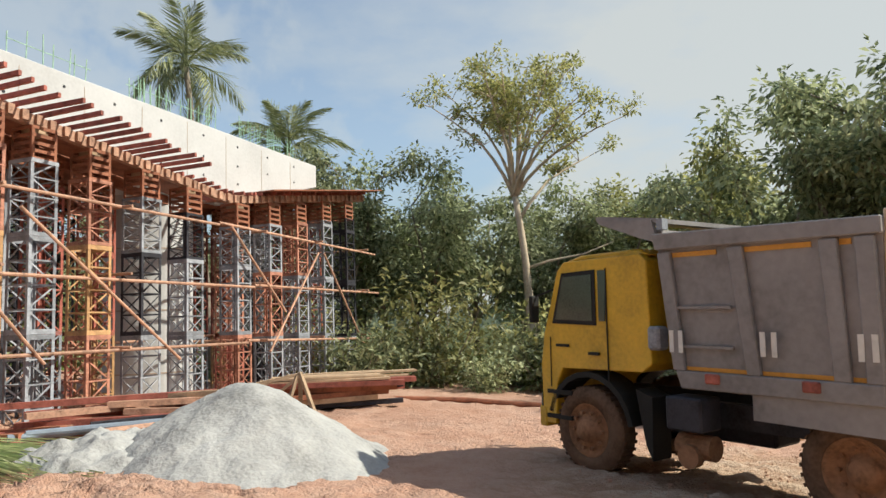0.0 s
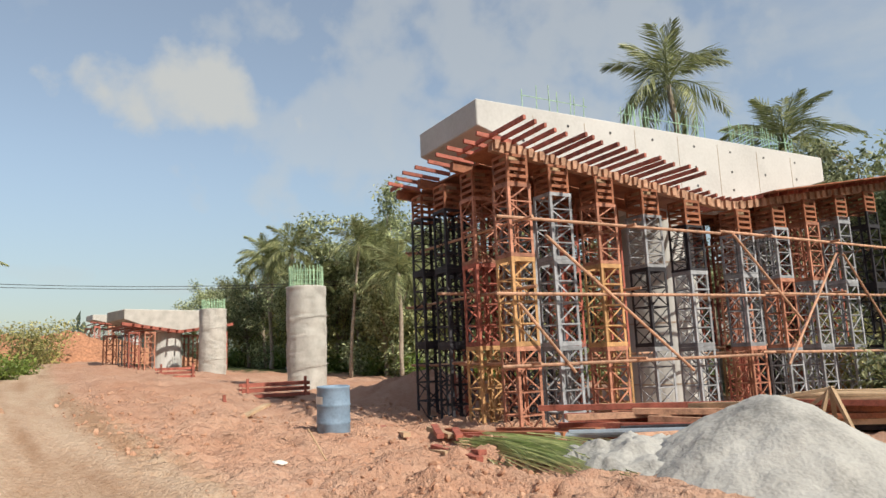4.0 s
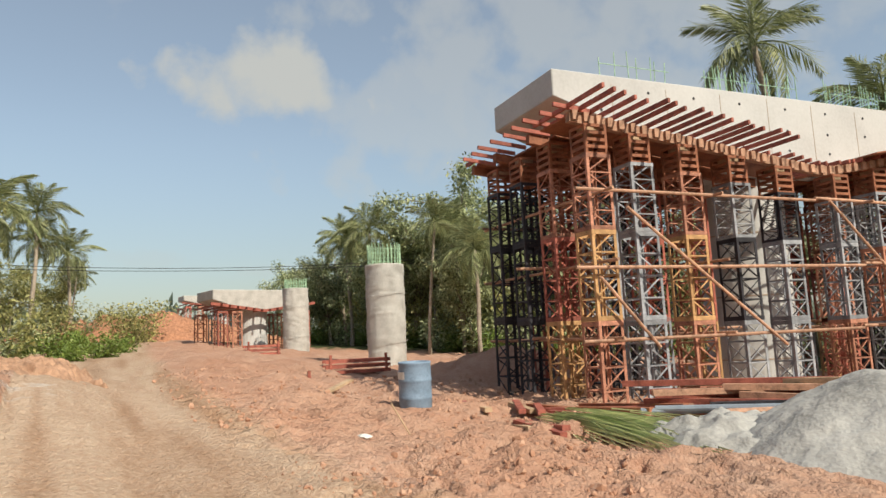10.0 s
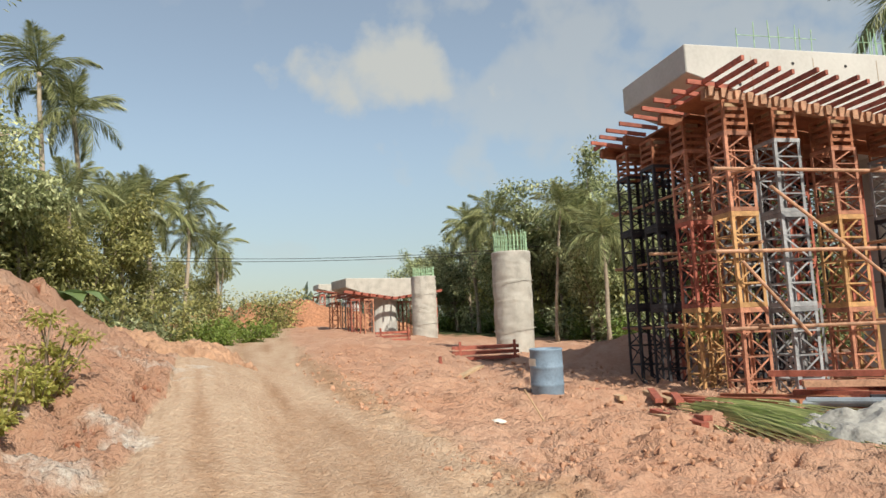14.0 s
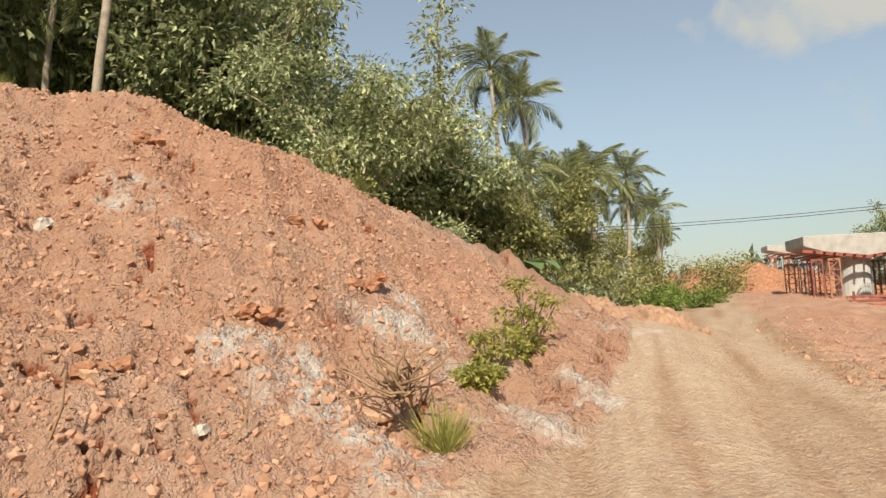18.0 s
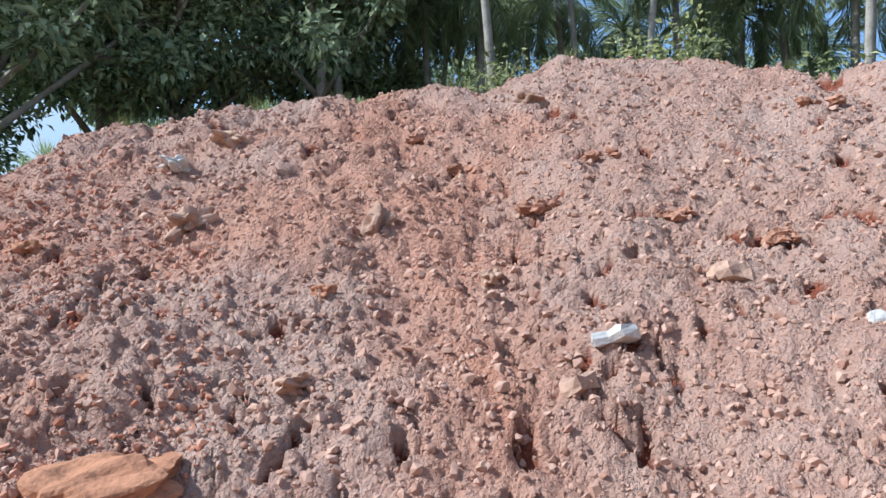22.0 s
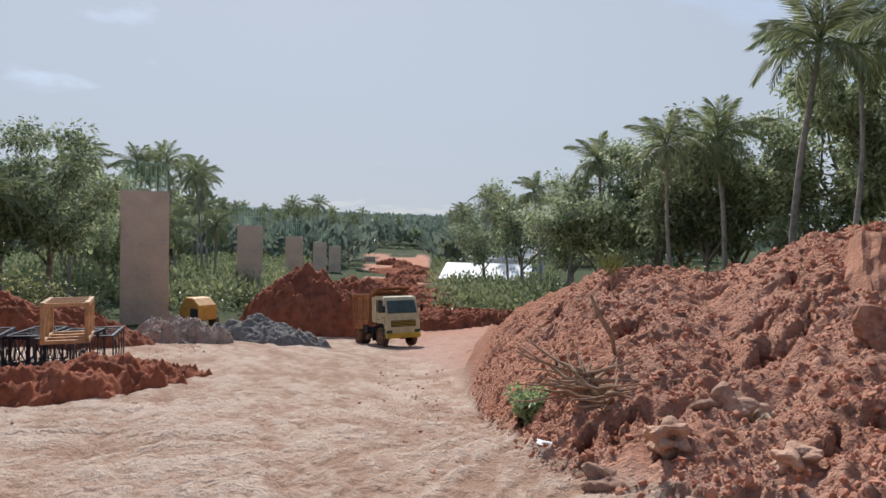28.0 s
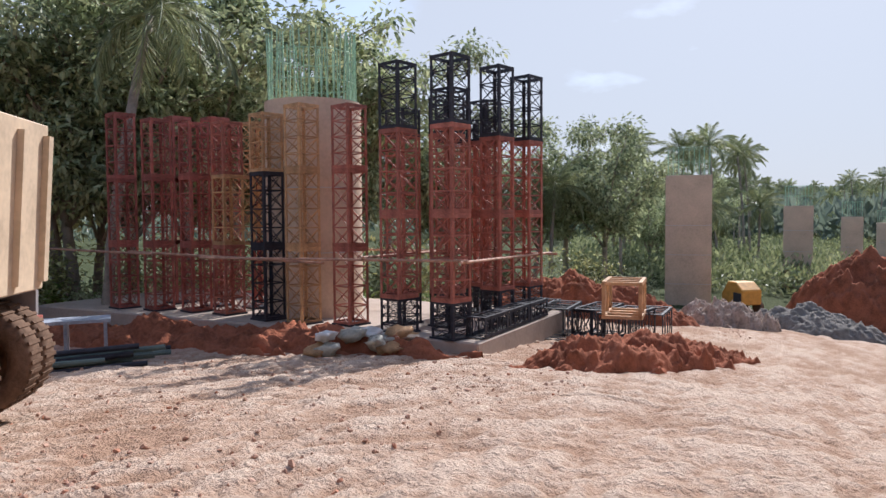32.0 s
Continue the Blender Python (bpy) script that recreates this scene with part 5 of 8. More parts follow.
def tipper(m, label, grey=M_TIPPER, letters=True, tail=M_TAIL, paint=M_TRUCKY):
    """Two-axle tipper; x is forward, the rear axle at x = 0."""
    th = thing("tipper_truck", label, "truck", m=m)
    WB, S = 2.97, 0.97
    for x, dual in ((0, True), (WB, False)):
        for s in (1, -1):
            wheel(th, x, s * (S - (0.24 if dual else 0.15)), dual=dual)
    for s in (1, -1):
        wheel(th, 0, s * (S - 0.55), name="inner_wheel")
    part("chassis_rail", Build().box((1.6, 0.42, 0.80), (3.5, 0.09, 0.26)), M_DARK, th)
    part("chassis_rail", Build().box((1.6, -0.42, 0.80), (3.5, 0.09, 0.26)), M_DARK, th)
    part("axle", Build().cyl((0, -0.8, 0.51), (0, 0.8, 0.51), 0.07, 12), M_DARK, th)
    part("axle", Build().cyl((WB, -0.8, 0.51), (WB, 0.8, 0.51), 0.06, 12), M_DARK, th)
    part("differential", Build().ico((0, 0, 0.51), 0.22, 1, 0.05, sub=2), M_RIM, th, smooth=True)
    part("gearbox", Build().box((1.7, 0, 0.66), (1.3, 0.5, 0.36)), M_DARK, th, bevel=0.03)
    # cab: side outline with a raked screen, wheel arch cut into it
    arch = [(WB + 0.60 * math.cos(radians(a)), 0.56 + 0.60 * math.sin(radians(a))) for a in range(8, 173, 11)]
    cab = [(3.72, 0.52), (3.74, 1.25), (3.68, 1.62), (3.42, 2.42), (3.30, 2.53), (2.15, 2.56), (2.05, 2.48), (2.02, 1.34), (2.15, 1.24), (3.36, 1.22), (3.47, 1.02), (3.5, 0.52)]
    b = Build()
    b.prism(cab, -S + 0.02, S - 0.02, "y")
    cabo = part("cab", b, paint, th, "dusty painted cab", bevel=0.012)
    part("roof", Build().prism([(3.34, 2.53), (3.1, 2.60), (2.2, 2.62), (2.06, 2.54)], -S + 0.10, S - 0.10, "y"), paint, cabo, bevel=0.02)
    part("windscreen", Build().add([(3.665, -S + .14, 1.72), (3.665, S - .14, 1.72), (3.455, S - .18, 2.36), (3.455, -S + .18, 2.36)], [(0, 1, 2, 3)]), M_GLASS, cabo)
    for s in (1, -1):
        y = s * (S - 0.012)
        win = [(3.45, 1.82), (3.30, 2.34), (2.84, 2.36), (2.84, 1.80)]
        part("window_frame", Build().prism([(3.51, 1.77), (3.33, 2.39), (2.79, 2.41), (2.79, 1.75)], y - .006, y + .006, "y"), M_BLACK, cabo)
        part("side_window", Build().prism(win, y - .004, y + s * .012, "y"), M_GLASS, cabo, "dark side window glass")
        part("quarter_window", Build().prism([(2.74, 1.80), (2.74, 2.40), (2.62, 2.40), (2.65, 1.80)], y - .004, y + s * .01, "y"), M_GLASS, cabo)
        part("door_seam", Build().prism([(3.56, 0.98), (3.555, 1.60), (3.545, 1.60), (3.55, 0.98)], y, y + s * .008, "y").prism([(2.63, 1.1), (2.63, 2.42), (2.615, 2.42), (2.615, 1.1)], y, y + s * .008, "y"), M_BLACK, cabo)
        part("door_handle", Build().box((2.82, y + s * .02, 1.42), (0.16, 0.03, 0.035)), M_BLACK, cabo)
        part("waist_badge", Build().box((3.34, y + s * .006, 1.5), (0.22, 0.012, 0.035)), M_BLACK, cabo)
        part("step", Build().box((3.42, s * (S - .04), 0.62), (0.42, 0.1, 0.05)), M_BLACK, cabo)
        part("step", Build().box((3.42, s * (S - .04), 0.92), (0.42, 0.07, 0.05)), M_BLACK, cabo)
        part("mirror", Build().box((3.72, s * (S + .10), 1.95), (0.06, 0.14, 0.34)), M_BLACK, cabo, bevel=0.015)
        part("mirror_arm", Build().cyl((3.5, s * (S - .05), 2.2), (3.72, s * (S + .1), 2.1), 0.012, 6), M_BLACK, cabo)
        part("mudguard", Build().prism([(2.02, 0.98), (2.24, 1.06), (2.12, 0.45), (2.04, 0.3)], s * S - s * .32, s * S, "y"), M_BLACK, th)
        lip = [(WB + 0.66 * math.cos(radians(q)), 0.54 + 0.66 * math.sin(radians(q))) for q in range(12, 173, 16)]
        part("wheel_arch", Build().prism(lip + [(WB + (u - WB) * .9, .54 + (v - .54) * .9) for u, v in lip[::-1]], s * S - s * .38, s * S - s * .02, "y"), M_BLACK, th)
        part("headlight", Build().box((3.74, s * .8, 0.80), (0.03, 0.32, 0.16)), M_GLASS, cabo, bevel=0.01)
    part("bumper", Build().box((3.72, 0, 0.60), (0.14, 2 * S - .02, 0.26)), M_TRUCKY, cabo, bevel=0.02)
    part("grille", Build().box((3.745, 0, 1.2), (0.03, 1.4, 0.32)), M_BLACK, cabo)
    for k in range(4):
        part("grille_bar", Build().box((3.765, 0, 1.09 + k * .075), (0.02, 1.36, 0.02)), M_TRUCKY, cabo)
    part("cab_wiper", Build().beam((3.69, -.4, 1.74), (3.58, .1, 2.0), 0.015), M_BLACK, cabo)
    # tanks and boxes behind the cab
    for s in (1, -1):
        part("air_tank", Build().cyl((1.35, s * 0.86, 0.52), (1.75, s * 0.86, 0.52), 0.13, 16), M_RIM, th)
        part("battery_box", Build().box((1.55, s * .93, 0.87), (0.42, 0.36, 0.34)), M_DARK, th, bevel=0.02)
        part("air_tank", Build().cyl((1.55, s * 0.94, 0.44), (1.55, s * 1.05, 0.44), 0.12, 16), M_RIM, th)
    part("air_cleaner", Build().box((1.98, 0.88, 1.62), (0.16, 0.2, 0.26)), M_GREYB, th, bevel=0.03)
    # tipping body: walls with thickness, a raked front, canopy, side ribs
    BT, BB, FX, RX, Y = 2.70, 1.12, 1.62, -0.30, 0.95
    body = part("tipper_body", Build().prism([(RX, BB), (RX, BB + .08), (FX + .04, BB + .08), (FX, BB)], -Y + .05, Y - .05, "y"), grey, th, "grey steel tipping body")
    for s in (1, -1):
        o = [(RX, BB), (RX - .05, BT - .02), (1.90, BT + .03), (1.62, BB)]
        part("side_wall", Build().prism(o, s * (Y - .06), s * Y, "y"), grey, body)
        for x0, x1 in ((1.80, 1.66), (0.98, 0.84), (0.10, 0.04), (-0.20, -0.22)):
            part("side_rib", Build().prism([(x0 - .10, BT - .16), (x0 + .06, BT - .16), (x1 + .05, BB + .18), (x1 - .09, BB + .18)], s * Y, s * (Y + .06), "y"), grey, body, bevel=0.01)
        part("top_rail", Build().prism([(RX - .06, BT - .15), (RX - .06, BT), (1.92, BT + .05), (1.88, BT - .13)], s * (Y - .02), s * (Y + .07), "y"), grey, body, bevel=0.012)
        part("bottom_rail", Build().prism([(RX, BB), (RX, BB + .18), (1.68, BB + .18), (1.62, BB)], s * (Y - .02), s * (Y + .065), "y"), grey, body, bevel=0.012)
        part("skirt", Build().prism([(RX, BB - .26), (RX, BB), (0.86, BB), (0.86, BB - .24)], s * (Y - .03), s * (Y + .03), "y"), grey, body)
        part("stripe", Build().prism([(RX + .05, BB + .185), (RX + .05, BB + .225), (1.64, BB + .225), (1.63, BB + .185)], s * Y, s * (Y + .012), "y"), M_ORPAINT, body, "faded orange stripe")
        for x0, x1 in ((1.18, 1.72), (0.24, 0.90), (-0.10, 0.0)):
            part("panel_stripe", Build().prism([(x0, BT - .22), (x0, BT - .17), (x1, BT - .17), (x1, BT - .22)], s * Y, s * (Y + .012), "y"), M_ORPAINT, body)
        for k, z in enumerate((1.55, 1.95)):
            part("rung", Build().beam((1.03, s * (Y + .03), z), (1.66, s * (Y + .03), z), 0.03), grey, body)
        for x in (1.25, 0.28):
            part("side_lamp", Build().box((x, s * (Y + .05), BB + .12), (0.16, 0.08, 0.10)), M_RUST, body, bevel=0.012)
        if letters and s == 1:
            # painted company mark, as plain white shapes
            for x in (1.66, 0.66, -0.20):
                part("painted_mark", Build().box((x + .05, Y + .066, 1.60), (0.05, 0.008, 0.23)).box((x - .06, Y + .066, 1.60), (0.05, 0.008, 0.23)), M_WHITE, body, "white painted mark")
    part("front_wall", Build().prism([(1.62, BB), (1.68, BB), (1.96, BT + .1), (1.88, BT + .1)], -Y + .06, Y - .06, "y"), grey, body)
    for s in (1, -1):
        part("canopy_cheek", Build().prism([(1.88, BT - .05), (1.96, BT + .22), (2.75, BT + .30), (2.70, BT + .24), (2.10, BT + .02)], s * (Y - .05), s * Y, "y"), grey, body)
    part("canopy", Build().prism([(1.90, BT + .18), (1.90, BT + .23), (2.76, BT + .34), (2.76, BT + .29)], -Y + .02, Y - .02, "y"), grey, body, "grey cab guard")
    part("canopy_hinge", Build().box((1.86, Y - .06, BT + .16), (0.08, 0.10, 0.12)), M_GREYB, body)
    tg = part("tailgate", Build().prism([(RX - .06, BB + .02), (RX - .11, BT + .06), (RX - .05, BT + .06), (RX, BB + .02)], -Y + .02, Y - .02, "y"), tail, th, "cream-orange tailgate with sunlight put into its colour", bevel=0.01)
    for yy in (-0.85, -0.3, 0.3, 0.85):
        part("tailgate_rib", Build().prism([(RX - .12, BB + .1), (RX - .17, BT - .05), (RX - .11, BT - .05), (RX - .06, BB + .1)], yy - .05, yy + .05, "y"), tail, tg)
    part("rear_lamp", Build().box((RX - .03, 0.8, 0.82), (0.05, 0.3, 0.1)).box((RX - .03, -0.8, 0.82), (0.05, 0.3, 0.1)), M_RUST, th)
    part("hoist_ram", Build().cyl((1.2, 0, 0.9), (1.45, 0, 1.1), 0.09, 12), M_DARK, th)
    return th


TX, TY, TH, TS = 4.47, 7.15, 126.2, 1.075
gz, gf = H(TX, TY), H(TX + 3.27 * math.cos(radians(TH)), TY + 3.27 * math.sin(radians(TH)))
tipper(pose(TX, TY, gz + 0.03, 0, -math.degrees(math.atan2(gf - gz, 3.27)), TH) @ Matrix.Scale(TS, 4), "yellow-cabbed grey tipper truck parked on red earth")
fx, fy = at_yaw(260.9, 38.5)
fx, fy = fx + .9, fy
tipper(pose(fx, fy, H(fx, fy) - 0.02, 0, -5, 196), "distant dusty cream-cabbed tipper truck with rust-orange body on the haul track", M_RUSTBODY, False, M_RUSTBODY, M_CREAM)

# ---- site clutter ----
def drum(x, y):
    z = H(x, y)
    th = thing("water_drum", "blue plastic water drum with pale stains beside the pillar", "drum", m=pose(x, y, z - .03, 2, 1, 30))
    prof = [(0, .0), (.27, 0), (.285, .02), (.29, .28), (.30, .30), (.29, .32), (.29, .58), (.30, .60), (.29, .62), (.285, .88), (.295, .90), (.285, .92), (.26, .92), (.255, .80)]
    n = 36
    b = Build()
    vs = [(r * math.cos(2 * math.pi * k / n), r * math.sin(2 * math.pi * k / n), h) for k in range(n) for r, h in prof]
    m = len(prof)
    b.add(vs, [(k * m + i, ((k + 1) % n) * m + i, ((k + 1) % n) * m + i + 1, k * m + i + 1) for k in range(n) for i in range(m - 1)])
    part("drum_body", b, M_BLUE, th, smooth=True)
    part("water", Build().tube([(0, 0, .78), (0, 0, .80)], [.255, .255], 28), M_GLASS, th)
    part("label_patch", Build().add([(.302 * math.cos(a), .302 * math.sin(a), z) for z in (.63, .76) for a in np.linspace(-2.9, -1.9, 8)], [(i, i + 1, i + 9, i + 8) for i in range(7)]), M_WHITE, th, "pale worn label")


drum(-9.62, 8.28)


def stick_pile(name, label, category, x, y, turn, count, length, material, spread, rad, seed, group="", flat=False, rise=0.28):
    """A loose heap of lengths, each a part."""
    r = random.Random(seed)
    th = thing(name, label, category, group, pose(x, y, H(x, y), 0, 0, turn))
    for k in range(count):
        l = length * r.uniform(0.7, 1.1)
        a = radians(r.gauss(0, 9))
        cx, cy = r.uniform(-.25, .25) * length, r.gauss(0, spread)
        z = rad + rise * max(0, 1 - abs(cy) / (spread * 2)) * r.random()
        dx, dy = math.cos(a) * l / 2, math.sin(a) * l / 2
        p, q = (cx - dx, cy - dy, max(rad, z + r.uniform(-.06, .06))), (cx + dx, cy + dy, max(rad, z + r.uniform(-.06, .08)))
        mm = material[k % len(material)]
        part("length", Build().beam(p, q, rad * 2.4, rad * 1.5) if flat else Build().cyl(p, q, rad, 8), mm, th)
    return th


def cut_fronds(x, y, turn):
    """Split green palm leaves laid in a sheaf."""
    r = random.Random(21)
    th = thing("cut_palm_leaves", "sheaf of cut green palm leaves lying on the ground", "palm leaves", m=pose(x, y, H(x, y) + 0.03, 0, 0, turn))
    for g in range(9):
        b = Build()
        for k in range(20):
            y0, z0 = r.gauss(0, .30), 0.03 + 0.26 * r.random() * (0.4 + 0.6 * (g / 9))
            x0, l, a = r.uniform(-1.5, -0.4), r.uniform(1.3, 2.5), r.gauss(0, .20)
            w = r.uniform(.010, .024)
            pts = []
            for s in range(5):
                t = s / 4
                pts.append(Vector((x0 + l * t * math.cos(a), y0 + l * t * math.sin(a), z0 * (1 - .75 * t * t) + .02)))
            vs, fs = [], []
            for s, p in enumerate(pts):
                ww = w * (1 - .75 * s / 4)
                vs += [p + Vector((0, -ww, .006)), p + Vector((0, ww, -.004)), p + Vector((0, 0, -.012))]
            for s in range(4):
                fs += [(s * 3, s * 3 + 1, s * 3 + 4, s * 3 + 3), (s * 3 + 1, s * 3 + 2, s * 3 + 5, s * 3 + 4), (s * 3 + 2, s * 3, s * 3 + 3, s * 3 + 5)]
            b.add(vs, fs)
        part("leaf_bundle", b, M_CUT, th)


cut_fronds(-5.6, 8.75, -18)
cut_fronds(-6.0, 9.05, -8)
stick_pile("steel_stack", "stack of rust-red steel channels on the ground", "steel stack", -4.7, 11.2, 20, 30, 2.9, (M_RUST, M_DARK, M_PIPE, M_TIMBER), .55, .06, 2, flat=True, rise=0.75)
stick_pile("steel_stack", "rust-red formwork channels lying by the staging", "steel stack", -7.0, 10.2, -10, 12, 2.4, (M_RUST, M_FORM), .4, .06, 3, flat=True, rise=0.2)
stick_pile("pipe_bundle", "blue-grey pipes leaning on the steel stack", "pipes", -4.55, 10.3, 34, 9, 2.4, (M_BLUEPIPE, M_BLUEPIPE, M_PIPE), .2, .05, 4, rise=0.5)
def board_stack(x, y, turn, layers, label):
    """Long boards laid crosswise in loose layers."""
    r = random.Random(41)
    th = thing("board_stack", label, "timber stack", m=pose(x, y, H(x, y), 0, 0, turn))
    z = .06
    for k in range(layers):
        pale = k >= layers - 2
        thick = .05 if pale else r.choice((.08, .10, .12))
        for i in range(4):
            l, off = r.uniform(2.2, 3.1), -.75 + .5 * i + r.uniform(-.12, .12)
            cx, a = r.uniform(-.5, .6) - .15 * (layers - k) * .4, r.gauss(0, 3.5)
            part("board", Build().box((0, 0, 0), (l, r.uniform(.16, .34), thick * .9)), M_TIMBER if pale or r.random() < .2 else r.choice((M_RUST, M_FORM, M_DARK)), th, m=pose(cx, off, z + thick / 2, r.uniform(-2, 2), r.uniform(-1.2, 1.2), a))
        z += thick
    return th


board_stack(-2.5, 16.6, 14, 7, "stack of dark red boards topped with pale planks beside the bushes")
o = part("edge_pipe", Build().tube([(-1.5, 18.2, H(-1.5, 18.2) + .06), (.4, 18.0, H(.4, 18) + .08), (1.6, 17.7, H(1.6, 17.7) + .06), (3.4, 17.2, H(3.4, 17.2) + .08)], [.07] * 4, 8), M_FORM)
tagged(o, "rust-red pipe lying along the wood edge", "pipe")
stick_pile("plank_pile", "loose red planks on the earth near the drum", "planks", -8.6, 9.2, -35, 6, 1.6, (M_TIMBER, M_RUST), .4, .05, 6, flat=True, rise=0.1)
stick_pile("plank_pile", "loose red planks beside the palm leaves", "planks", -6.9, 8.2, -25, 5, 1.2, (M_RUST, M_TIMBER), .3, .05, 16, flat=True, rise=0.1)


def sawhorse(x, y, turn):
    z = H(x, y)
    th = thing("timber_prop", "pale timber prop frame behind the sand pile", "prop", m=pose(x, y, z, 0, 0, turn))
    part("long_plank", Build().beam((-2.6, 0, .42), (.55, .1, .98), .12, .05), M_TIMBER, th)
    for p, q in (((.5, .3, 0), (.5, .05, 1.0)), ((.85, -.2, 0), (.5, .05, 1.0)), ((.15, -.1, 0), (.45, .05, .95)), ((-1.1, .0, 0), (-1.0, .05, .72)), ((-.6, .3, .1), (.5, .05, .95))):
        part("leg", Build().beam(p, q, .07, .05), M_TIMBER, th)


sawhorse(-3.0, 11.9, 10)


def channel_stack(yaw, d, n, label, L=.9):
    x, y = at_yaw(yaw, d)
    th = thing("steel_frame_stack", label, "steel frames", "red steel frames by the track", pose(x, y, H(x, y), 0, 0, yaw + 12))
    for k in range(n):
        z = .08 + .16 * k
        part("rail", Build().beam((-L, -.4, z), (L, -.35, z), .1, .1), M_RUST, th)
        part("rail", Build().beam((-L + .05, .4, z), (L + .05, .38, z), .1, .1), M_RUST, th)
    for s in (-1, 1):
        part("post", Build().beam((s * L * .85, -.45, 0), (s * L * .85, -.45, .12 + .16 * n), .07), M_RUST, th)


channel_stack(53.6, 22.0, 3, "stack of rust-red steel frames near the wrapped pillar", 1.0)
channel_stack(58.9, 18.0, 1, "low stack of rust-red steel frames beside the track", .45)
channel_stack(60.8, 30.0, 3, "stack of dark red steel frames by the far pillar", .7)
x, y = at_yaw(55.5, 15.5)
part_ob = part("plank", Build().box((0, 0, 0), (1.7, .16, .05)), M_TIMBER, None, m=pose(x, y, H(x, y) + .14, 0, -8, 120)); tagged(part_ob, "pale plank lying on red soil", "plank")


def litter(x, y, s, seed, label):
    b = Build().ico((0, 0, 0), s, seed, .5, (1.3, .8, .35), 2)
    o = part("litter", b, M_WHITE, None, m=pose(x, y, H(x, y) + s * .3, 0, 0, seed * 40))
    tagged(o, label, "litter")


litter(-8.1, 5.95, .11, 3, "crumpled white plastic bag on the track edge")
lx, ly = at_yaw(248.8, 7.45); litter(lx, ly, .07, 5, "crumpled white paper at the foot of the bank")

# bags and rubbish beside the footing
r = random.Random(8)
for k in range(16):
    x, y = at_yaw(r.uniform(300.5, 308.5), r.uniform(12.6, 13.9))
    b = Build().ico((0, 0, 0), .24, k, .45, (1.2, .8, .5), 2)
    o = part("cement_bag", b, (M_BAG, M_BAG, M_WHITE, M_YELLOW)[k % 4], None, m=pose(x + .9, y, H(x + .9, y) + .12 + .12 * (k % 3), r.uniform(-15, 15), r.uniform(-15, 15), r.uniform(0, 360)), smooth=True)
    tagged(o, "crumpled empty cement bag on the earth", "bag", "rubbish bags beside the footing")
x, y = at_yaw(323.4, 13.9)
stick_pile("tube_stack", "stack of dull green steel tubes on the earth", "tubes", x, y, -37, 22, 2.2, (M_GREENPIPE, M_GREENPIPE, M_DARK), .45, .05, 9, rise=0.35)
x, y = at_yaw(323.8, 16.2)
th = thing("steel_rack", "grey steel rack standing on the earth", "rack", m=pose(x, y, H(x, y), 0, 0, -37))
for px in (-.7, 0, .7):
    part("leg", Build().beam((px, -.3, 0), (px, -.3, .7), .06), M_GREYB, th); part("leg", Build().beam((px, .3, 0), (px, .3, .7), .06), M_GREYB, th)
part("top_frame", Build().box((0, 0, .72), (1.6, .7, .06)), M_GREYB, th)

# lattice segments lying by the footing
cx, cy = at_yaw(285.4, 16.3)
cx += .9
for k, (dx, dy, dz, tn, mm, lab) in enumerate(((-.6, .9, 0, 95, M_DARK, "black"), (0.1, .3, 0, 85, M_DARK, "black"), (.4, -1.0, 0, 92, M_DARK, "black"), (.9, .2, 0, 170, M_DARK, "black"), (-.2, 1.7, 0, 90, M_DARK, "black"), (-.7, -.5, 0, 80, M_DARK, "black"))):
    x, y = cx + dx, cy + dy
    th = thing("spare_segment", lab + " lattice tower segment lying on its side", "tower segment", "spare segments by the footing", pose(x, y, H(x, y) + .38 + dz * 1.25, 90, 0, tn))
    segment("segment_frame", th, mm, .72, 1.6, True, Matrix.Identity(4), True)
x, y = at_yaw(282.6, 15.9)
th = thing("spare_segment", "ochre-yellow lattice box lying on top of the black segments", "tower segment", "spare segments by the footing", pose(x, y, H(x, y) + .80, 0, 0, 8))
for u in (-.36, .36):
    for z in (0, .68):
        part("rail", Build().beam((-.62, u, z), (.62, u, z), .08), M_YELLOW, th)
    for e in (-.62, 0, .62):
        part("post", Build().beam((e, u, .04), (e, u, .64), .07), M_YELLOW, th)
    part("brace", Build().beam((-.6, u, .04), (0, u, .64), .04), M_YELLOW, th)
    part("brace", Build().beam((0, u, .64), (.6, u, .04), .04), M_YELLOW, th)
for e in (-.62, -.2, .2, .62):
    for z in (0, .68):
        part("rung", Build().beam((e, -.34, z), (e, .34, z), .065), M_YELLOW, th)
# yellow machine by the first bare pillar
mx, my = at_yaw(274.6, 39.0)
th = thing("mixer_machine", "small yellow site machine beside the bare pillar", "machine", m=pose(mx + .9, my, H(mx + .9, my), 0, 0, 40) @ Matrix.Scale(.95, 4))
part("machine_body", Build().prism([(-.9, .5), (-.9, 1.3), (-.3, 1.7), (.4, 1.7), (.9, 1.0), (.9, .5)], -.6, .6, "y"), M_ORPAINT, th, bevel=.05)
for a, b in ((-.6, .6), (.6, .6), (-.6, -.6), (.6, -.6)):
    part("wheel", Build().cyl((a, b - .1, .35), (a, b + .1, .35), .35, 20), M_TYRE, th)
part("engine_cover", Build().box((-.5, 0, .9), (.7, 1.25, .5)), M_DARK, th, bevel=.03)


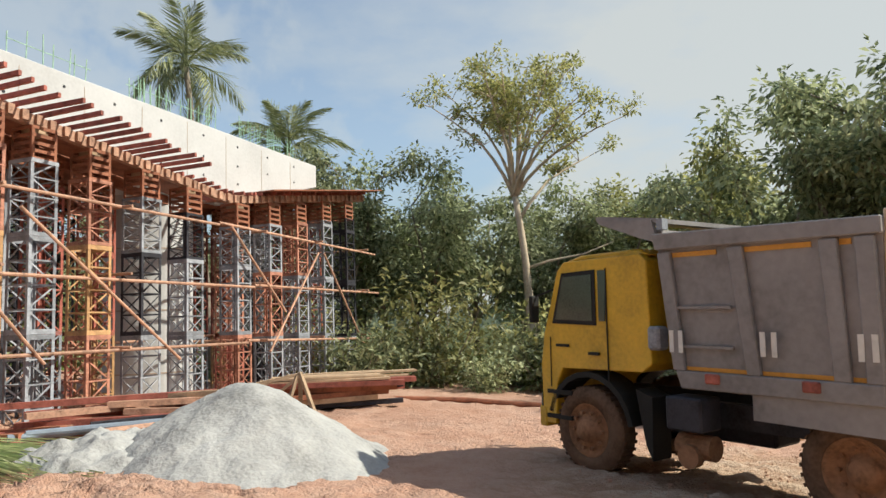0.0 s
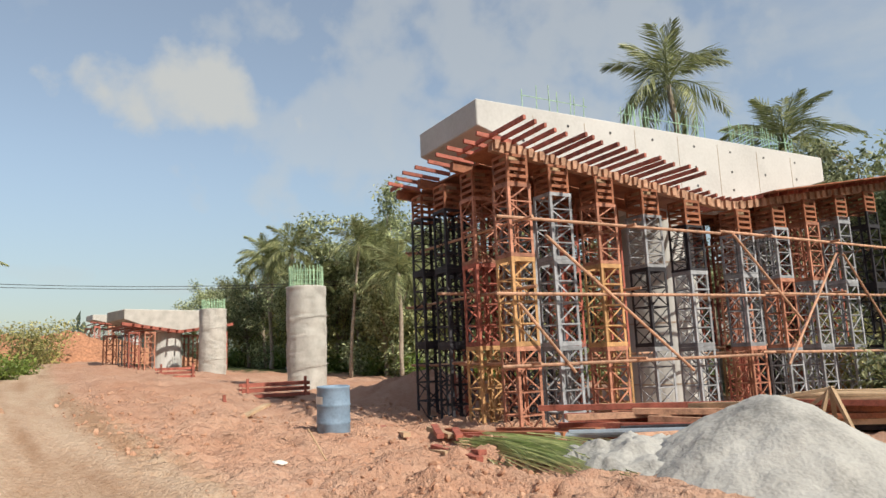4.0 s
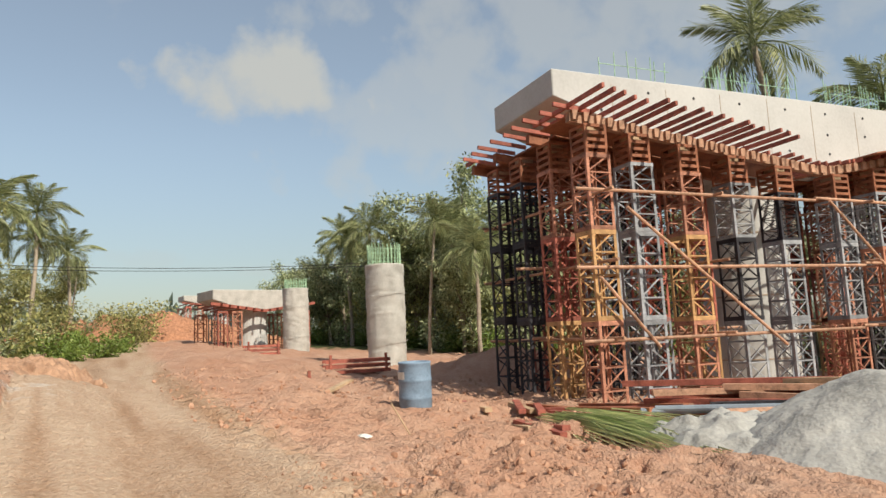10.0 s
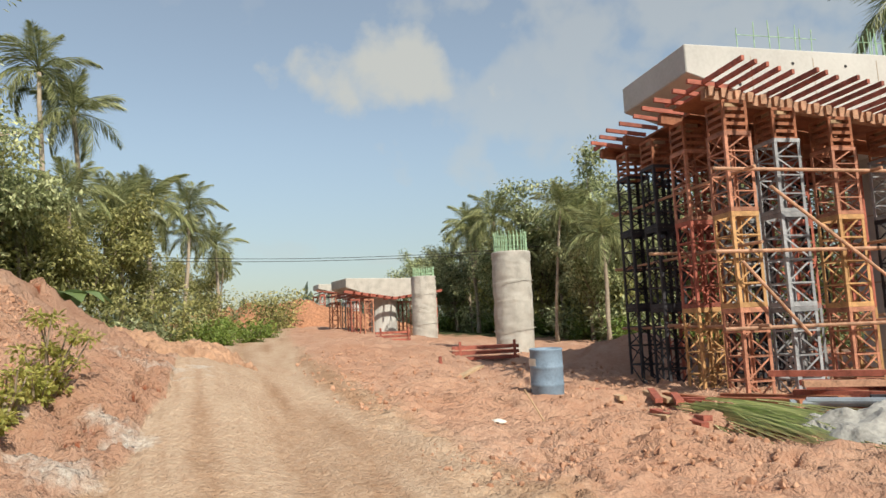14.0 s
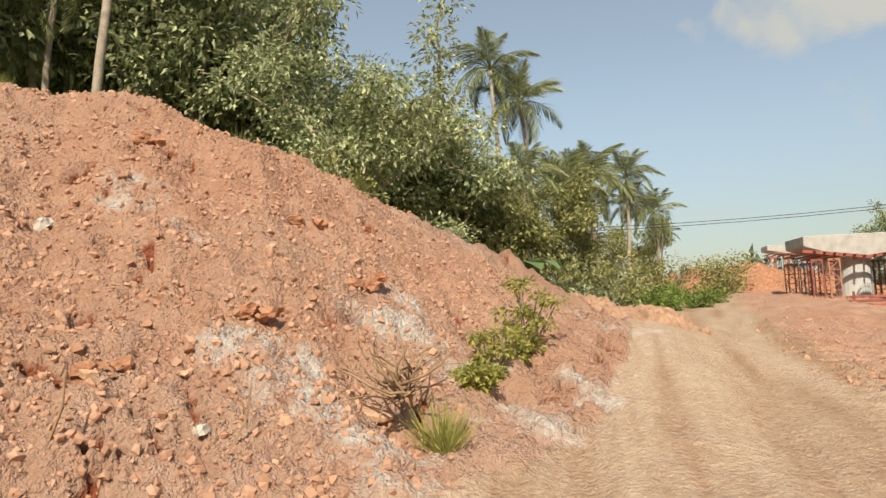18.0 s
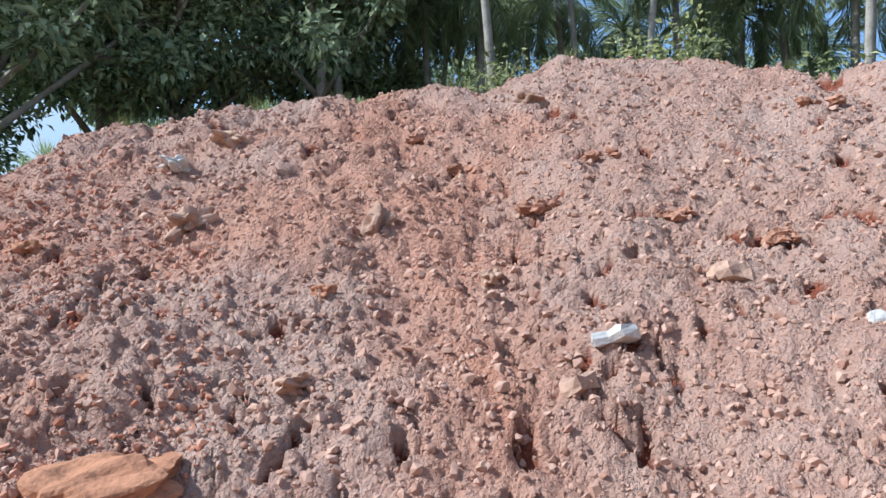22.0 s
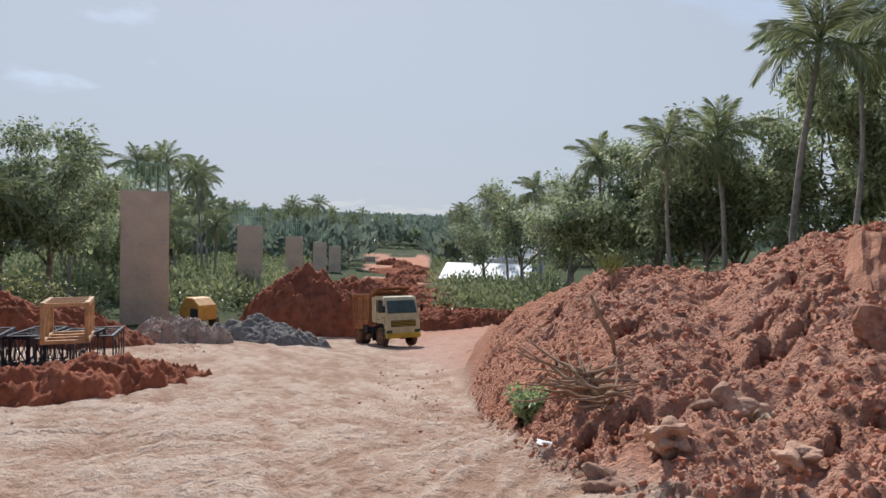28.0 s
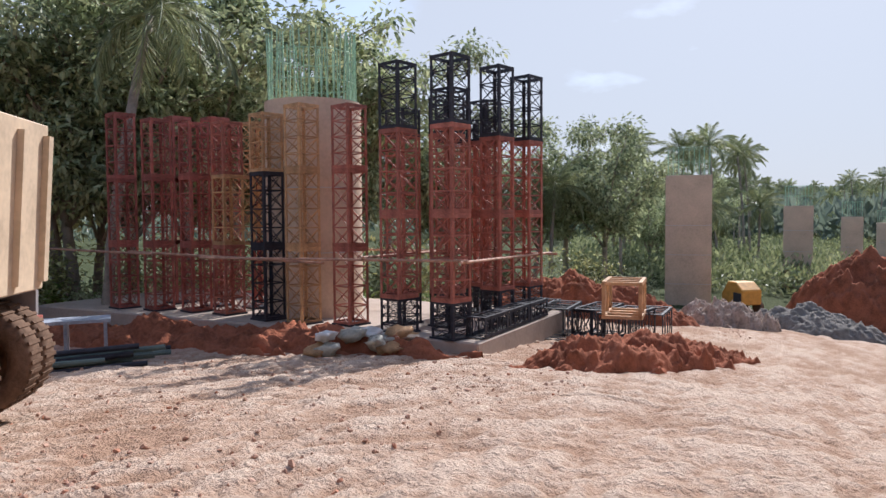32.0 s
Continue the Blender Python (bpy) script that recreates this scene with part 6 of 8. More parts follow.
def house(yaw, d, w, dep, h, turn, label, roof=M_ROOF):
    x, y = at_yaw(yaw, d)
    z = H(x, y) - .9
    th = thing("house", label, "house", m=pose(x, y, z, 0, 0, turn))
    part("wall", Build().box((0, 0, h / 2), (w, dep, h)), M_WALL, th)
    part("roof", Build().prism([(-dep / 2 - .6, h), (0, h + dep * .24), (dep / 2 + .6, h), (dep / 2 + .6, h - .08), (0, h + dep * .24 - .08), (-dep / 2 - .6, h - .08)], -w / 2 - .7, w / 2 + .7, "x"), roof, th, "white sheet roof")
    for k in range(4):
        for s in (-1, 1):
            wx = -w / 2 + (k + .5) * w / 4
            wo = part("window", Build().box((wx, s * (dep / 2 + .01), h * .55), (w * .11, .06, h * .36)), M_GLASS, th)
            part("sill", Build().box((wx, s * (dep / 2 + .05), h * .36), (w * .13, .12, .06)), M_WHITE, wo)
    part("door", Build().box((w / 2 + .01, 0, 1.0), (.06, 1.0, 2.0)), M_TIMBER, th)


house(251.7, 84, 9, 7, 2.5, 62, "low house with white sheet roof among palms")
house(250.0, 92, 8, 7, 4.5, 60, "pale plastered house behind the palms", M_WALL)
house(216.2, 27, 5, 6, 2.6, 30, "small house with dark roof behind the bank", M_DARK)

# ---- plants ----
def cards(name, centre, direction, up, length, width, material, fold=0.25):
    """Many pointed leaves as one mesh: each a folded diamond from its stalk along its direction."""
    n = len(centre)
    d = direction / np.linalg.norm(direction, axis=1)[:, None]
    s = np.cross(d, up)
    s /= np.linalg.norm(s, axis=1)[:, None] + 1e-9
    nn = np.cross(s, d)
    L, W = length[:, None], width[:, None]
    p = np.stack([centre, centre + d * L * .45 + s * W / 2 + nn * W * fold, centre + d * L, centre + d * L * .45 - s * W / 2 + nn * W * fold], 1)
    co = p.reshape(-1, 3)
    k = np.arange(n)[:, None] * 4
    tri = np.concatenate([k + [0, 1, 2], k + [0, 2, 3]], 1).reshape(-1, 3)
    me = bpy.data.meshes.new(name)
    me.vertices.add(len(co)); me.vertices.foreach_set("co", co.ravel())
    me.loops.add(tri.size); me.loops.foreach_set("vertex_index", tri.ravel().astype(np.int32))
    me.polygons.add(len(tri)); me.polygons.foreach_set("loop_start", np.arange(0, tri.size, 3))
    me.update(calc_edges=True)
    me.polygons.foreach_set("use_smooth", np.zeros(len(tri), bool))
    me.materials.append(material)
    return me


def unit(rng, n):
    v = rng.normal(size=(n, 3))
    return v / np.linalg.norm(v, axis=1)[:, None]


def crown_mesh(seed, tips, clump, per, leaf, material, droop=0.3):
    """Leaves gathered in clumps round the twig ends."""
    g = np.random.default_rng(seed)
    c = np.repeat(np.array(tips), per, 0)
    off = unit(g, len(c)) * (g.random(len(c)) ** 0.6 * clump)[:, None] * [1, 1, .7]
    pos = c + off
    dirn = off * 0.8 + unit(g, len(c)) * clump * .5 + [0, 0, -droop * clump]
    up = unit(g, len(c)) * .6 + [0, 0, 1]
    L = leaf * g.uniform(.6, 1.3, len(c))
    return cards("crown", pos, dirn, up, L, L * g.uniform(.4, .6, len(c)), material)


def limb_path(r, p, d, l, n=4, wobble=.25, lift=.1):
    pts = [Vector(p)]
    d = Vector(d).normalized()
    for k in range(n):
        d = (d + Vector((r.uniform(-1, 1), r.uniform(-1, 1), r.uniform(-.6, 1) + lift)) * wobble).normalized()
        pts.append(pts[-1] + d * l / n)
    return pts


def make_tree(seed, h, spread, bole, leaf, per, material, trunk=.18, bark=None, clump=.9, sub=4, first=.45, label="", name="tree"):
    """A broadleaf tree: tapered trunk, forking limbs, an uneven crown."""
    r = random.Random(seed)
    th = thing(name, label, "tree")
    t = limb_path(r, (0, 0, -.3), (0, 0, 1), h * first + .3, 6, .07, .3)
    part("trunk", Build().tube(t, [trunk * (1.25 - .55 * k / 6) for k in range(7)], 9), bark or M_BARK, th, smooth=True)
    tips, b = [], Build()
    n = bole
    for i in range(n):
        a = 2 * math.pi * (i + r.uniform(-.3, .3)) / n
        start = t[r.choice((4, 5, 6, 6))]
        d = (math.cos(a) * spread / h * 1.5, math.sin(a) * spread / h * 1.5, r.uniform(.5, 1.2))
        L1 = (h * (1 - first)) * r.uniform(.55, .95)
        p1 = limb_path(r, start, d, L1, 4, .18, .25)
        b.tube(p1, [trunk * .5 * (1 - .17 * k) for k in range(5)], 6)
        for j in range(sub):
            q = p1[r.choice((1, 2, 3, 4))]
            dd = Vector((math.cos(a + r.uniform(-1.5, 1.5)), math.sin(a + r.uniform(-1.5, 1.5)), r.uniform(-.1, .9)))
            p2 = limb_path(r, q, dd, spread * r.uniform(.35, .75), 3, .3, .1)
            b.tube(p2, [trunk * .22 * (1 - .25 * k) for k in range(4)], 5)
            tips += [p2[1], p2[2], p2[3], (p2[2] + p2[3]) / 2 + Vector((r.uniform(-.5, .5), r.uniform(-.5, .5), r.uniform(-.3, .5)))]
        tips += [p1[3], p1[4]]
    part("branch_frame", b, bark or M_BARK, th, smooth=True)
    part("crown", crown_mesh(seed, [tuple(p) for p in tips], clump, per, leaf, material), None, th)
    return th


def frond_mesh(seed, length, droop, material, pairs=46, leaflet=.80):
    """A coconut frond: an arching midrib with two rows of long hanging leaflets, thinning to the tip."""
    g = np.random.default_rng(seed)
    t = np.linspace(0, 1, 11)
    mid = np.stack([length * t * (1 - (.10 + .16 * droop) * t * t), .05 * length * g.uniform(-1, 1) * t * t, length * (.30 * t - (.30 + droop) * t ** 2.1)], -1)
    b = Build()
    b.tube([Vector(p) for p in mid], list(np.linspace(.04, .008, 11)), 4)
    k = np.repeat(np.linspace(.16, 1, pairs), 2) + g.uniform(-.008, .008, pairs * 2)
    k = np.clip(k, 0, 1)
    side = np.tile([1, -1], pairs)
    pos = np.stack([np.interp(k, t, mid[:, i]) for i in range(3)], -1)
    tan = np.gradient(mid, axis=0)
    tg = np.stack([np.interp(k, t, tan[:, i]) for i in range(3)], -1)
    tg /= np.linalg.norm(tg, axis=1)[:, None]
    L = length / 2.5 * (leaflet * np.sin(np.pi * np.clip(.22 + k * .70, 0, 1)) * g.uniform(.75, 1.15, len(k)) + .12)
    hang = g.uniform(.1, 1.15, len(k))
    d = tg * (.45 + .5 * k)[:, None] + np.stack([0 * k, side * (1.0 - .5 * hang), -hang * (.7 + .5 * droop)], -1)
    up = np.stack([0 * k, side * .3, np.ones(len(k))], -1)
    me = cards("frond", pos, d, up, L, np.full(len(k), .042) * length / 2.5, material, .2)
    rib = b.mesh("rib", M_BRIGHT)
    bm = bmesh.new(); bm.from_mesh(me); bm.from_mesh(rib)
    bm.to_mesh(me); bm.free()
    bpy.data.meshes.remove(rib)
    return me


FRONDS = {}


def make_palm(seed, h, lean, label, n=23, length=2.7, material=None, name="coconut_palm", trunk=.13, joined=False):
    """A coconut palm: ringed leaning trunk, a full crown from erect young fronds to hanging old ones."""
    r = random.Random(seed)
    material = material or M_PALM
    key = (length, material.name)
    if key not in FRONDS:
        FRONDS[key] = [frond_mesh(i + int(length * 10), length * (.86, 1.0, 1.0, .92, .82)[i], (.12, .28, .42, .55, .45)[i], material) for i in range(5)]
    th = thing(name, label, "palm")
    pts = [Vector((lean * (k / 8) ** 1.6, .1 * lean * math.sin(k), h * k / 8 - (.4 if k == 0 else 0))) for k in range(9)]
    part("trunk", Build().tube(pts, [trunk * (1.5 if k == 0 else 1.1 - .05 * k) for k in range(9)], 10), M_PALMBARK, th, smooth=True)
    top, bm = pts[-1], bmesh.new()
    for k in range(n):
        ring = k / n
        a = k * 137.5 + r.uniform(-30, 30)
        pitch = 82 - 130 * ring ** .95 + r.uniform(-16, 16)
        m = Matrix.Translation(top + Vector((0, 0, .1))) @ pose(0, 0, 0, 0, 0, a) @ pose(0, 0, 0, 0, -pitch, 0) @ pose(0, 0, 0, r.uniform(-25, 25), 0, 0)
        me = FRONDS[key][min(4, int(ring * 5))]
        if joined:
            one = me.copy(); one.transform(m); bm.from_mesh(one); bpy.data.meshes.remove(one)
        else:
            part("frond", me, None, th, m=m)
    if joined:
        crown = bpy.data.meshes.new("crown"); bm.to_mesh(crown); crown.materials.append(material)
        part("crown", crown, None, th)
    bm.free()
    return th


def make_banana(seed, h, label):
    r = random.Random(seed)
    th = thing("banana_plant", label, "plant")
    part("stem", Build().tube([(0, 0, -.2), (0, 0, h * .45)], [.13, .07], 9), M_BRIGHT, th, smooth=True)
    for k in range(9):
        a, L, w = k * 2.4 + r.uniform(-.3, .3), h * r.uniform(.55, .8), h * .17
        vs, fs = [], []
        for s in range(8):
            t = s / 7
            rr, z = L * (t - .12 * t * t) * .8, h * .45 + L * (.75 * t - .75 * t * t)
            ww = w * math.sin(math.pi * min(1, .08 + .92 * t)) * .9 + .01
            cx, cy = math.cos(a) * rr, math.sin(a) * rr
            sx, sy = -math.sin(a) * ww, math.cos(a) * ww
            vs += [(cx + sx, cy + sy, z + .05), (cx, cy, z), (cx - sx, cy - sy, z + .05)]
        for s in range(7):
            fs += [(s * 3, s * 3 + 1, s * 3 + 4, s * 3 + 3), (s * 3 + 1, s * 3 + 2, s * 3 + 5, s * 3 + 4)]
        part("leaf", Build().add(vs, fs), M_BANANA, th, smooth=True)
    return th


def make_bush(seed, w, h, material, leaf, n, label, name="bush"):
    """A shrub: several stems, leaves gathered on them."""
    r = random.Random(seed)
    th = thing(name, label, "bush")
    b, tips = Build(), []
    for k in range(7):
        a = 6.28 * k / 7 + r.random()
        p = limb_path(r, (0, 0, -.1), (math.cos(a) * w / h, math.sin(a) * w / h, 1.1), h * r.uniform(.6, 1), 3, .2)
        b.tube(p, [.03, .022, .015, .008], 5)
        tips += [tuple(p[1]), tuple(p[2]), tuple(p[3])]
    part("stem_frame", b, M_BARK, th)
    part("leaves", crown_mesh(seed, tips, w * .42, n, leaf, material, .1), None, th)
    return th


TREES = [
    make_tree(1, 9.5, 3.6, 7, .29, 66, M_LEAF, .17, label="dense dark green broadleaf tree"),
    make_tree(2, 11.5, 4.2, 7, .31, 64, M_LEAF, .2, label="tall green broadleaf tree with uneven crown"),
    make_tree(3, 8.0, 3.4, 6, .27, 66, M_LEAFY, .15, label="small yellow-green broadleaf tree"),
    make_tree(4, 13.0, 4.0, 8, .31, 62, M_LEAF, .22, first=.35, label="tall dark green jungle tree"),
]
PALMS = [make_palm(11, 8.5, .6, "tall coconut palm with feathery fronds"), make_palm(12, 10.5, -.9, "tall leaning coconut palm with pale trunk"), make_palm(13, 6.2, .3, "short coconut palm with drooping fronds"), make_palm(14, 12.5, 1.2, "very tall slender coconut palm", 22)]
FAR_PALMS = [make_palm(15, 9.0, .5, "coconut palm in the valley", 18, joined=True), make_palm(16, 11.5, -.8, "tall coconut palm in the valley", 18, joined=True)]
BUSHES = [make_bush(21, 1.6, 2.0, M_LEAF, .22, 60, "dark green leafy shrub"), make_bush(22, 1.3, 1.3, M_BRIGHT, .2, 45, "bright green leafy shrub"), make_bush(23, 2.2, 3.2, M_LEAFY, .24, 70, "tall yellow-green leafy shrub")]
BANANA = make_banana(31, 3.0, "banana plant with broad pale leaves")
USED = set()


def plant(proto, x, y, s=1.0, turn=None, sink=.1, group="", label=""):
    r = random.Random(int(x * 131 + y * 977))
    m = pose(x, y, H(x, y) - sink, 0, 0, r.uniform(0, 360) if turn is None else turn)
    if proto.name not in USED:
        USED.add(proto.name)
        proto.matrix_basis = m @ Matrix.Diagonal((s, s, s, 1))
        ob = proto
    else:
        ob = copy_thing(proto, m)
        ob.matrix_basis = m @ Matrix.Diagonal((s, s, s, 1))
    if group:
        tagged(ob, group=group)
    if label:
        tagged(ob, label)
    return ob


def at_polar(proto, yaw, d, s=1.0, group="", label="", turn=None):
    x, y = at_yaw(yaw, d)
    return plant(proto, x, y, s, turn, group=group, label=label)


M_PALEBARK = mat("pale_bark", (0.50, 0.42, 0.32), 0.9, vary=0.25, scale=3, fine=18, bump=0.5, spec=0.1)
# the slender tree by the truck
def umbrella_tree(label):
    """A tall bare trunk that forks into spreading limbs under a thin, domed, lobed crown."""
    r = random.Random(45)
    th = thing("tree", label, "tree")
    t = [Vector((.75 - .085 * z - .05 * math.sin(z * .9), .04 * math.sin(z), z)) for z in np.linspace(-.3, 7.3, 9)]
    part("trunk", Build().tube(t, [.21 - .012 * k for k in range(9)], 10), M_PALEBARK, th, smooth=True)
    b, tips, fork = Build(), [], t[-1]
    for a, reach, z in ((182, 3.3, 11.0), (158, 2.6, 11.6), (95, 2.6, 11.5), (130, 1.5, 12.2), (10, .6, 12.5), (-25, 2.1, 11.9), (8, 3.6, 11.1), (-8, 4.2, 10.2), (-70, 2.8, 11.2), (240, 2.7, 11.3), (28, 3.8, 9.3), (215, 1.6, 12.0), (60, 2.2, 12.0), (-110, 2.0, 11.9), (300, 3.6, 10.2)):
        c, q = math.cos(radians(a)), math.sin(radians(a))
        start = t[-1] if z > 10 else t[-2]
        limb = []
        for k in range(7):
            u = k / 6
            w = .55 * u + .45 * u ** 2.2
            limb.append(Vector((start.x + (reach * c + .2) * w + r.uniform(-.09, .09), start.y + reach * q * w + r.uniform(-.09, .09), start.z + (z - start.z) * u ** .85)))
        b.tube(limb, [.085 - .0115 * k for k in range(7)], 6)
        for j in range(11):
            k = r.choice((3, 4, 4, 5, 5, 6, 6))
            e = r.uniform(0, 6.28)
            twig = limb_path(r, limb[k], (math.cos(e), math.sin(e), r.uniform(.1, .8)), r.uniform(.55, 1.15), 3, .3, .15)
            b.tube(twig, [.02, .015, .011, .006], 4)
            tips += [tuple(twig[2]), tuple(twig[3])]
    part("branch_frame", b, M_PALEBARK, th, smooth=True)
    part("crown", crown_mesh(45, tips, .38, 26, .19, M_LEAFY, .1), None, th)
    # a broken side limb low on the trunk
    part("side_limb", Build().tube([t[5], t[5] + Vector((.9, -.1, .25)), t[5] + Vector((2.2, -.2, .45)), t[5] + Vector((3.4, -.1, .9))], [.07, .055, .04, .02], 6), M_PALEBARK, th, smooth=True)
    return th


slim = umbrella_tree("tall slender tree with pale trunk and thin umbrella crown")
plant(slim, *at_yaw(-5.9, 27.0), 1.0, 0)
T, P, B = TREES, PALMS, BUSHES
WOODS = "trees round the site"
PG = "coconut palms round the site"
# behind the pier and the truck
for yaw, d, k, s in ((8.5, 29, 1, .78), (4.5, 31, 0, .92), (0.5, 30, 0, .90), (-2.5, 34, 1, .76), (-8.5, 31, 0, .84), (-11.5, 36, 0, .9), (-15, 33, 1, .78), (-18, 37, 2, 1.25), (-21.5, 34, 2, 1.25), (-25.5, 38, 1, .9), (-29, 34, 3, .78), (-33, 38, 3, .85), (-37, 30, 0, 1.0), (12, 34, 0, .8), (16, 38, 1, .75), (21, 40, 0, .8), (26, 42, 1, .7), (6.5, 38, 3, .62), (-6, 42, 3, .62), (2.5, 36, 0, .8), (-10, 38, 1, .7)):
    at_polar(T[k], yaw, d, s, WOODS)
for yaw, d, k, s in ((18.7, 35, 1, 1.38), (13.1, 38, 0, 1.38), (-7.5, 38, 2, 1.1), (-12.0, 32, 2, .9), (9.5, 42, 0, 1.0)):
    at_polar(P[k], yaw, d, s, PG)
for k in range(26):
    yaw = 11 - k * 1.75
    at_polar(B[(2, 1, 0)[k % 3]], yaw, 23.5 + 2.2 * math.sin(k * 2.1) + (k % 2) * 1.6, .95 + .3 * math.sin(k * 1.3), "shrubs along the wood edge")
# beyond the wrapped pillars
for k, yaw in enumerate(np.arange(28, 60, 1.7)):
    d = 38 + 4 * math.sin(k * 1.9) + max(0, yaw - 45) * 1.5
    if k % 2:
        at_polar(P[(2, 0, 2, 0)[(k // 2) % 4]], yaw, d, .82 + .1 * math.sin(k), PG)
        at_polar(T[(0, 1)[(k // 2) % 2]], yaw + .4, d + 3, .66, WOODS)
    else:
        at_polar(T[(0, 3, 1)[k % 3]], yaw, d + 5, .62 + .1 * math.sin(k * 2.2), WOODS)
for yaw, d, k, s in ((44.6, 44, 1, .92), (42.4, 42, 0, 1.0), (47.6, 46, 1, .8), (50.5, 47, 0, .8), (39.5, 42, 1, .8)):
    at_polar(T[k], yaw, d, s, WOODS)
for yaw, d, k, s in ((47.4, 36, 1, .66), (51.6, 44, 0, .86), (53.6, 50, 0, .84), (44.5, 38, 0, .8), (56, 60, 0, .7), (58, 72, 1, .6), (60.5, 95, 0, .6), (63, 120, 1, .6)):
    at_polar(P[k], yaw, d, s, PG)
for k, yaw in enumerate(np.arange(30, 60, 1.6)):
    at_polar(B[(0, 1)[k % 2]], yaw, 35 + max(0, yaw - 42) * 1.7 + 2 * math.sin(k * 1.7), .85, "shrubs along the wood edge")
for k, yaw in enumerate(np.arange(27, 57, 1.25)):
    at_polar(T[(0, 2, 0, 1)[k % 4]], yaw, 40 + max(0, yaw - 42) * 1.5 + 2.5 * math.sin(k * 2.9), .5 + .07 * math.sin(k * 1.7), WOODS)
    at_polar(B[(0, 2, 1)[k % 3]], yaw + .6, 36.5 + max(0, yaw - 42) * 1.5 + 1.5 * math.sin(k * 2.1), 1.25, "shrubs along the wood edge")
# across the track
for k, yaw in enumerate(np.arange(74, 101, 1.35)):
    d = 34 + 6 * math.sin(k * 2.3) + max(0, 82 - yaw) * 4.5
    s = .62 + .1 * math.sin(k * 1.1)
    if k % 2 == 0:
        at_polar(P[(0, 2, 0)[(k // 3) % 3]], yaw, d - 3, s * 1.05, PG)
    else:
        at_polar(T[2], yaw, d + 2, s * 1.15, WOODS)
for yaw, d, k, s in ((86.6, 38, 3, 1.12), (83.2, 40, 1, 1.12), (76.5, 48, 0, .95), (80.3, 40, 0, .85), (74.0, 62, 2, 1.1), (81, 36, 2, 1.0), (79, 40, 2, 1.1)):
    at_polar(P[k], yaw, d, s, PG)
for k, yaw in enumerate(np.arange(71.5, 96, 1.2)):
    at_polar(B[(2, 0, 1)[k % 3]], yaw, 24 + max(0, 80 - yaw) * 3.0 + 2 * math.sin(k * 1.7), .8, "shrubs across the track")
for yaw, d, s in ((85.5, 20.5, .85), (84, 22, .75), (87, 21.5, .7), (82.5, 24, .7)):
    at_polar(BANANA, yaw, d, s, "banana plants on the bank")
white_tree = make_tree(46, 8.5, 4.2, 9, .21, 64, M_LEAF, .2, bark=M_PALEBARK, first=.22, clump=.8, sub=5, label="spreading tree with pale forking limbs over the bank")
plant(white_tree, *at_yaw(98.5, 20.5), .82)
for k, yaw in enumerate(np.arange(87, 110, 1.9)):
    at_polar(T[(2, 2, 0)[k % 3]], yaw, 27 + 2.5 * math.sin(k * 2.3), .68 + .006 * max(0, yaw - 92) + .08 * math.sin(k * 1.9), WOODS)
# on top of the spoil bank
for yaw, d, k, s in ((92.5, 25, 0, .55), (95.5, 25, 2, .75), (103, 25.5, 0, .78), (107, 23, 3, .82), (111, 23, 3, .95), (115, 25, 1, 1.15), (119, 30, 0, 1.0), (124, 33, 2, 1.1), (128, 35, 0, .9), (142, 35, 1, .75), (146, 33, 2, 1.0), (153, 31, 0, .9), (166, 30, 1, .9), (172, 27, 0, .95), (179, 26, 3, 1.0), (187, 24, 3, 1.0), (193.5, 24, 3, 1.05), (199.5, 21, 3, 1.05), (205, 29, 1, 1.0), (211, 36, 3, .9), (217, 33, 1, 1.0), (223, 31, 3, 1.0), (229, 33, 1, .8), (233, 38, 3, .8), (237, 41, 0, 1.0), (241, 46, 1, .88), (245, 54, 0, 1.0), (249, 66, 1, .9), (252, 80, 0, 1.0)):
    at_polar(T[k], yaw, d, s, WOODS)
for yaw, d, k, s in ((117.6, 19.5, 1, .95), (121, 24, 2, 1.0), (126, 26, 2, 1.05), (130.6, 21, 3, .8), (133.2, 20, 1, .9), (136, 19, 1, .95), (139, 29, 2, .95), (144, 26, 2, 1.05), (150.5, 20, 3, .75), (157, 25, 2, 1.1), (163, 19, 1, .95), (168, 24, 2, 1.15), (175, 24, 1, .8), (112, 24, 0, .9), (212.5, 20, 1, .95), (216, 24, 0, 1.0), (209, 27, 1, 1.0), (230.3, 24, 1, .82), (238.0, 28, 1, .66), (226, 27, 3, .75), (222, 25, 1, .9), (242.5, 44, 1, .9), (245.5, 52, 0, .9), (250.2, 70, 0, 1.0), (247.5, 60, 1, .9), (234, 32, 0, .9)):
    at_polar(P[k], yaw, d, s, PG)
for k, yaw in enumerate(np.arange(113, 176, 3.9)):
    at_polar(P[(2, 2, 0)[k % 3]], yaw, 25 + 3 * math.sin(k * 2.7), 1.12 - .28 * (k % 3 == 2), PG)
for yaw, d, k, s in ((177, 22, 1, 1.0), (190, 29, 1, 1.1), (202.5, 25, 3, .9), (226, 36, 1, .95), (239, 38, 1, .82), (243, 42, 0, 1.0), (235.6, 36, 0, 1.0)):
    at_polar(T[k], yaw, d, s, WOODS)
for k, yaw in enumerate(np.arange(92, 238, 4.1)):
    at_polar(B[k % 3], yaw, 18.5 + 2 * math.sin(k * 1.7), .7, "shrubs on top of the bank")
for yaw, d, s in ((219.5, 16, .8), (222, 15.5, .75), (225, 17, .7), (217, 18, .7)):
    at_polar(BANANA, yaw, d, s, "banana plants on the bank")
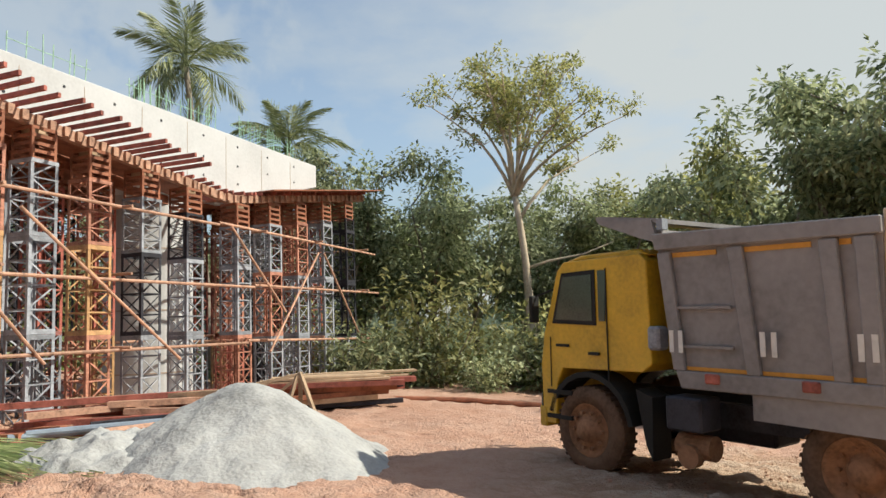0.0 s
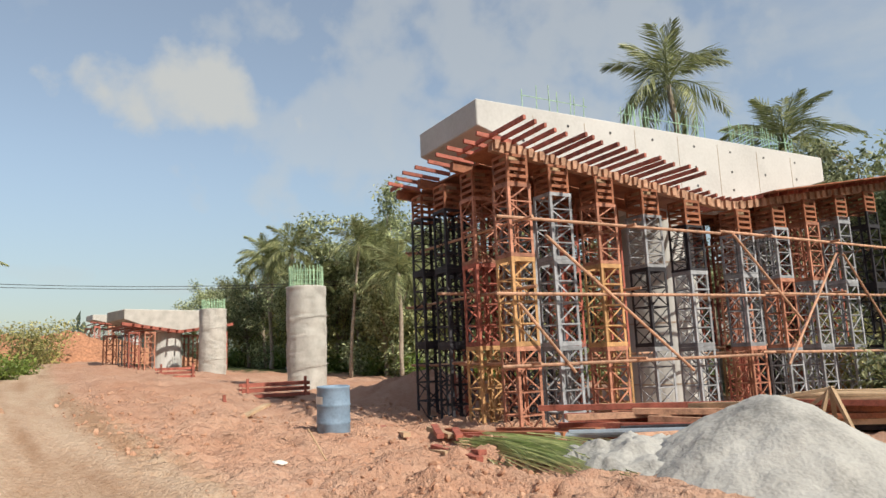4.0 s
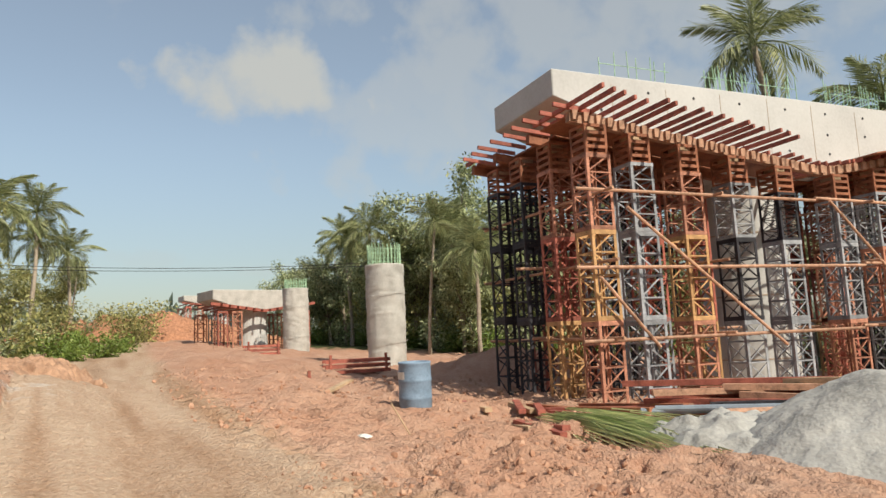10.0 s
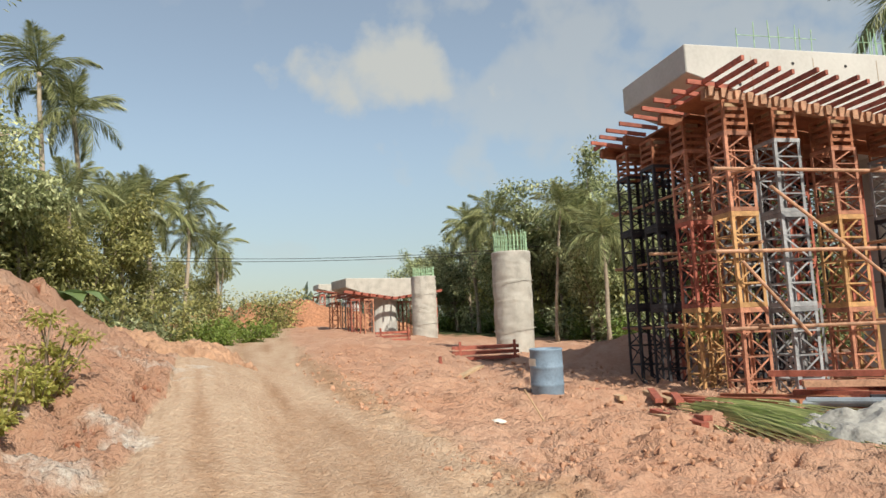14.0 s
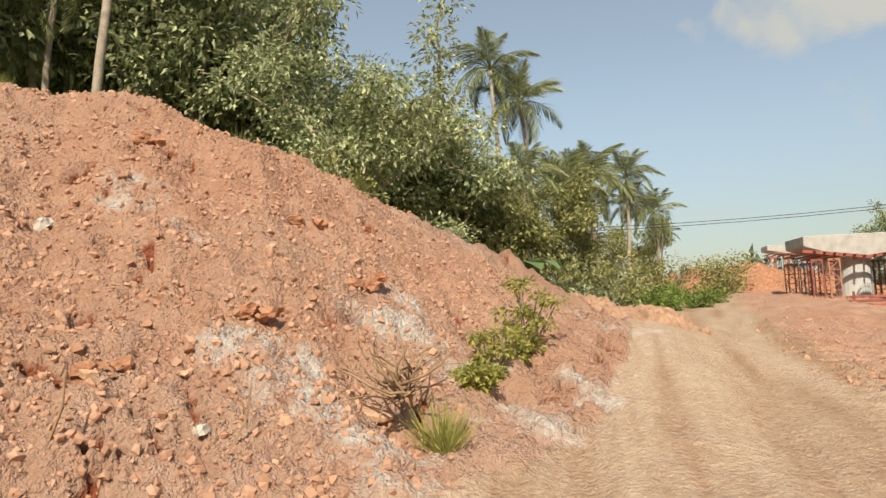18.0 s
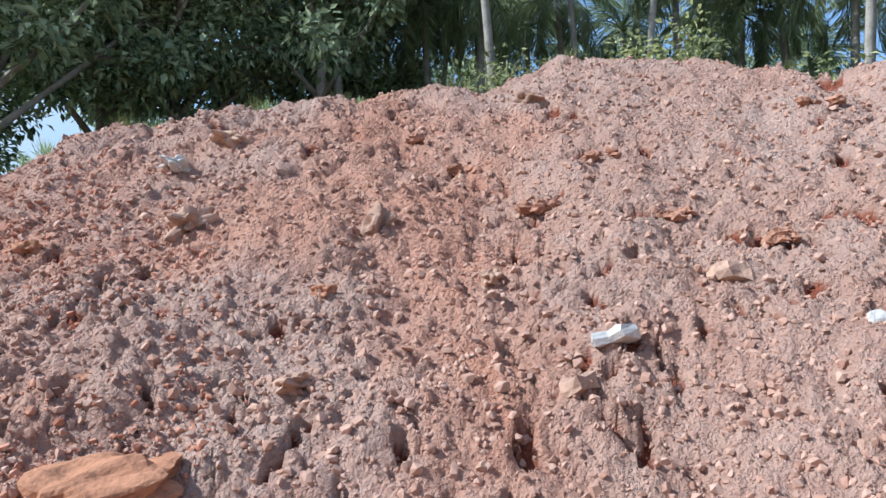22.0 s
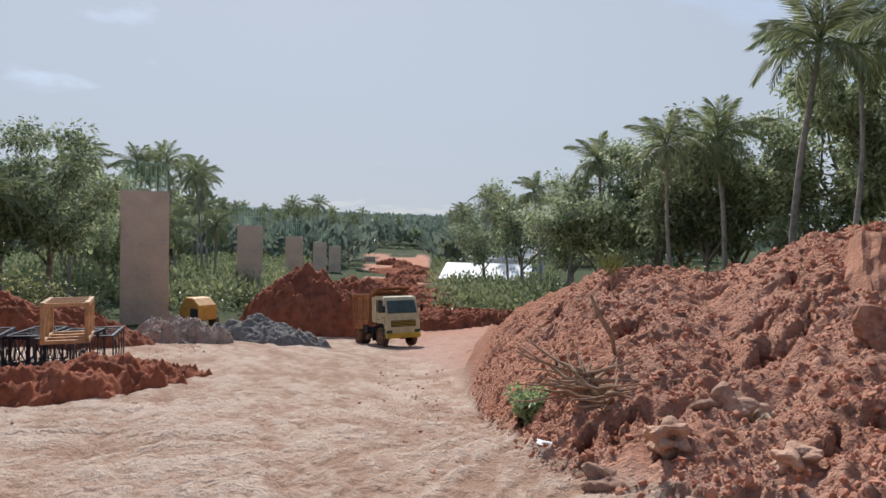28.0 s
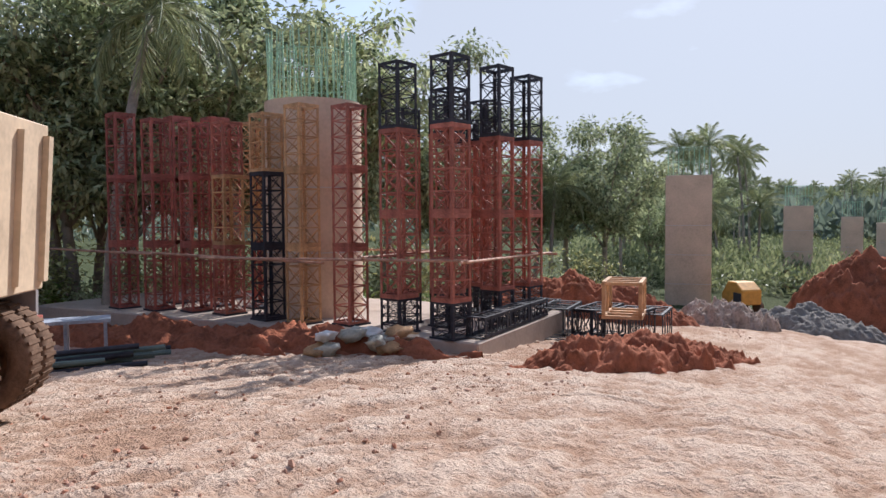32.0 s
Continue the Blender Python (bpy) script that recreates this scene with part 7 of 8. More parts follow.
# behind the footing
for yaw, d, k, s in ((284.5, 46, 0, 1.05), (287.5, 48, 1, .95), (290, 45, 0, .95), (294, 40, 1, .9), (298, 36, 0, 1.0), (302, 33, 1, 1.0), (306, 31, 3, .95), (309, 30, 1, 1.05), (313, 32, 0, 1.1), (317, 30, 3, .95), (321, 30, 1, 1.1), (325, 29, 3, 1.0), (329, 30, 1, 1.05), (334, 29, 0, 1.1), (281, 60, 0, .8), (277, 85, 1, .8)):
    at_polar(T[k], yaw, d, s, WOODS)
for yaw, d, k, s in ((288.7, 43, 2, 1.0), (283.2, 55, 0, 1.0), (277, 52, 2, .9), (273.4, 70, 2, 1.0), (253.5, 105, 0, 1.1), (251.5, 98, 1, 1.0)):
    at_polar(P[k], yaw, d, s, PG)
for yaw, d, k, s in ((313, 27, 1, .95), (316.5, 27, 1, 1.05), (320, 27, 3, .95), (324, 28, 1, 1.0)):
    at_polar(T[k], yaw, d, s, WOODS)
near_palm = make_palm(17, 8.8, 1.3, "large leaning coconut palm with pale trunk and drooping fronds", 22, 3.1, trunk=.16)
plant(near_palm, *at_yaw(321.8, 21.5), 1.0, -35)
tall_far = make_palm(18, 15.5, .4, "tall lone palm standing over the valley", 16, 2.6, joined=True)
plant(tall_far, *at_yaw(275.05, 118), 1.0)
for k, yaw in enumerate(np.arange(282, 336, 2.2)):
    at_polar(B[k % 3], yaw, 27 + (10 if yaw < 296 else 0) + 2 * math.sin(k * 1.7), .9, "shrubs behind the footing")
rv = random.Random(77)
for k in range(170):
    yaw, d = rv.uniform(249, 285), rv.uniform(62, 250)
    if (255 < yaw < 263 and d < 235) or (255 < yaw < 272.5 and d < 125) or (249 < yaw < 256 and d < 90):
        continue
    if k % 3:
        at_polar(FAR_PALMS[k % 2], yaw, d, 1.0, "palms down the valley")
    else:
        at_polar(T[k % 3], yaw, d, .8, "trees down the valley")
for o in TREES + PALMS + FAR_PALMS + BUSHES + [BANANA]:
    if o.name not in USED:
        plant(o, *at_yaw(315, 40))


def far_woods():
    g = np.random.default_rng(5)
    n = 5200
    yaw = np.radians(np.concatenate([g.uniform(235, 300, 4000), g.uniform(0, 360, 1200)]))
    d = np.concatenate([g.uniform(130, 900, 4000), g.uniform(150, 500, 1200)])
    x, y = -np.sin(yaw) * d, np.cos(yaw) * d
    clear = (np.degrees(yaw) > 255.4) & (np.degrees(yaw) < 262.6) & (d < 235)
    x, y, n = x[~clear], y[~clear], int((~clear).sum())
    z = height(x, y, False)
    per = 26
    c = np.repeat(np.stack([x, y, z], -1), per, 0)
    off = unit(g, n * per) * (g.random(n * per) ** .5)[:, None] * [4.5, 4.5, 3.6] + [0, 0, 4.0]
    L = g.uniform(1.6, 3.2, n * per)
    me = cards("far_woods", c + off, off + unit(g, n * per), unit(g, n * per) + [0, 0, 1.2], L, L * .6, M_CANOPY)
    tagged(new("far_woods", me), "distant wooded ridge of dense green canopy, haze in its colour", "woods", kind="stuff")


far_woods()


def valley_scrub():
    """Low growth that covers the valley floor on both sides of the haul track."""
    g = np.random.default_rng(9)
    n = 1500
    yaw = np.concatenate([g.uniform(266.5, 287, 900), g.uniform(246.5, 256, 600)])
    d = g.uniform(50, 190, n)
    x, y = at_yaw_many(yaw, d)
    z = height(x, y, False)
    per = 70
    s = np.repeat(g.uniform(.5, 1.4, n), per)
    c = np.repeat(np.stack([x, y, z], -1), per, 0)
    off = unit(g, n * per) * (g.random(n * per) ** .5 * s)[:, None] * [1.5, 1.5, 1.1] + np.stack([0 * s, 0 * s, s], -1)
    L = g.uniform(.25, .55, n * per)
    me = cards("valley_scrub", c + off, off + unit(g, n * per), unit(g, n * per) + [0, 0, 1.2], L, L * .5, M_PALM)
    tagged(new("valley_scrub", me), "green scrub covering the valley floor", "scrub", kind="stuff")


def at_yaw_many(yaw, d):
    return -np.sin(np.radians(yaw)) * d, np.cos(np.radians(yaw)) * d


valley_scrub()


# ---- loose clods, stones and scrub on the bank ----
def scatter_clods(name, label, n, seed, lo, hi, material, yaws, rad, power=2.2, patchy=0.0):
    g = np.random.default_rng(seed)
    yaw = np.radians(g.uniform(*yaws, n))
    d = g.uniform(*rad, n)
    x, y = -np.sin(yaw) * d, np.cos(yaw) * d
    z = height(x, y)
    off = road_gap(x, y) > 1.9 + .8 * g.random(n)
    deg = np.degrees(yaw)
    off &= (deg < 76) | (deg > 254.5) | (d > table(deg, FOOT) - .5 * g.random(n) ** 3)
    off &= fbm(x * .7 + seed, y * .7, seed + 80, 3) > patchy + .12 * (g.random(n) - .5)
    x, y, z, n = x[off], y[off], z[off], int(off.sum())
    s = lo + (hi - lo) * g.random(n) ** power
    vs0, fs0 = np.array(ICO1[0]), np.array(ICO1[1])
    k = len(vs0)
    a = g.uniform(0, 6.28, n)
    co = (vs0[None] + g.uniform(-.36, .36, (n, k, 3))) * (s[:, None, None] * g.uniform(.65, 1.3, (n, 1, 3)))
    tl = g.uniform(-.8, .8, n)[:, None]
    cx = co[..., 0] * np.cos(tl) + co[..., 2] * np.sin(tl)
    cz = -co[..., 0] * np.sin(tl) + co[..., 2] * np.cos(tl)
    ca, sa = np.cos(a)[:, None], np.sin(a)[:, None]
    co = np.stack([cx * ca - co[..., 1] * sa, cx * sa + co[..., 1] * ca, cz], -1)
    co = co + np.stack([x, y, z + s * .15], -1)[:, None]
    tri = (fs0[None] + (np.arange(n) * k)[:, None, None]).reshape(-1, 3)
    me = bpy.data.meshes.new(name)
    me.vertices.add(n * k); me.vertices.foreach_set("co", co.ravel())
    me.loops.add(tri.size); me.loops.foreach_set("vertex_index", tri.ravel().astype(np.int32))
    me.polygons.add(len(tri)); me.polygons.foreach_set("loop_start", np.arange(0, tri.size, 3))
    me.update(calc_edges=True)
    me.polygons.foreach_set("use_smooth", np.zeros(len(tri), bool))
    me.materials.append(material)
    return tagged(new(name, me), label, "soil clods", kind="stuff")


scatter_clods("soil_clods", "loose pale red clods over the spoil bank", 40000, 1, .010, .05, M_CLOD, (79, 204), (5.3, 14.8), 4.0, .2)
scatter_clods("fresh_clods", "loose dark red clods over the fresh end of the bank", 28000, 6, .010, .04, M_CLODRED, (184, 253.5), (5.2, 14.0), 6.0, .38)
scatter_clods("pale_pebbles", "pale pebbles over the spoil bank", 700, 2, .012, .06, M_STONE, (80, 225), (5.4, 13), 3.5)
scatter_clods("track_clods", "red clods in a ridge along the track", 9000, 3, .008, .05, M_CLOD, (33, 69), (6.8, 20), 6.0, .45)
scatter_clods("yard_clods", "small clods strewn over the yard", 9000, 4, .006, .03, M_CLOD, (256, 350), (4.5, 26), 4.0)
scatter_clods("red_crumbs", "dark red crumbs dropped on the yard", 1200, 5, .008, .035, M_CLODRED, (254, 345), (4.5, 22), 4.0, .5)


def boulder(yaw, d, s, squash, label, material=M_STONE, seed=1, turn=0, lift=.1, rough=.4):
    x, y = at_yaw(yaw, d)
    b = Build().ico((0, 0, 0), s, seed, rough, squash, 3)
    z = float(height(np.array([x]), np.array([y]))[0])
    o = part("boulder", b, material, None, m=pose(x, y, z + s * lift, 8, -12, turn))
    return tagged(o, label, "rock", "rocks on the bank")


def ground_z(x, y):
    return float(height(np.array([x]), np.array([y]))[0])


def slab_rock(yaw, d, size, tilt, label, material, seed):
    """A broken flat block with chipped edges."""
    x, y = at_yaw(yaw, d)
    r = random.Random(seed)
    n = 9
    top = [(math.cos(2 * math.pi * k / n) * size[0] * (q := r.uniform(.62, 1.15)), math.sin(2 * math.pi * (k + r.uniform(-.2, .2)) / n) * size[1] * q) for k in range(n)]
    b = Build()
    rings = [(1.0, -size[2]), (1.08, -size[2] * .3), (1.0, size[2] * .7), (.8, size[2])]
    vs = [(u * s + r.uniform(-.10, .10) * size[0], v * s + r.uniform(-.10, .10) * size[1], z + r.uniform(-.28, .28) * size[2]) for s, z in rings for u, v in top]
    fs = [(k * n + i, k * n + (i + 1) % n, (k + 1) * n + (i + 1) % n, (k + 1) * n + i) for k in range(3) for i in range(n)]
    b.add(vs, fs + [tuple(range(n))[::-1], tuple(3 * n + i for i in range(n))])
    o = part("rock", b, material, None, m=pose(x, y, ground_z(x, y) + size[2] * .35, *tilt))
    return tagged(o, label, "rock", "rocks on the bank")


M_OCHRE = mat("ochre_rock", (0.40, 0.185, 0.10), 0.9, vary=0.35, scale=5, fine=25, bump=0.7, spec=0.15)
slab_rock(155.1, 7.0, (.24, .15, .06), (25, 5, 10), "flat white stone on red soil", M_PALESTONE, 2)
slab_rock(146.7, 8.15, (.27, .14, .10), (30, 0, -15), "pale ochre block of broken rock", M_STONE, 3)
slab_rock(158.0, 6.6, (.20, .14, .07), (25, 0, 40), "pale flat stone half buried", M_STONE, 4)
slab_rock(213.6, 7.3, (.20, .12, .03), (20, 10, 20), "thin pale slab of stone", M_PALESTONE, 5)
slab_rock(110.4, 6.6, (.09, .07, .04), (20, 0, 0), "small pale stone on red soil", M_PALESTONE, 6)
slab_rock(129.3, 7.4, (.10, .06, .03), (20, 0, 0), "small white stone on red soil", M_PALESTONE, 7)
slab_rock(138.3, 7.5, (.09, .08, .06), (20, 0, 0), "small pale stone on red soil", M_PALESTONE, 8)
slab_rock(120.3, 9.7, (.18, .12, .06), (35, 0, 30), "crumpled grey-white rubble on the bank", M_PALESTONE, 9)
for yaw, d, s, sq, lab, mt, sd in (
        (178.8, 6.7, .26, (1.2, .8, .5), "red laterite boulder in the bank", M_STONE, 2),
        (172.7, 9.0, .34, (.9, .8, 1), "upright red boulder on the bank", M_STONE, 3), (176.8, 7.9, .16, (1, .9, .7), "ochre rock in the bank", M_OCHRE, 4),
        (192, 7.0, .14, (1, .8, .7), "ochre rock in the bank", M_OCHRE, 5), (186.2, 9.6, .38, (1.2, .7, .8), "red lump of laterite under the crest", M_STONE, 6),
        (236.9, 7.2, .30, (1.1, .8, .7), "brown rock in the fresh bank", M_STONE, 7), 
        
        (245, 6.2, .2, (1.3, 1, .7), "red laterite rock at the bank's foot", M_STONE, 12),
        (240.5, 6.5, .28, (1.3, .8, .7), "red laterite rock at the bank's foot", M_STONE, 13), (233, 6.2, .22, (1.2, 1, .8), "red laterite rock in the bank", M_STONE, 14),
        (205, 8.5, .24, (1, 1, .7), "red laterite rock in the bank", M_STONE, 15), (164, 8.2, .18, (1, .8, .8), "red laterite rock in the bank", M_STONE, 16),
        (196.5, 9.6, .2, (1, 1, .8), "ochre rock in the bank", M_OCHRE, 17), (90.5, 8.9, .22, (.5, .8, 1.1), "red slab standing in the bank", M_STONE, 18),
        (160.5, 12.8, .3, (1.3, .8, .6), "pale rock near the crest", M_STONE, 19), (183.5, 11.5, .34, (1.3, .8, .6), "pinkish rock near the crest", M_STONE, 20),
        (187.5, 11.0, .3, (1.4, .8, .6), "pale rock near the crest", M_PALESTONE, 21), (131.5, 8.2, .11, (.9, .7, 1.1), "ochre stone in the bank", M_OCHRE, 22)):
    boulder(yaw, d, s * .7, sq, lab, mt, sd, sd * 37, .0)
boulder(191.6, 5.9, .50, (1.35, .75, .40), "large tilted ochre laterite slab in the bank", M_OCHRE, 48, 195, .0, .34)
slab_rock(98.8, 7.75, (.24, .12, .05), (30, 12, 96), "flat red slab over a hollow", M_STONE, 50)


def ledge(yaw, d, w, h, depth, label, material, seed, flutes=7.0):
    """A broken face of firm laterite left standing in loose soil, fluted where it split."""
    x, y = at_yaw(yaw, d)
    nu, nv = 40, 26
    vs, fs = [], []
    for j in range(nv + 1):
        v = j / nv
        for i in range(nu + 1):
            u = 2 * i / nu - 1
            o = Vector((u * flutes * .4 + seed, v * 1.6, seed * 3.7))
            side = max(0.0, 1 - abs(u) ** 3)
            top = h * (.55 + .45 * side) * (1 + .25 * noise.noise(Vector((u * 2.3, seed, 0))))
            face = -depth * side * (1 - .7 * v * v) - .8 * depth * abs(noise.noise(o)) * side - .3 * depth * noise.noise(o * 2.7)
            vs.append((w / 2 * u * (1 - .12 * v) + .05 * w * noise.noise(o * 1.7), face + 1.15 * h * v + .35 * h * v ** 4, -.6 * h + 1.5 * top * v + .07 * h * noise.noise(o * 2.0)))
    for j in range(nv):
        for i in range(nu):
            k = j * (nu + 1) + i
            fs.append((k, k + 1, k + nu + 2, k + nu + 1))
    # the back falls into the bank
    k0 = len(vs)
    vs += [(w / 2 * (2 * i / nu - 1) * .9, 1.6 * h + .3, .3 * h) for i in range(nu + 1)]
    fs += [(nv * (nu + 1) + i, nv * (nu + 1) + i + 1, k0 + i + 1, k0 + i) for i in range(nu)]
    o = part("ledge", Build().add(vs, fs), material, None, m=pose(x, y, ground_z(x, y), 0, 0, yaw))
    return tagged(o, label, "rock", "rocks on the bank")


ledge(225.2, 9.3, 1.5, .62, .34, "large fluted ochre ledge of broken laterite", M_LUMP, 3)
boulder(226.4, 8.0, .24, (.9, .7, 1.2), "red clod broken off the ledge", M_LUMP, 4, 40, .1, .6)
ledge(213.4, 8.95, 1.1, .36, .25, "ochre-yellow fluted ledge of laterite", M_OCHRE, 5, 9.0)
boulder(201.8, 6.9, .22, (1.1, .8, 1.0), "red clod standing in the bank", M_LUMP, 7, 70, .1, .6)
boulder(207.5, 7.3, .22, (1.2, .8, .9), "red clod standing in the bank", M_LUMP, 11, 110, .1, .6)

# undermined hollows read as dark pits: overhanging clods stand over scooped soil
r = random.Random(31)
for k, (yaw, d) in enumerate(((113.2, 11.2), (102.7, 10.6), (145.7, 10.0), (139.8, 12.2), (133, 11.0), (155, 10.5), (150, 9.2), (166, 10.8), (127, 9.0), (122, 8.2), (98, 9.6), (107, 8.0), (117, 7.2), (143, 8.8), (160, 9.4), (170, 11.5))):
    x, y = at_yaw(yaw, d)
    b = Build()
    for i in range(5):
        b.ico((r.uniform(-.25, .25), r.uniform(-.08, .08), r.uniform(-.02, .1)), r.uniform(.05, .10), k * 9 + i, .5, (1.2, .8, .8), 2)
    o = part("soil_lump", b, M_LUMP, None, m=pose(x, y, ground_z(x, y) + .03, 0, 0, yaw))
    tagged(o, "broken lump of dark red laterite on the bank", "soil lump", "soil lumps on the bank")


def shrub(yaw, d, w, h, material, leaf, n, label, seed):
    th = make_bush(seed, w, h, material, leaf, n, label, "shrub")
    x, y = at_yaw(yaw, d)
    th.matrix_basis = pose(x, y, ground_z(x, y) - .05)
    return th


M_WEED = leaf_mat("weed_leaf", (0.22, 0.31, 0.12), (0.55, 0.62, 0.32), 0.15, 0.4)
M_FERN = leaf_mat("yellow_fern", (0.30, 0.33, 0.08), (0.60, 0.56, 0.20), 0.1, 0.45)
shrub(86.5, 10.1, .30, 1.15, M_FERN, .085, 46, "yellow-green feathery shrub at the bank's foot", 51)
shrub(87.4, 9.7, .24, .6, M_FERN, .08, 40, "low yellow-green shrub in lime-white rubble", 52)
shrub(89.3, 9.0, .24, .8, M_FERN, .08, 42, "yellow-green feathery shrub in lime-white rubble", 53)
shrub(90.9, 8.5, .30, .35, M_FERN, .09, 40, "low dark green weed in lime-white rubble", 57)
shrub(220.0, 6.25, .40, .75, M_WEED, .12, 34, "bright green weed with broad leaves", 54)
shrub(220.4, 5.75, .46, .5, M_WEED, .12, 40, "bright green weed with broad leaves", 55)
shrub(217.6, 5.65, .36, .45, M_WEED, .11, 34, "bright green weed with broad leaves", 58)
shrub(249.8, 8.8, .26, .36, M_WEED, .08, 44, "small grey-green weed at the bank's foot", 56)


def tuft(yaw, d, h, n, seed, label, material=None):
    g = np.random.default_rng(seed)
    x, y = at_yaw(yaw, d)
    a = g.uniform(0, 6.28, n)
    lay = g.uniform(.15, .9, n)
    dirn = np.stack([np.cos(a) * lay, np.sin(a) * lay, g.uniform(.5, 1.2, n)], -1)
    pos = np.stack([g.normal(0, .05, n), g.normal(0, .05, n), np.zeros(n)], -1)
    me = cards("blades", pos, dirn, unit(g, n) + [0, 0, .2], h * g.uniform(.6, 1.1, n), np.full(n, .013), material or M_GRASS, .3)
    o = new("grass_tuft", me)
    o.matrix_basis = pose(x, y, ground_z(x, y) - .02)
    return tagged(o, label, "grass", "grass tufts on the bank")


tuft(93.6, 7.2, .6, 150, 1, "tuft of long pale green grass", M_FERN)
for k in range(56):
    yaw = 174 + k * 1.05
    tuft(yaw, float(table(np.array([yaw]), CREST_R)[0]) + .25 + .9 * abs(math.sin(k * 2.7)), .3 + .14 * abs(math.sin(k * 1.3)), 70, 300 + k, "tuft of grey-green weeds along the bank's crest", M_WEED)
for k in range(46):
    yaw = 92 + k * 3.1
    tuft(yaw, float(table(np.array([yaw]), CREST_R)[0]) + .9 + .8 * math.sin(k * 2.3), .45, 60, 100 + k, "tuft of weeds along the bank's crest")
for k in range(34):
    tuft(212 + k * .95, 12.2 + 2.2 * abs(math.sin(k * 1.9)), .5, 70, 200 + k, "tuft of pale weeds behind the fresh bank")


def roots(yaw, d, n, size, seed, label, material, thick=1.0, lift=1.0):
    """A torn-out stump: a tangle of bent roots."""
    r = random.Random(seed)
    x, y = at_yaw(yaw, d)
    th = thing("root_stump", label, "stump", m=pose(x, y, H(x, y) + .05))
    for k in range(n):
        a = r.uniform(0, 6.28)
        p = limb_path(r, (r.uniform(-.1, .1), r.uniform(-.1, .1), r.uniform(0, .25) * size), (math.cos(a), math.sin(a), r.uniform(.1, 1.3) * lift), size * r.uniform(.5, 1), 5, .55 if lift > .5 else .22, 0)
        part("root", Build().tube(p, [q * size * thick * r.uniform(.6, 1.2) for q in (.030, .024, .019, .014, .010, .005)], 6), material, th, smooth=True)


M_PALEROOT = mat("pale_root", (0.50, 0.36, 0.25), 0.9, vary=0.3, scale=6, fine=30, bump=0.5, spec=0.1)
M_ROOT = mat("dry_root", (0.34, 0.23, 0.15), 0.9, vary=0.3, scale=6, fine=30, bump=0.4, spec=0.1)
roots(96.4, 7.45, 30, .85, 3, "torn-out tree stump with bare tangled roots", M_ROOT, .8)
roots(245.8, 7.95, 26, .95, 4, "tangle of dug-out roots at the bank's foot", M_ROOT, 1.0, .12)
roots(244.6, 7.5, 16, .7, 5, "tangle of dug-out roots at the bank's foot", M_ROOT, 1.0, .12)
roots(246.9, 8.6, 12, .8, 6, "loose brushwood at the bank's foot", M_ROOT, .8, .05)
x, y = at_yaw(243.7, 8.75)
o = part("log", Build().tube([(0, 0, -.15), (.02, .02, .2), (-.07, .06, .48), (-.10, .12, .68)], [.035, .032, .028, .02], 8), M_ROOT, None, m=pose(x, y, ground_z(x, y), 8, -14, 243), smooth=True)
tagged(o, "broken leaning branch stuck in the bank", "log")
x, y = at_yaw(224.0, 6.35)
th = thing("bent_root", "thick bent pale root arching out of red soil", "root", m=pose(x, y, ground_z(x, y), 0, 0, 224))
part("root", Build().tube([(-.42, -.25, -.2), (-.36, -.12, .14), (-.2, 0, .32), (.02, .04, .36), (.22, .06, .26), (.34, .1, .05)], [.06, .075, .08, .07, .06, .05], 10), M_PALEROOT, th, smooth=True)
part("root", Build().tube([(-.2, 0, .28), (-.32, -.1, .05), (-.3, -.3, -.15)], [.06, .05, .04], 8), M_PALEROOT, th, smooth=True)
x, y = at_yaw(234.7, 7.3)
th = thing("root_bole", "pale torn root bole over a dark hollow", "root", m=pose(x, y, ground_z(x, y) + .12, 0, 0, 234))
part("bole", Build().ico((0, 0, 0), .17, 7, .5, (1.3, .8, .8), 3), M_PALEROOT, th)
for k in range(5):
    part("root", Build().tube([(0, 0, 0), (.14 * math.cos(k * 1.3), .1 * math.sin(k * 1.3), .1), (.28 * math.cos(k * 1.3 + .3), .2 * math.sin(k * 1.3), .16 - .05 * k)], [.05, .035, .015], 6), M_PALEROOT, th, smooth=True)
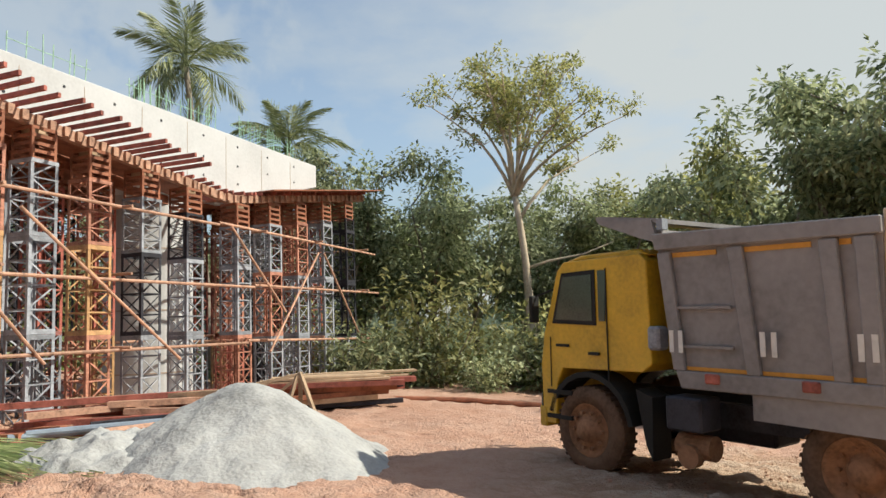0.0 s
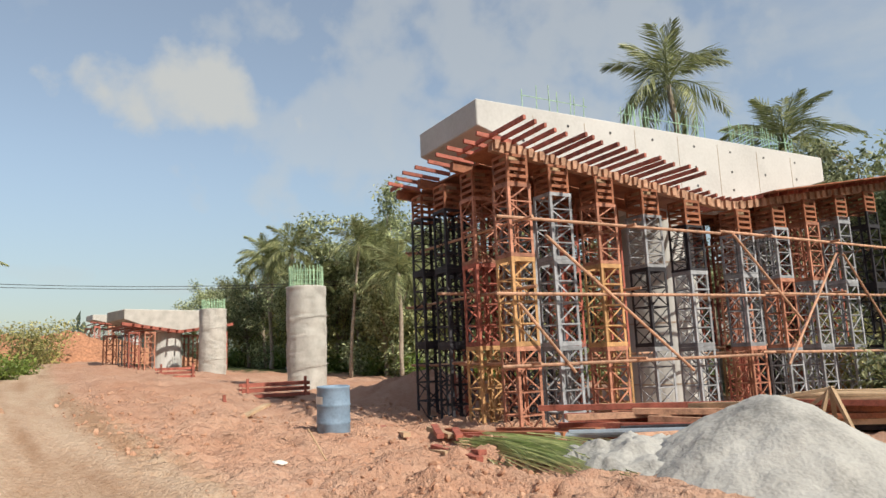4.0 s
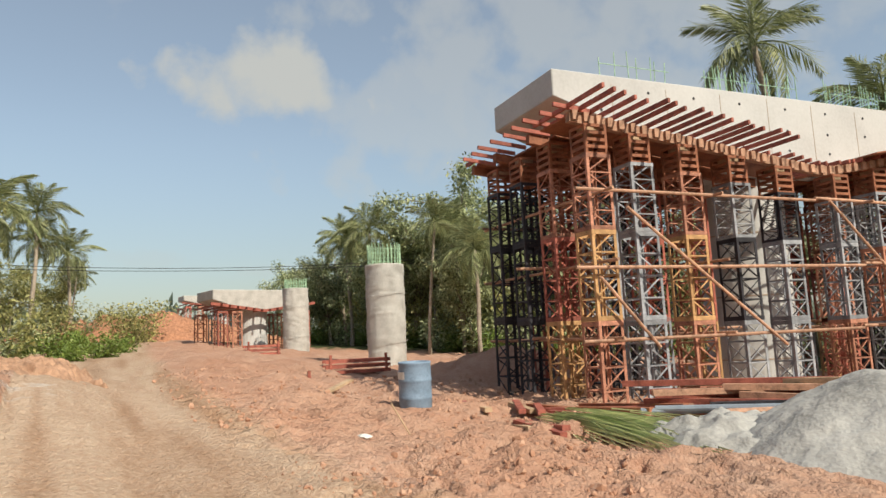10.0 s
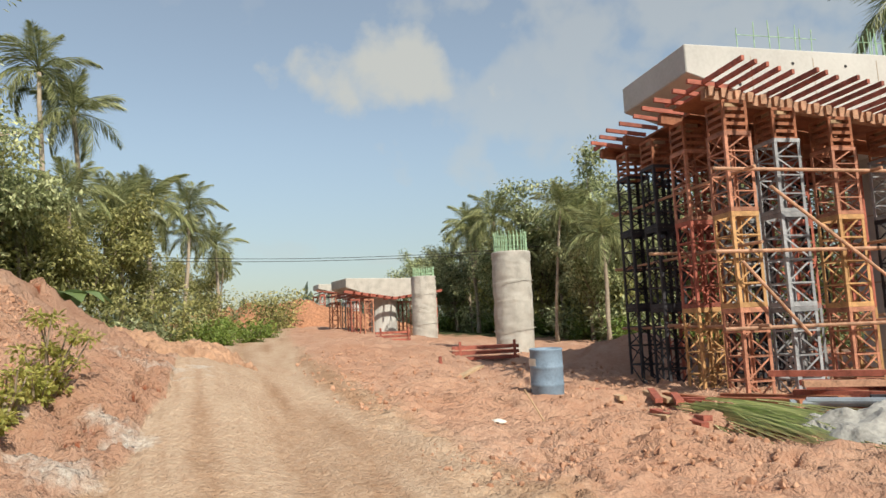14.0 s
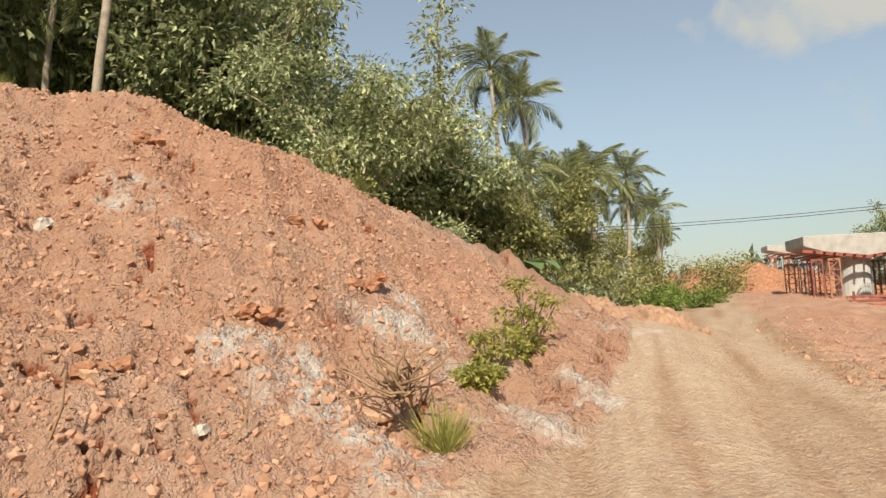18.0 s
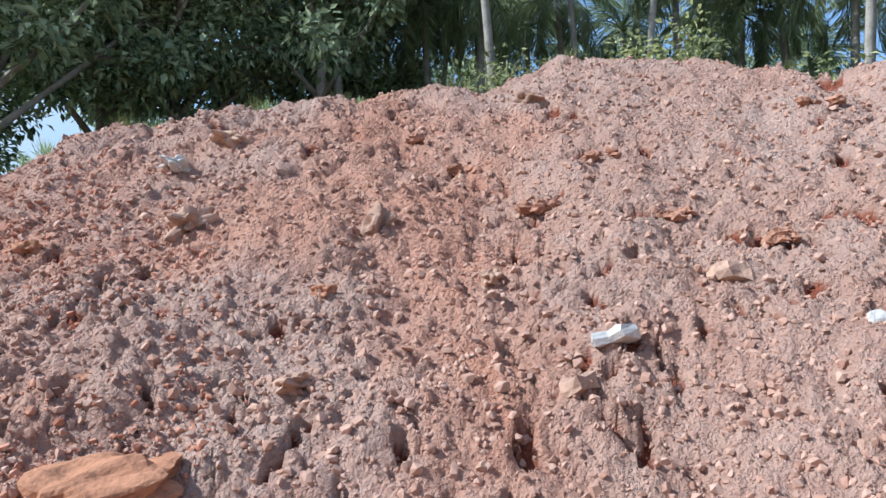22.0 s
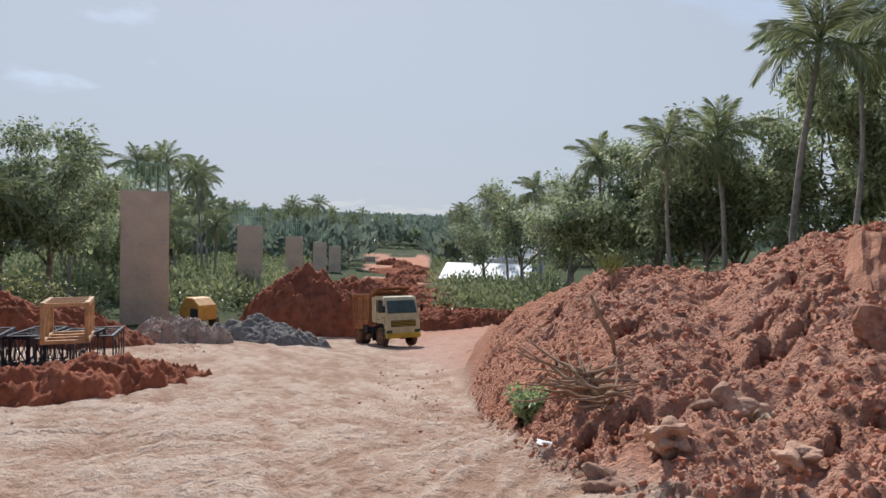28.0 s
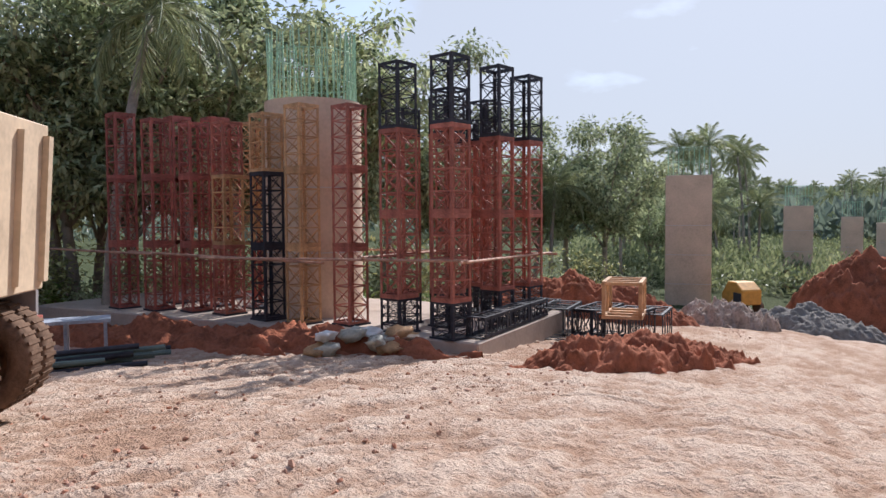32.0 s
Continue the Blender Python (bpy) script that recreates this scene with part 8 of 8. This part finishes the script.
for k, yaw in enumerate((124.6, 125.2, 123.4, 119.5, 108.5)):
    x, y = at_yaw(yaw, 6.1 + .1 * k)
    o = part("stick", Build().tube([(0, 0, -.1), (.05, 0, .25), (.02, .06, .5)], [.012, .01, .006], 5), M_ROOT, None, m=pose(x, y, ground_z(x, y), 20, 10, 40 * k))
    tagged(o, "dry brown stick standing in the soil", "stick", "sticks in the bank")
x, y = at_yaw(49.7, 10.2)
o = part("stick", Build().cyl((0, 0, -.05), (.3, .1, .5), .012, 6), M_TIMBER, None, m=pose(x, y, H(x, y), 0, 0, 200))
tagged(o, "thin pale stick leaning in the soil", "stick")

# overhead cables across the track
for dz, sag in ((0, .9), (.35, 1.1)):
    a, b = at_yaw(90, 46), at_yaw(38, 46)
    pts = [(a[0] + (b[0] - a[0]) * t, a[1] + (b[1] - a[1]) * t, 7.0 + dz - sag * 4 * t * (1 - t)) for t in np.linspace(0, 1, 15)]
    o = part("cable", Build().tube(pts, [.016] * 15, 4), M_WIRE)
    tagged(o, "thin dark overhead cable slung across the track", "cable", "cables over the track")
for yaw, d, hh in ((90, 46, 7.4), (38, 46, 7.4), (92.0, 27, 3.2)):
    x, y = at_yaw(yaw, d)
    o = part("cable_pole", Build().tube([(x, y, H(x, y) - .3), (x, y, max(H(x, y) + 2.5, hh))], [.1, .07], 8), M_PALMBARK)
    tagged(o, "plain wooden cable pole among the trees", "pole", "cable poles")

# scrub and humps up the track
for k, (yaw, d, s) in enumerate(((72, 30, .7), (71, 33, .8), (70.2, 38, .7), (73.2, 34, .9), (74, 28, .6), (69.2, 44, .8), (75, 31, .8))):
    at_polar(BUSHES[(1, 1, 2)[k % 3]], yaw, d, s, "shrubs across the track")
x, y = at_yaw(69.0, 50.0); heap("soil_heap", "red cut bank at the top of the track", "soil heap", x, y, 9, 4.0, 1.6, M_LUMP, 60, 25, 0.3, 3.0)
x, y = at_yaw(77.5, 19.0); heap("rubble_heap", "low spread of pale rubble beside the track", "rubble heap", x, y, 4.0, 1.3, 0.3, M_STONE, -5, 26, 0.7, 5.0)
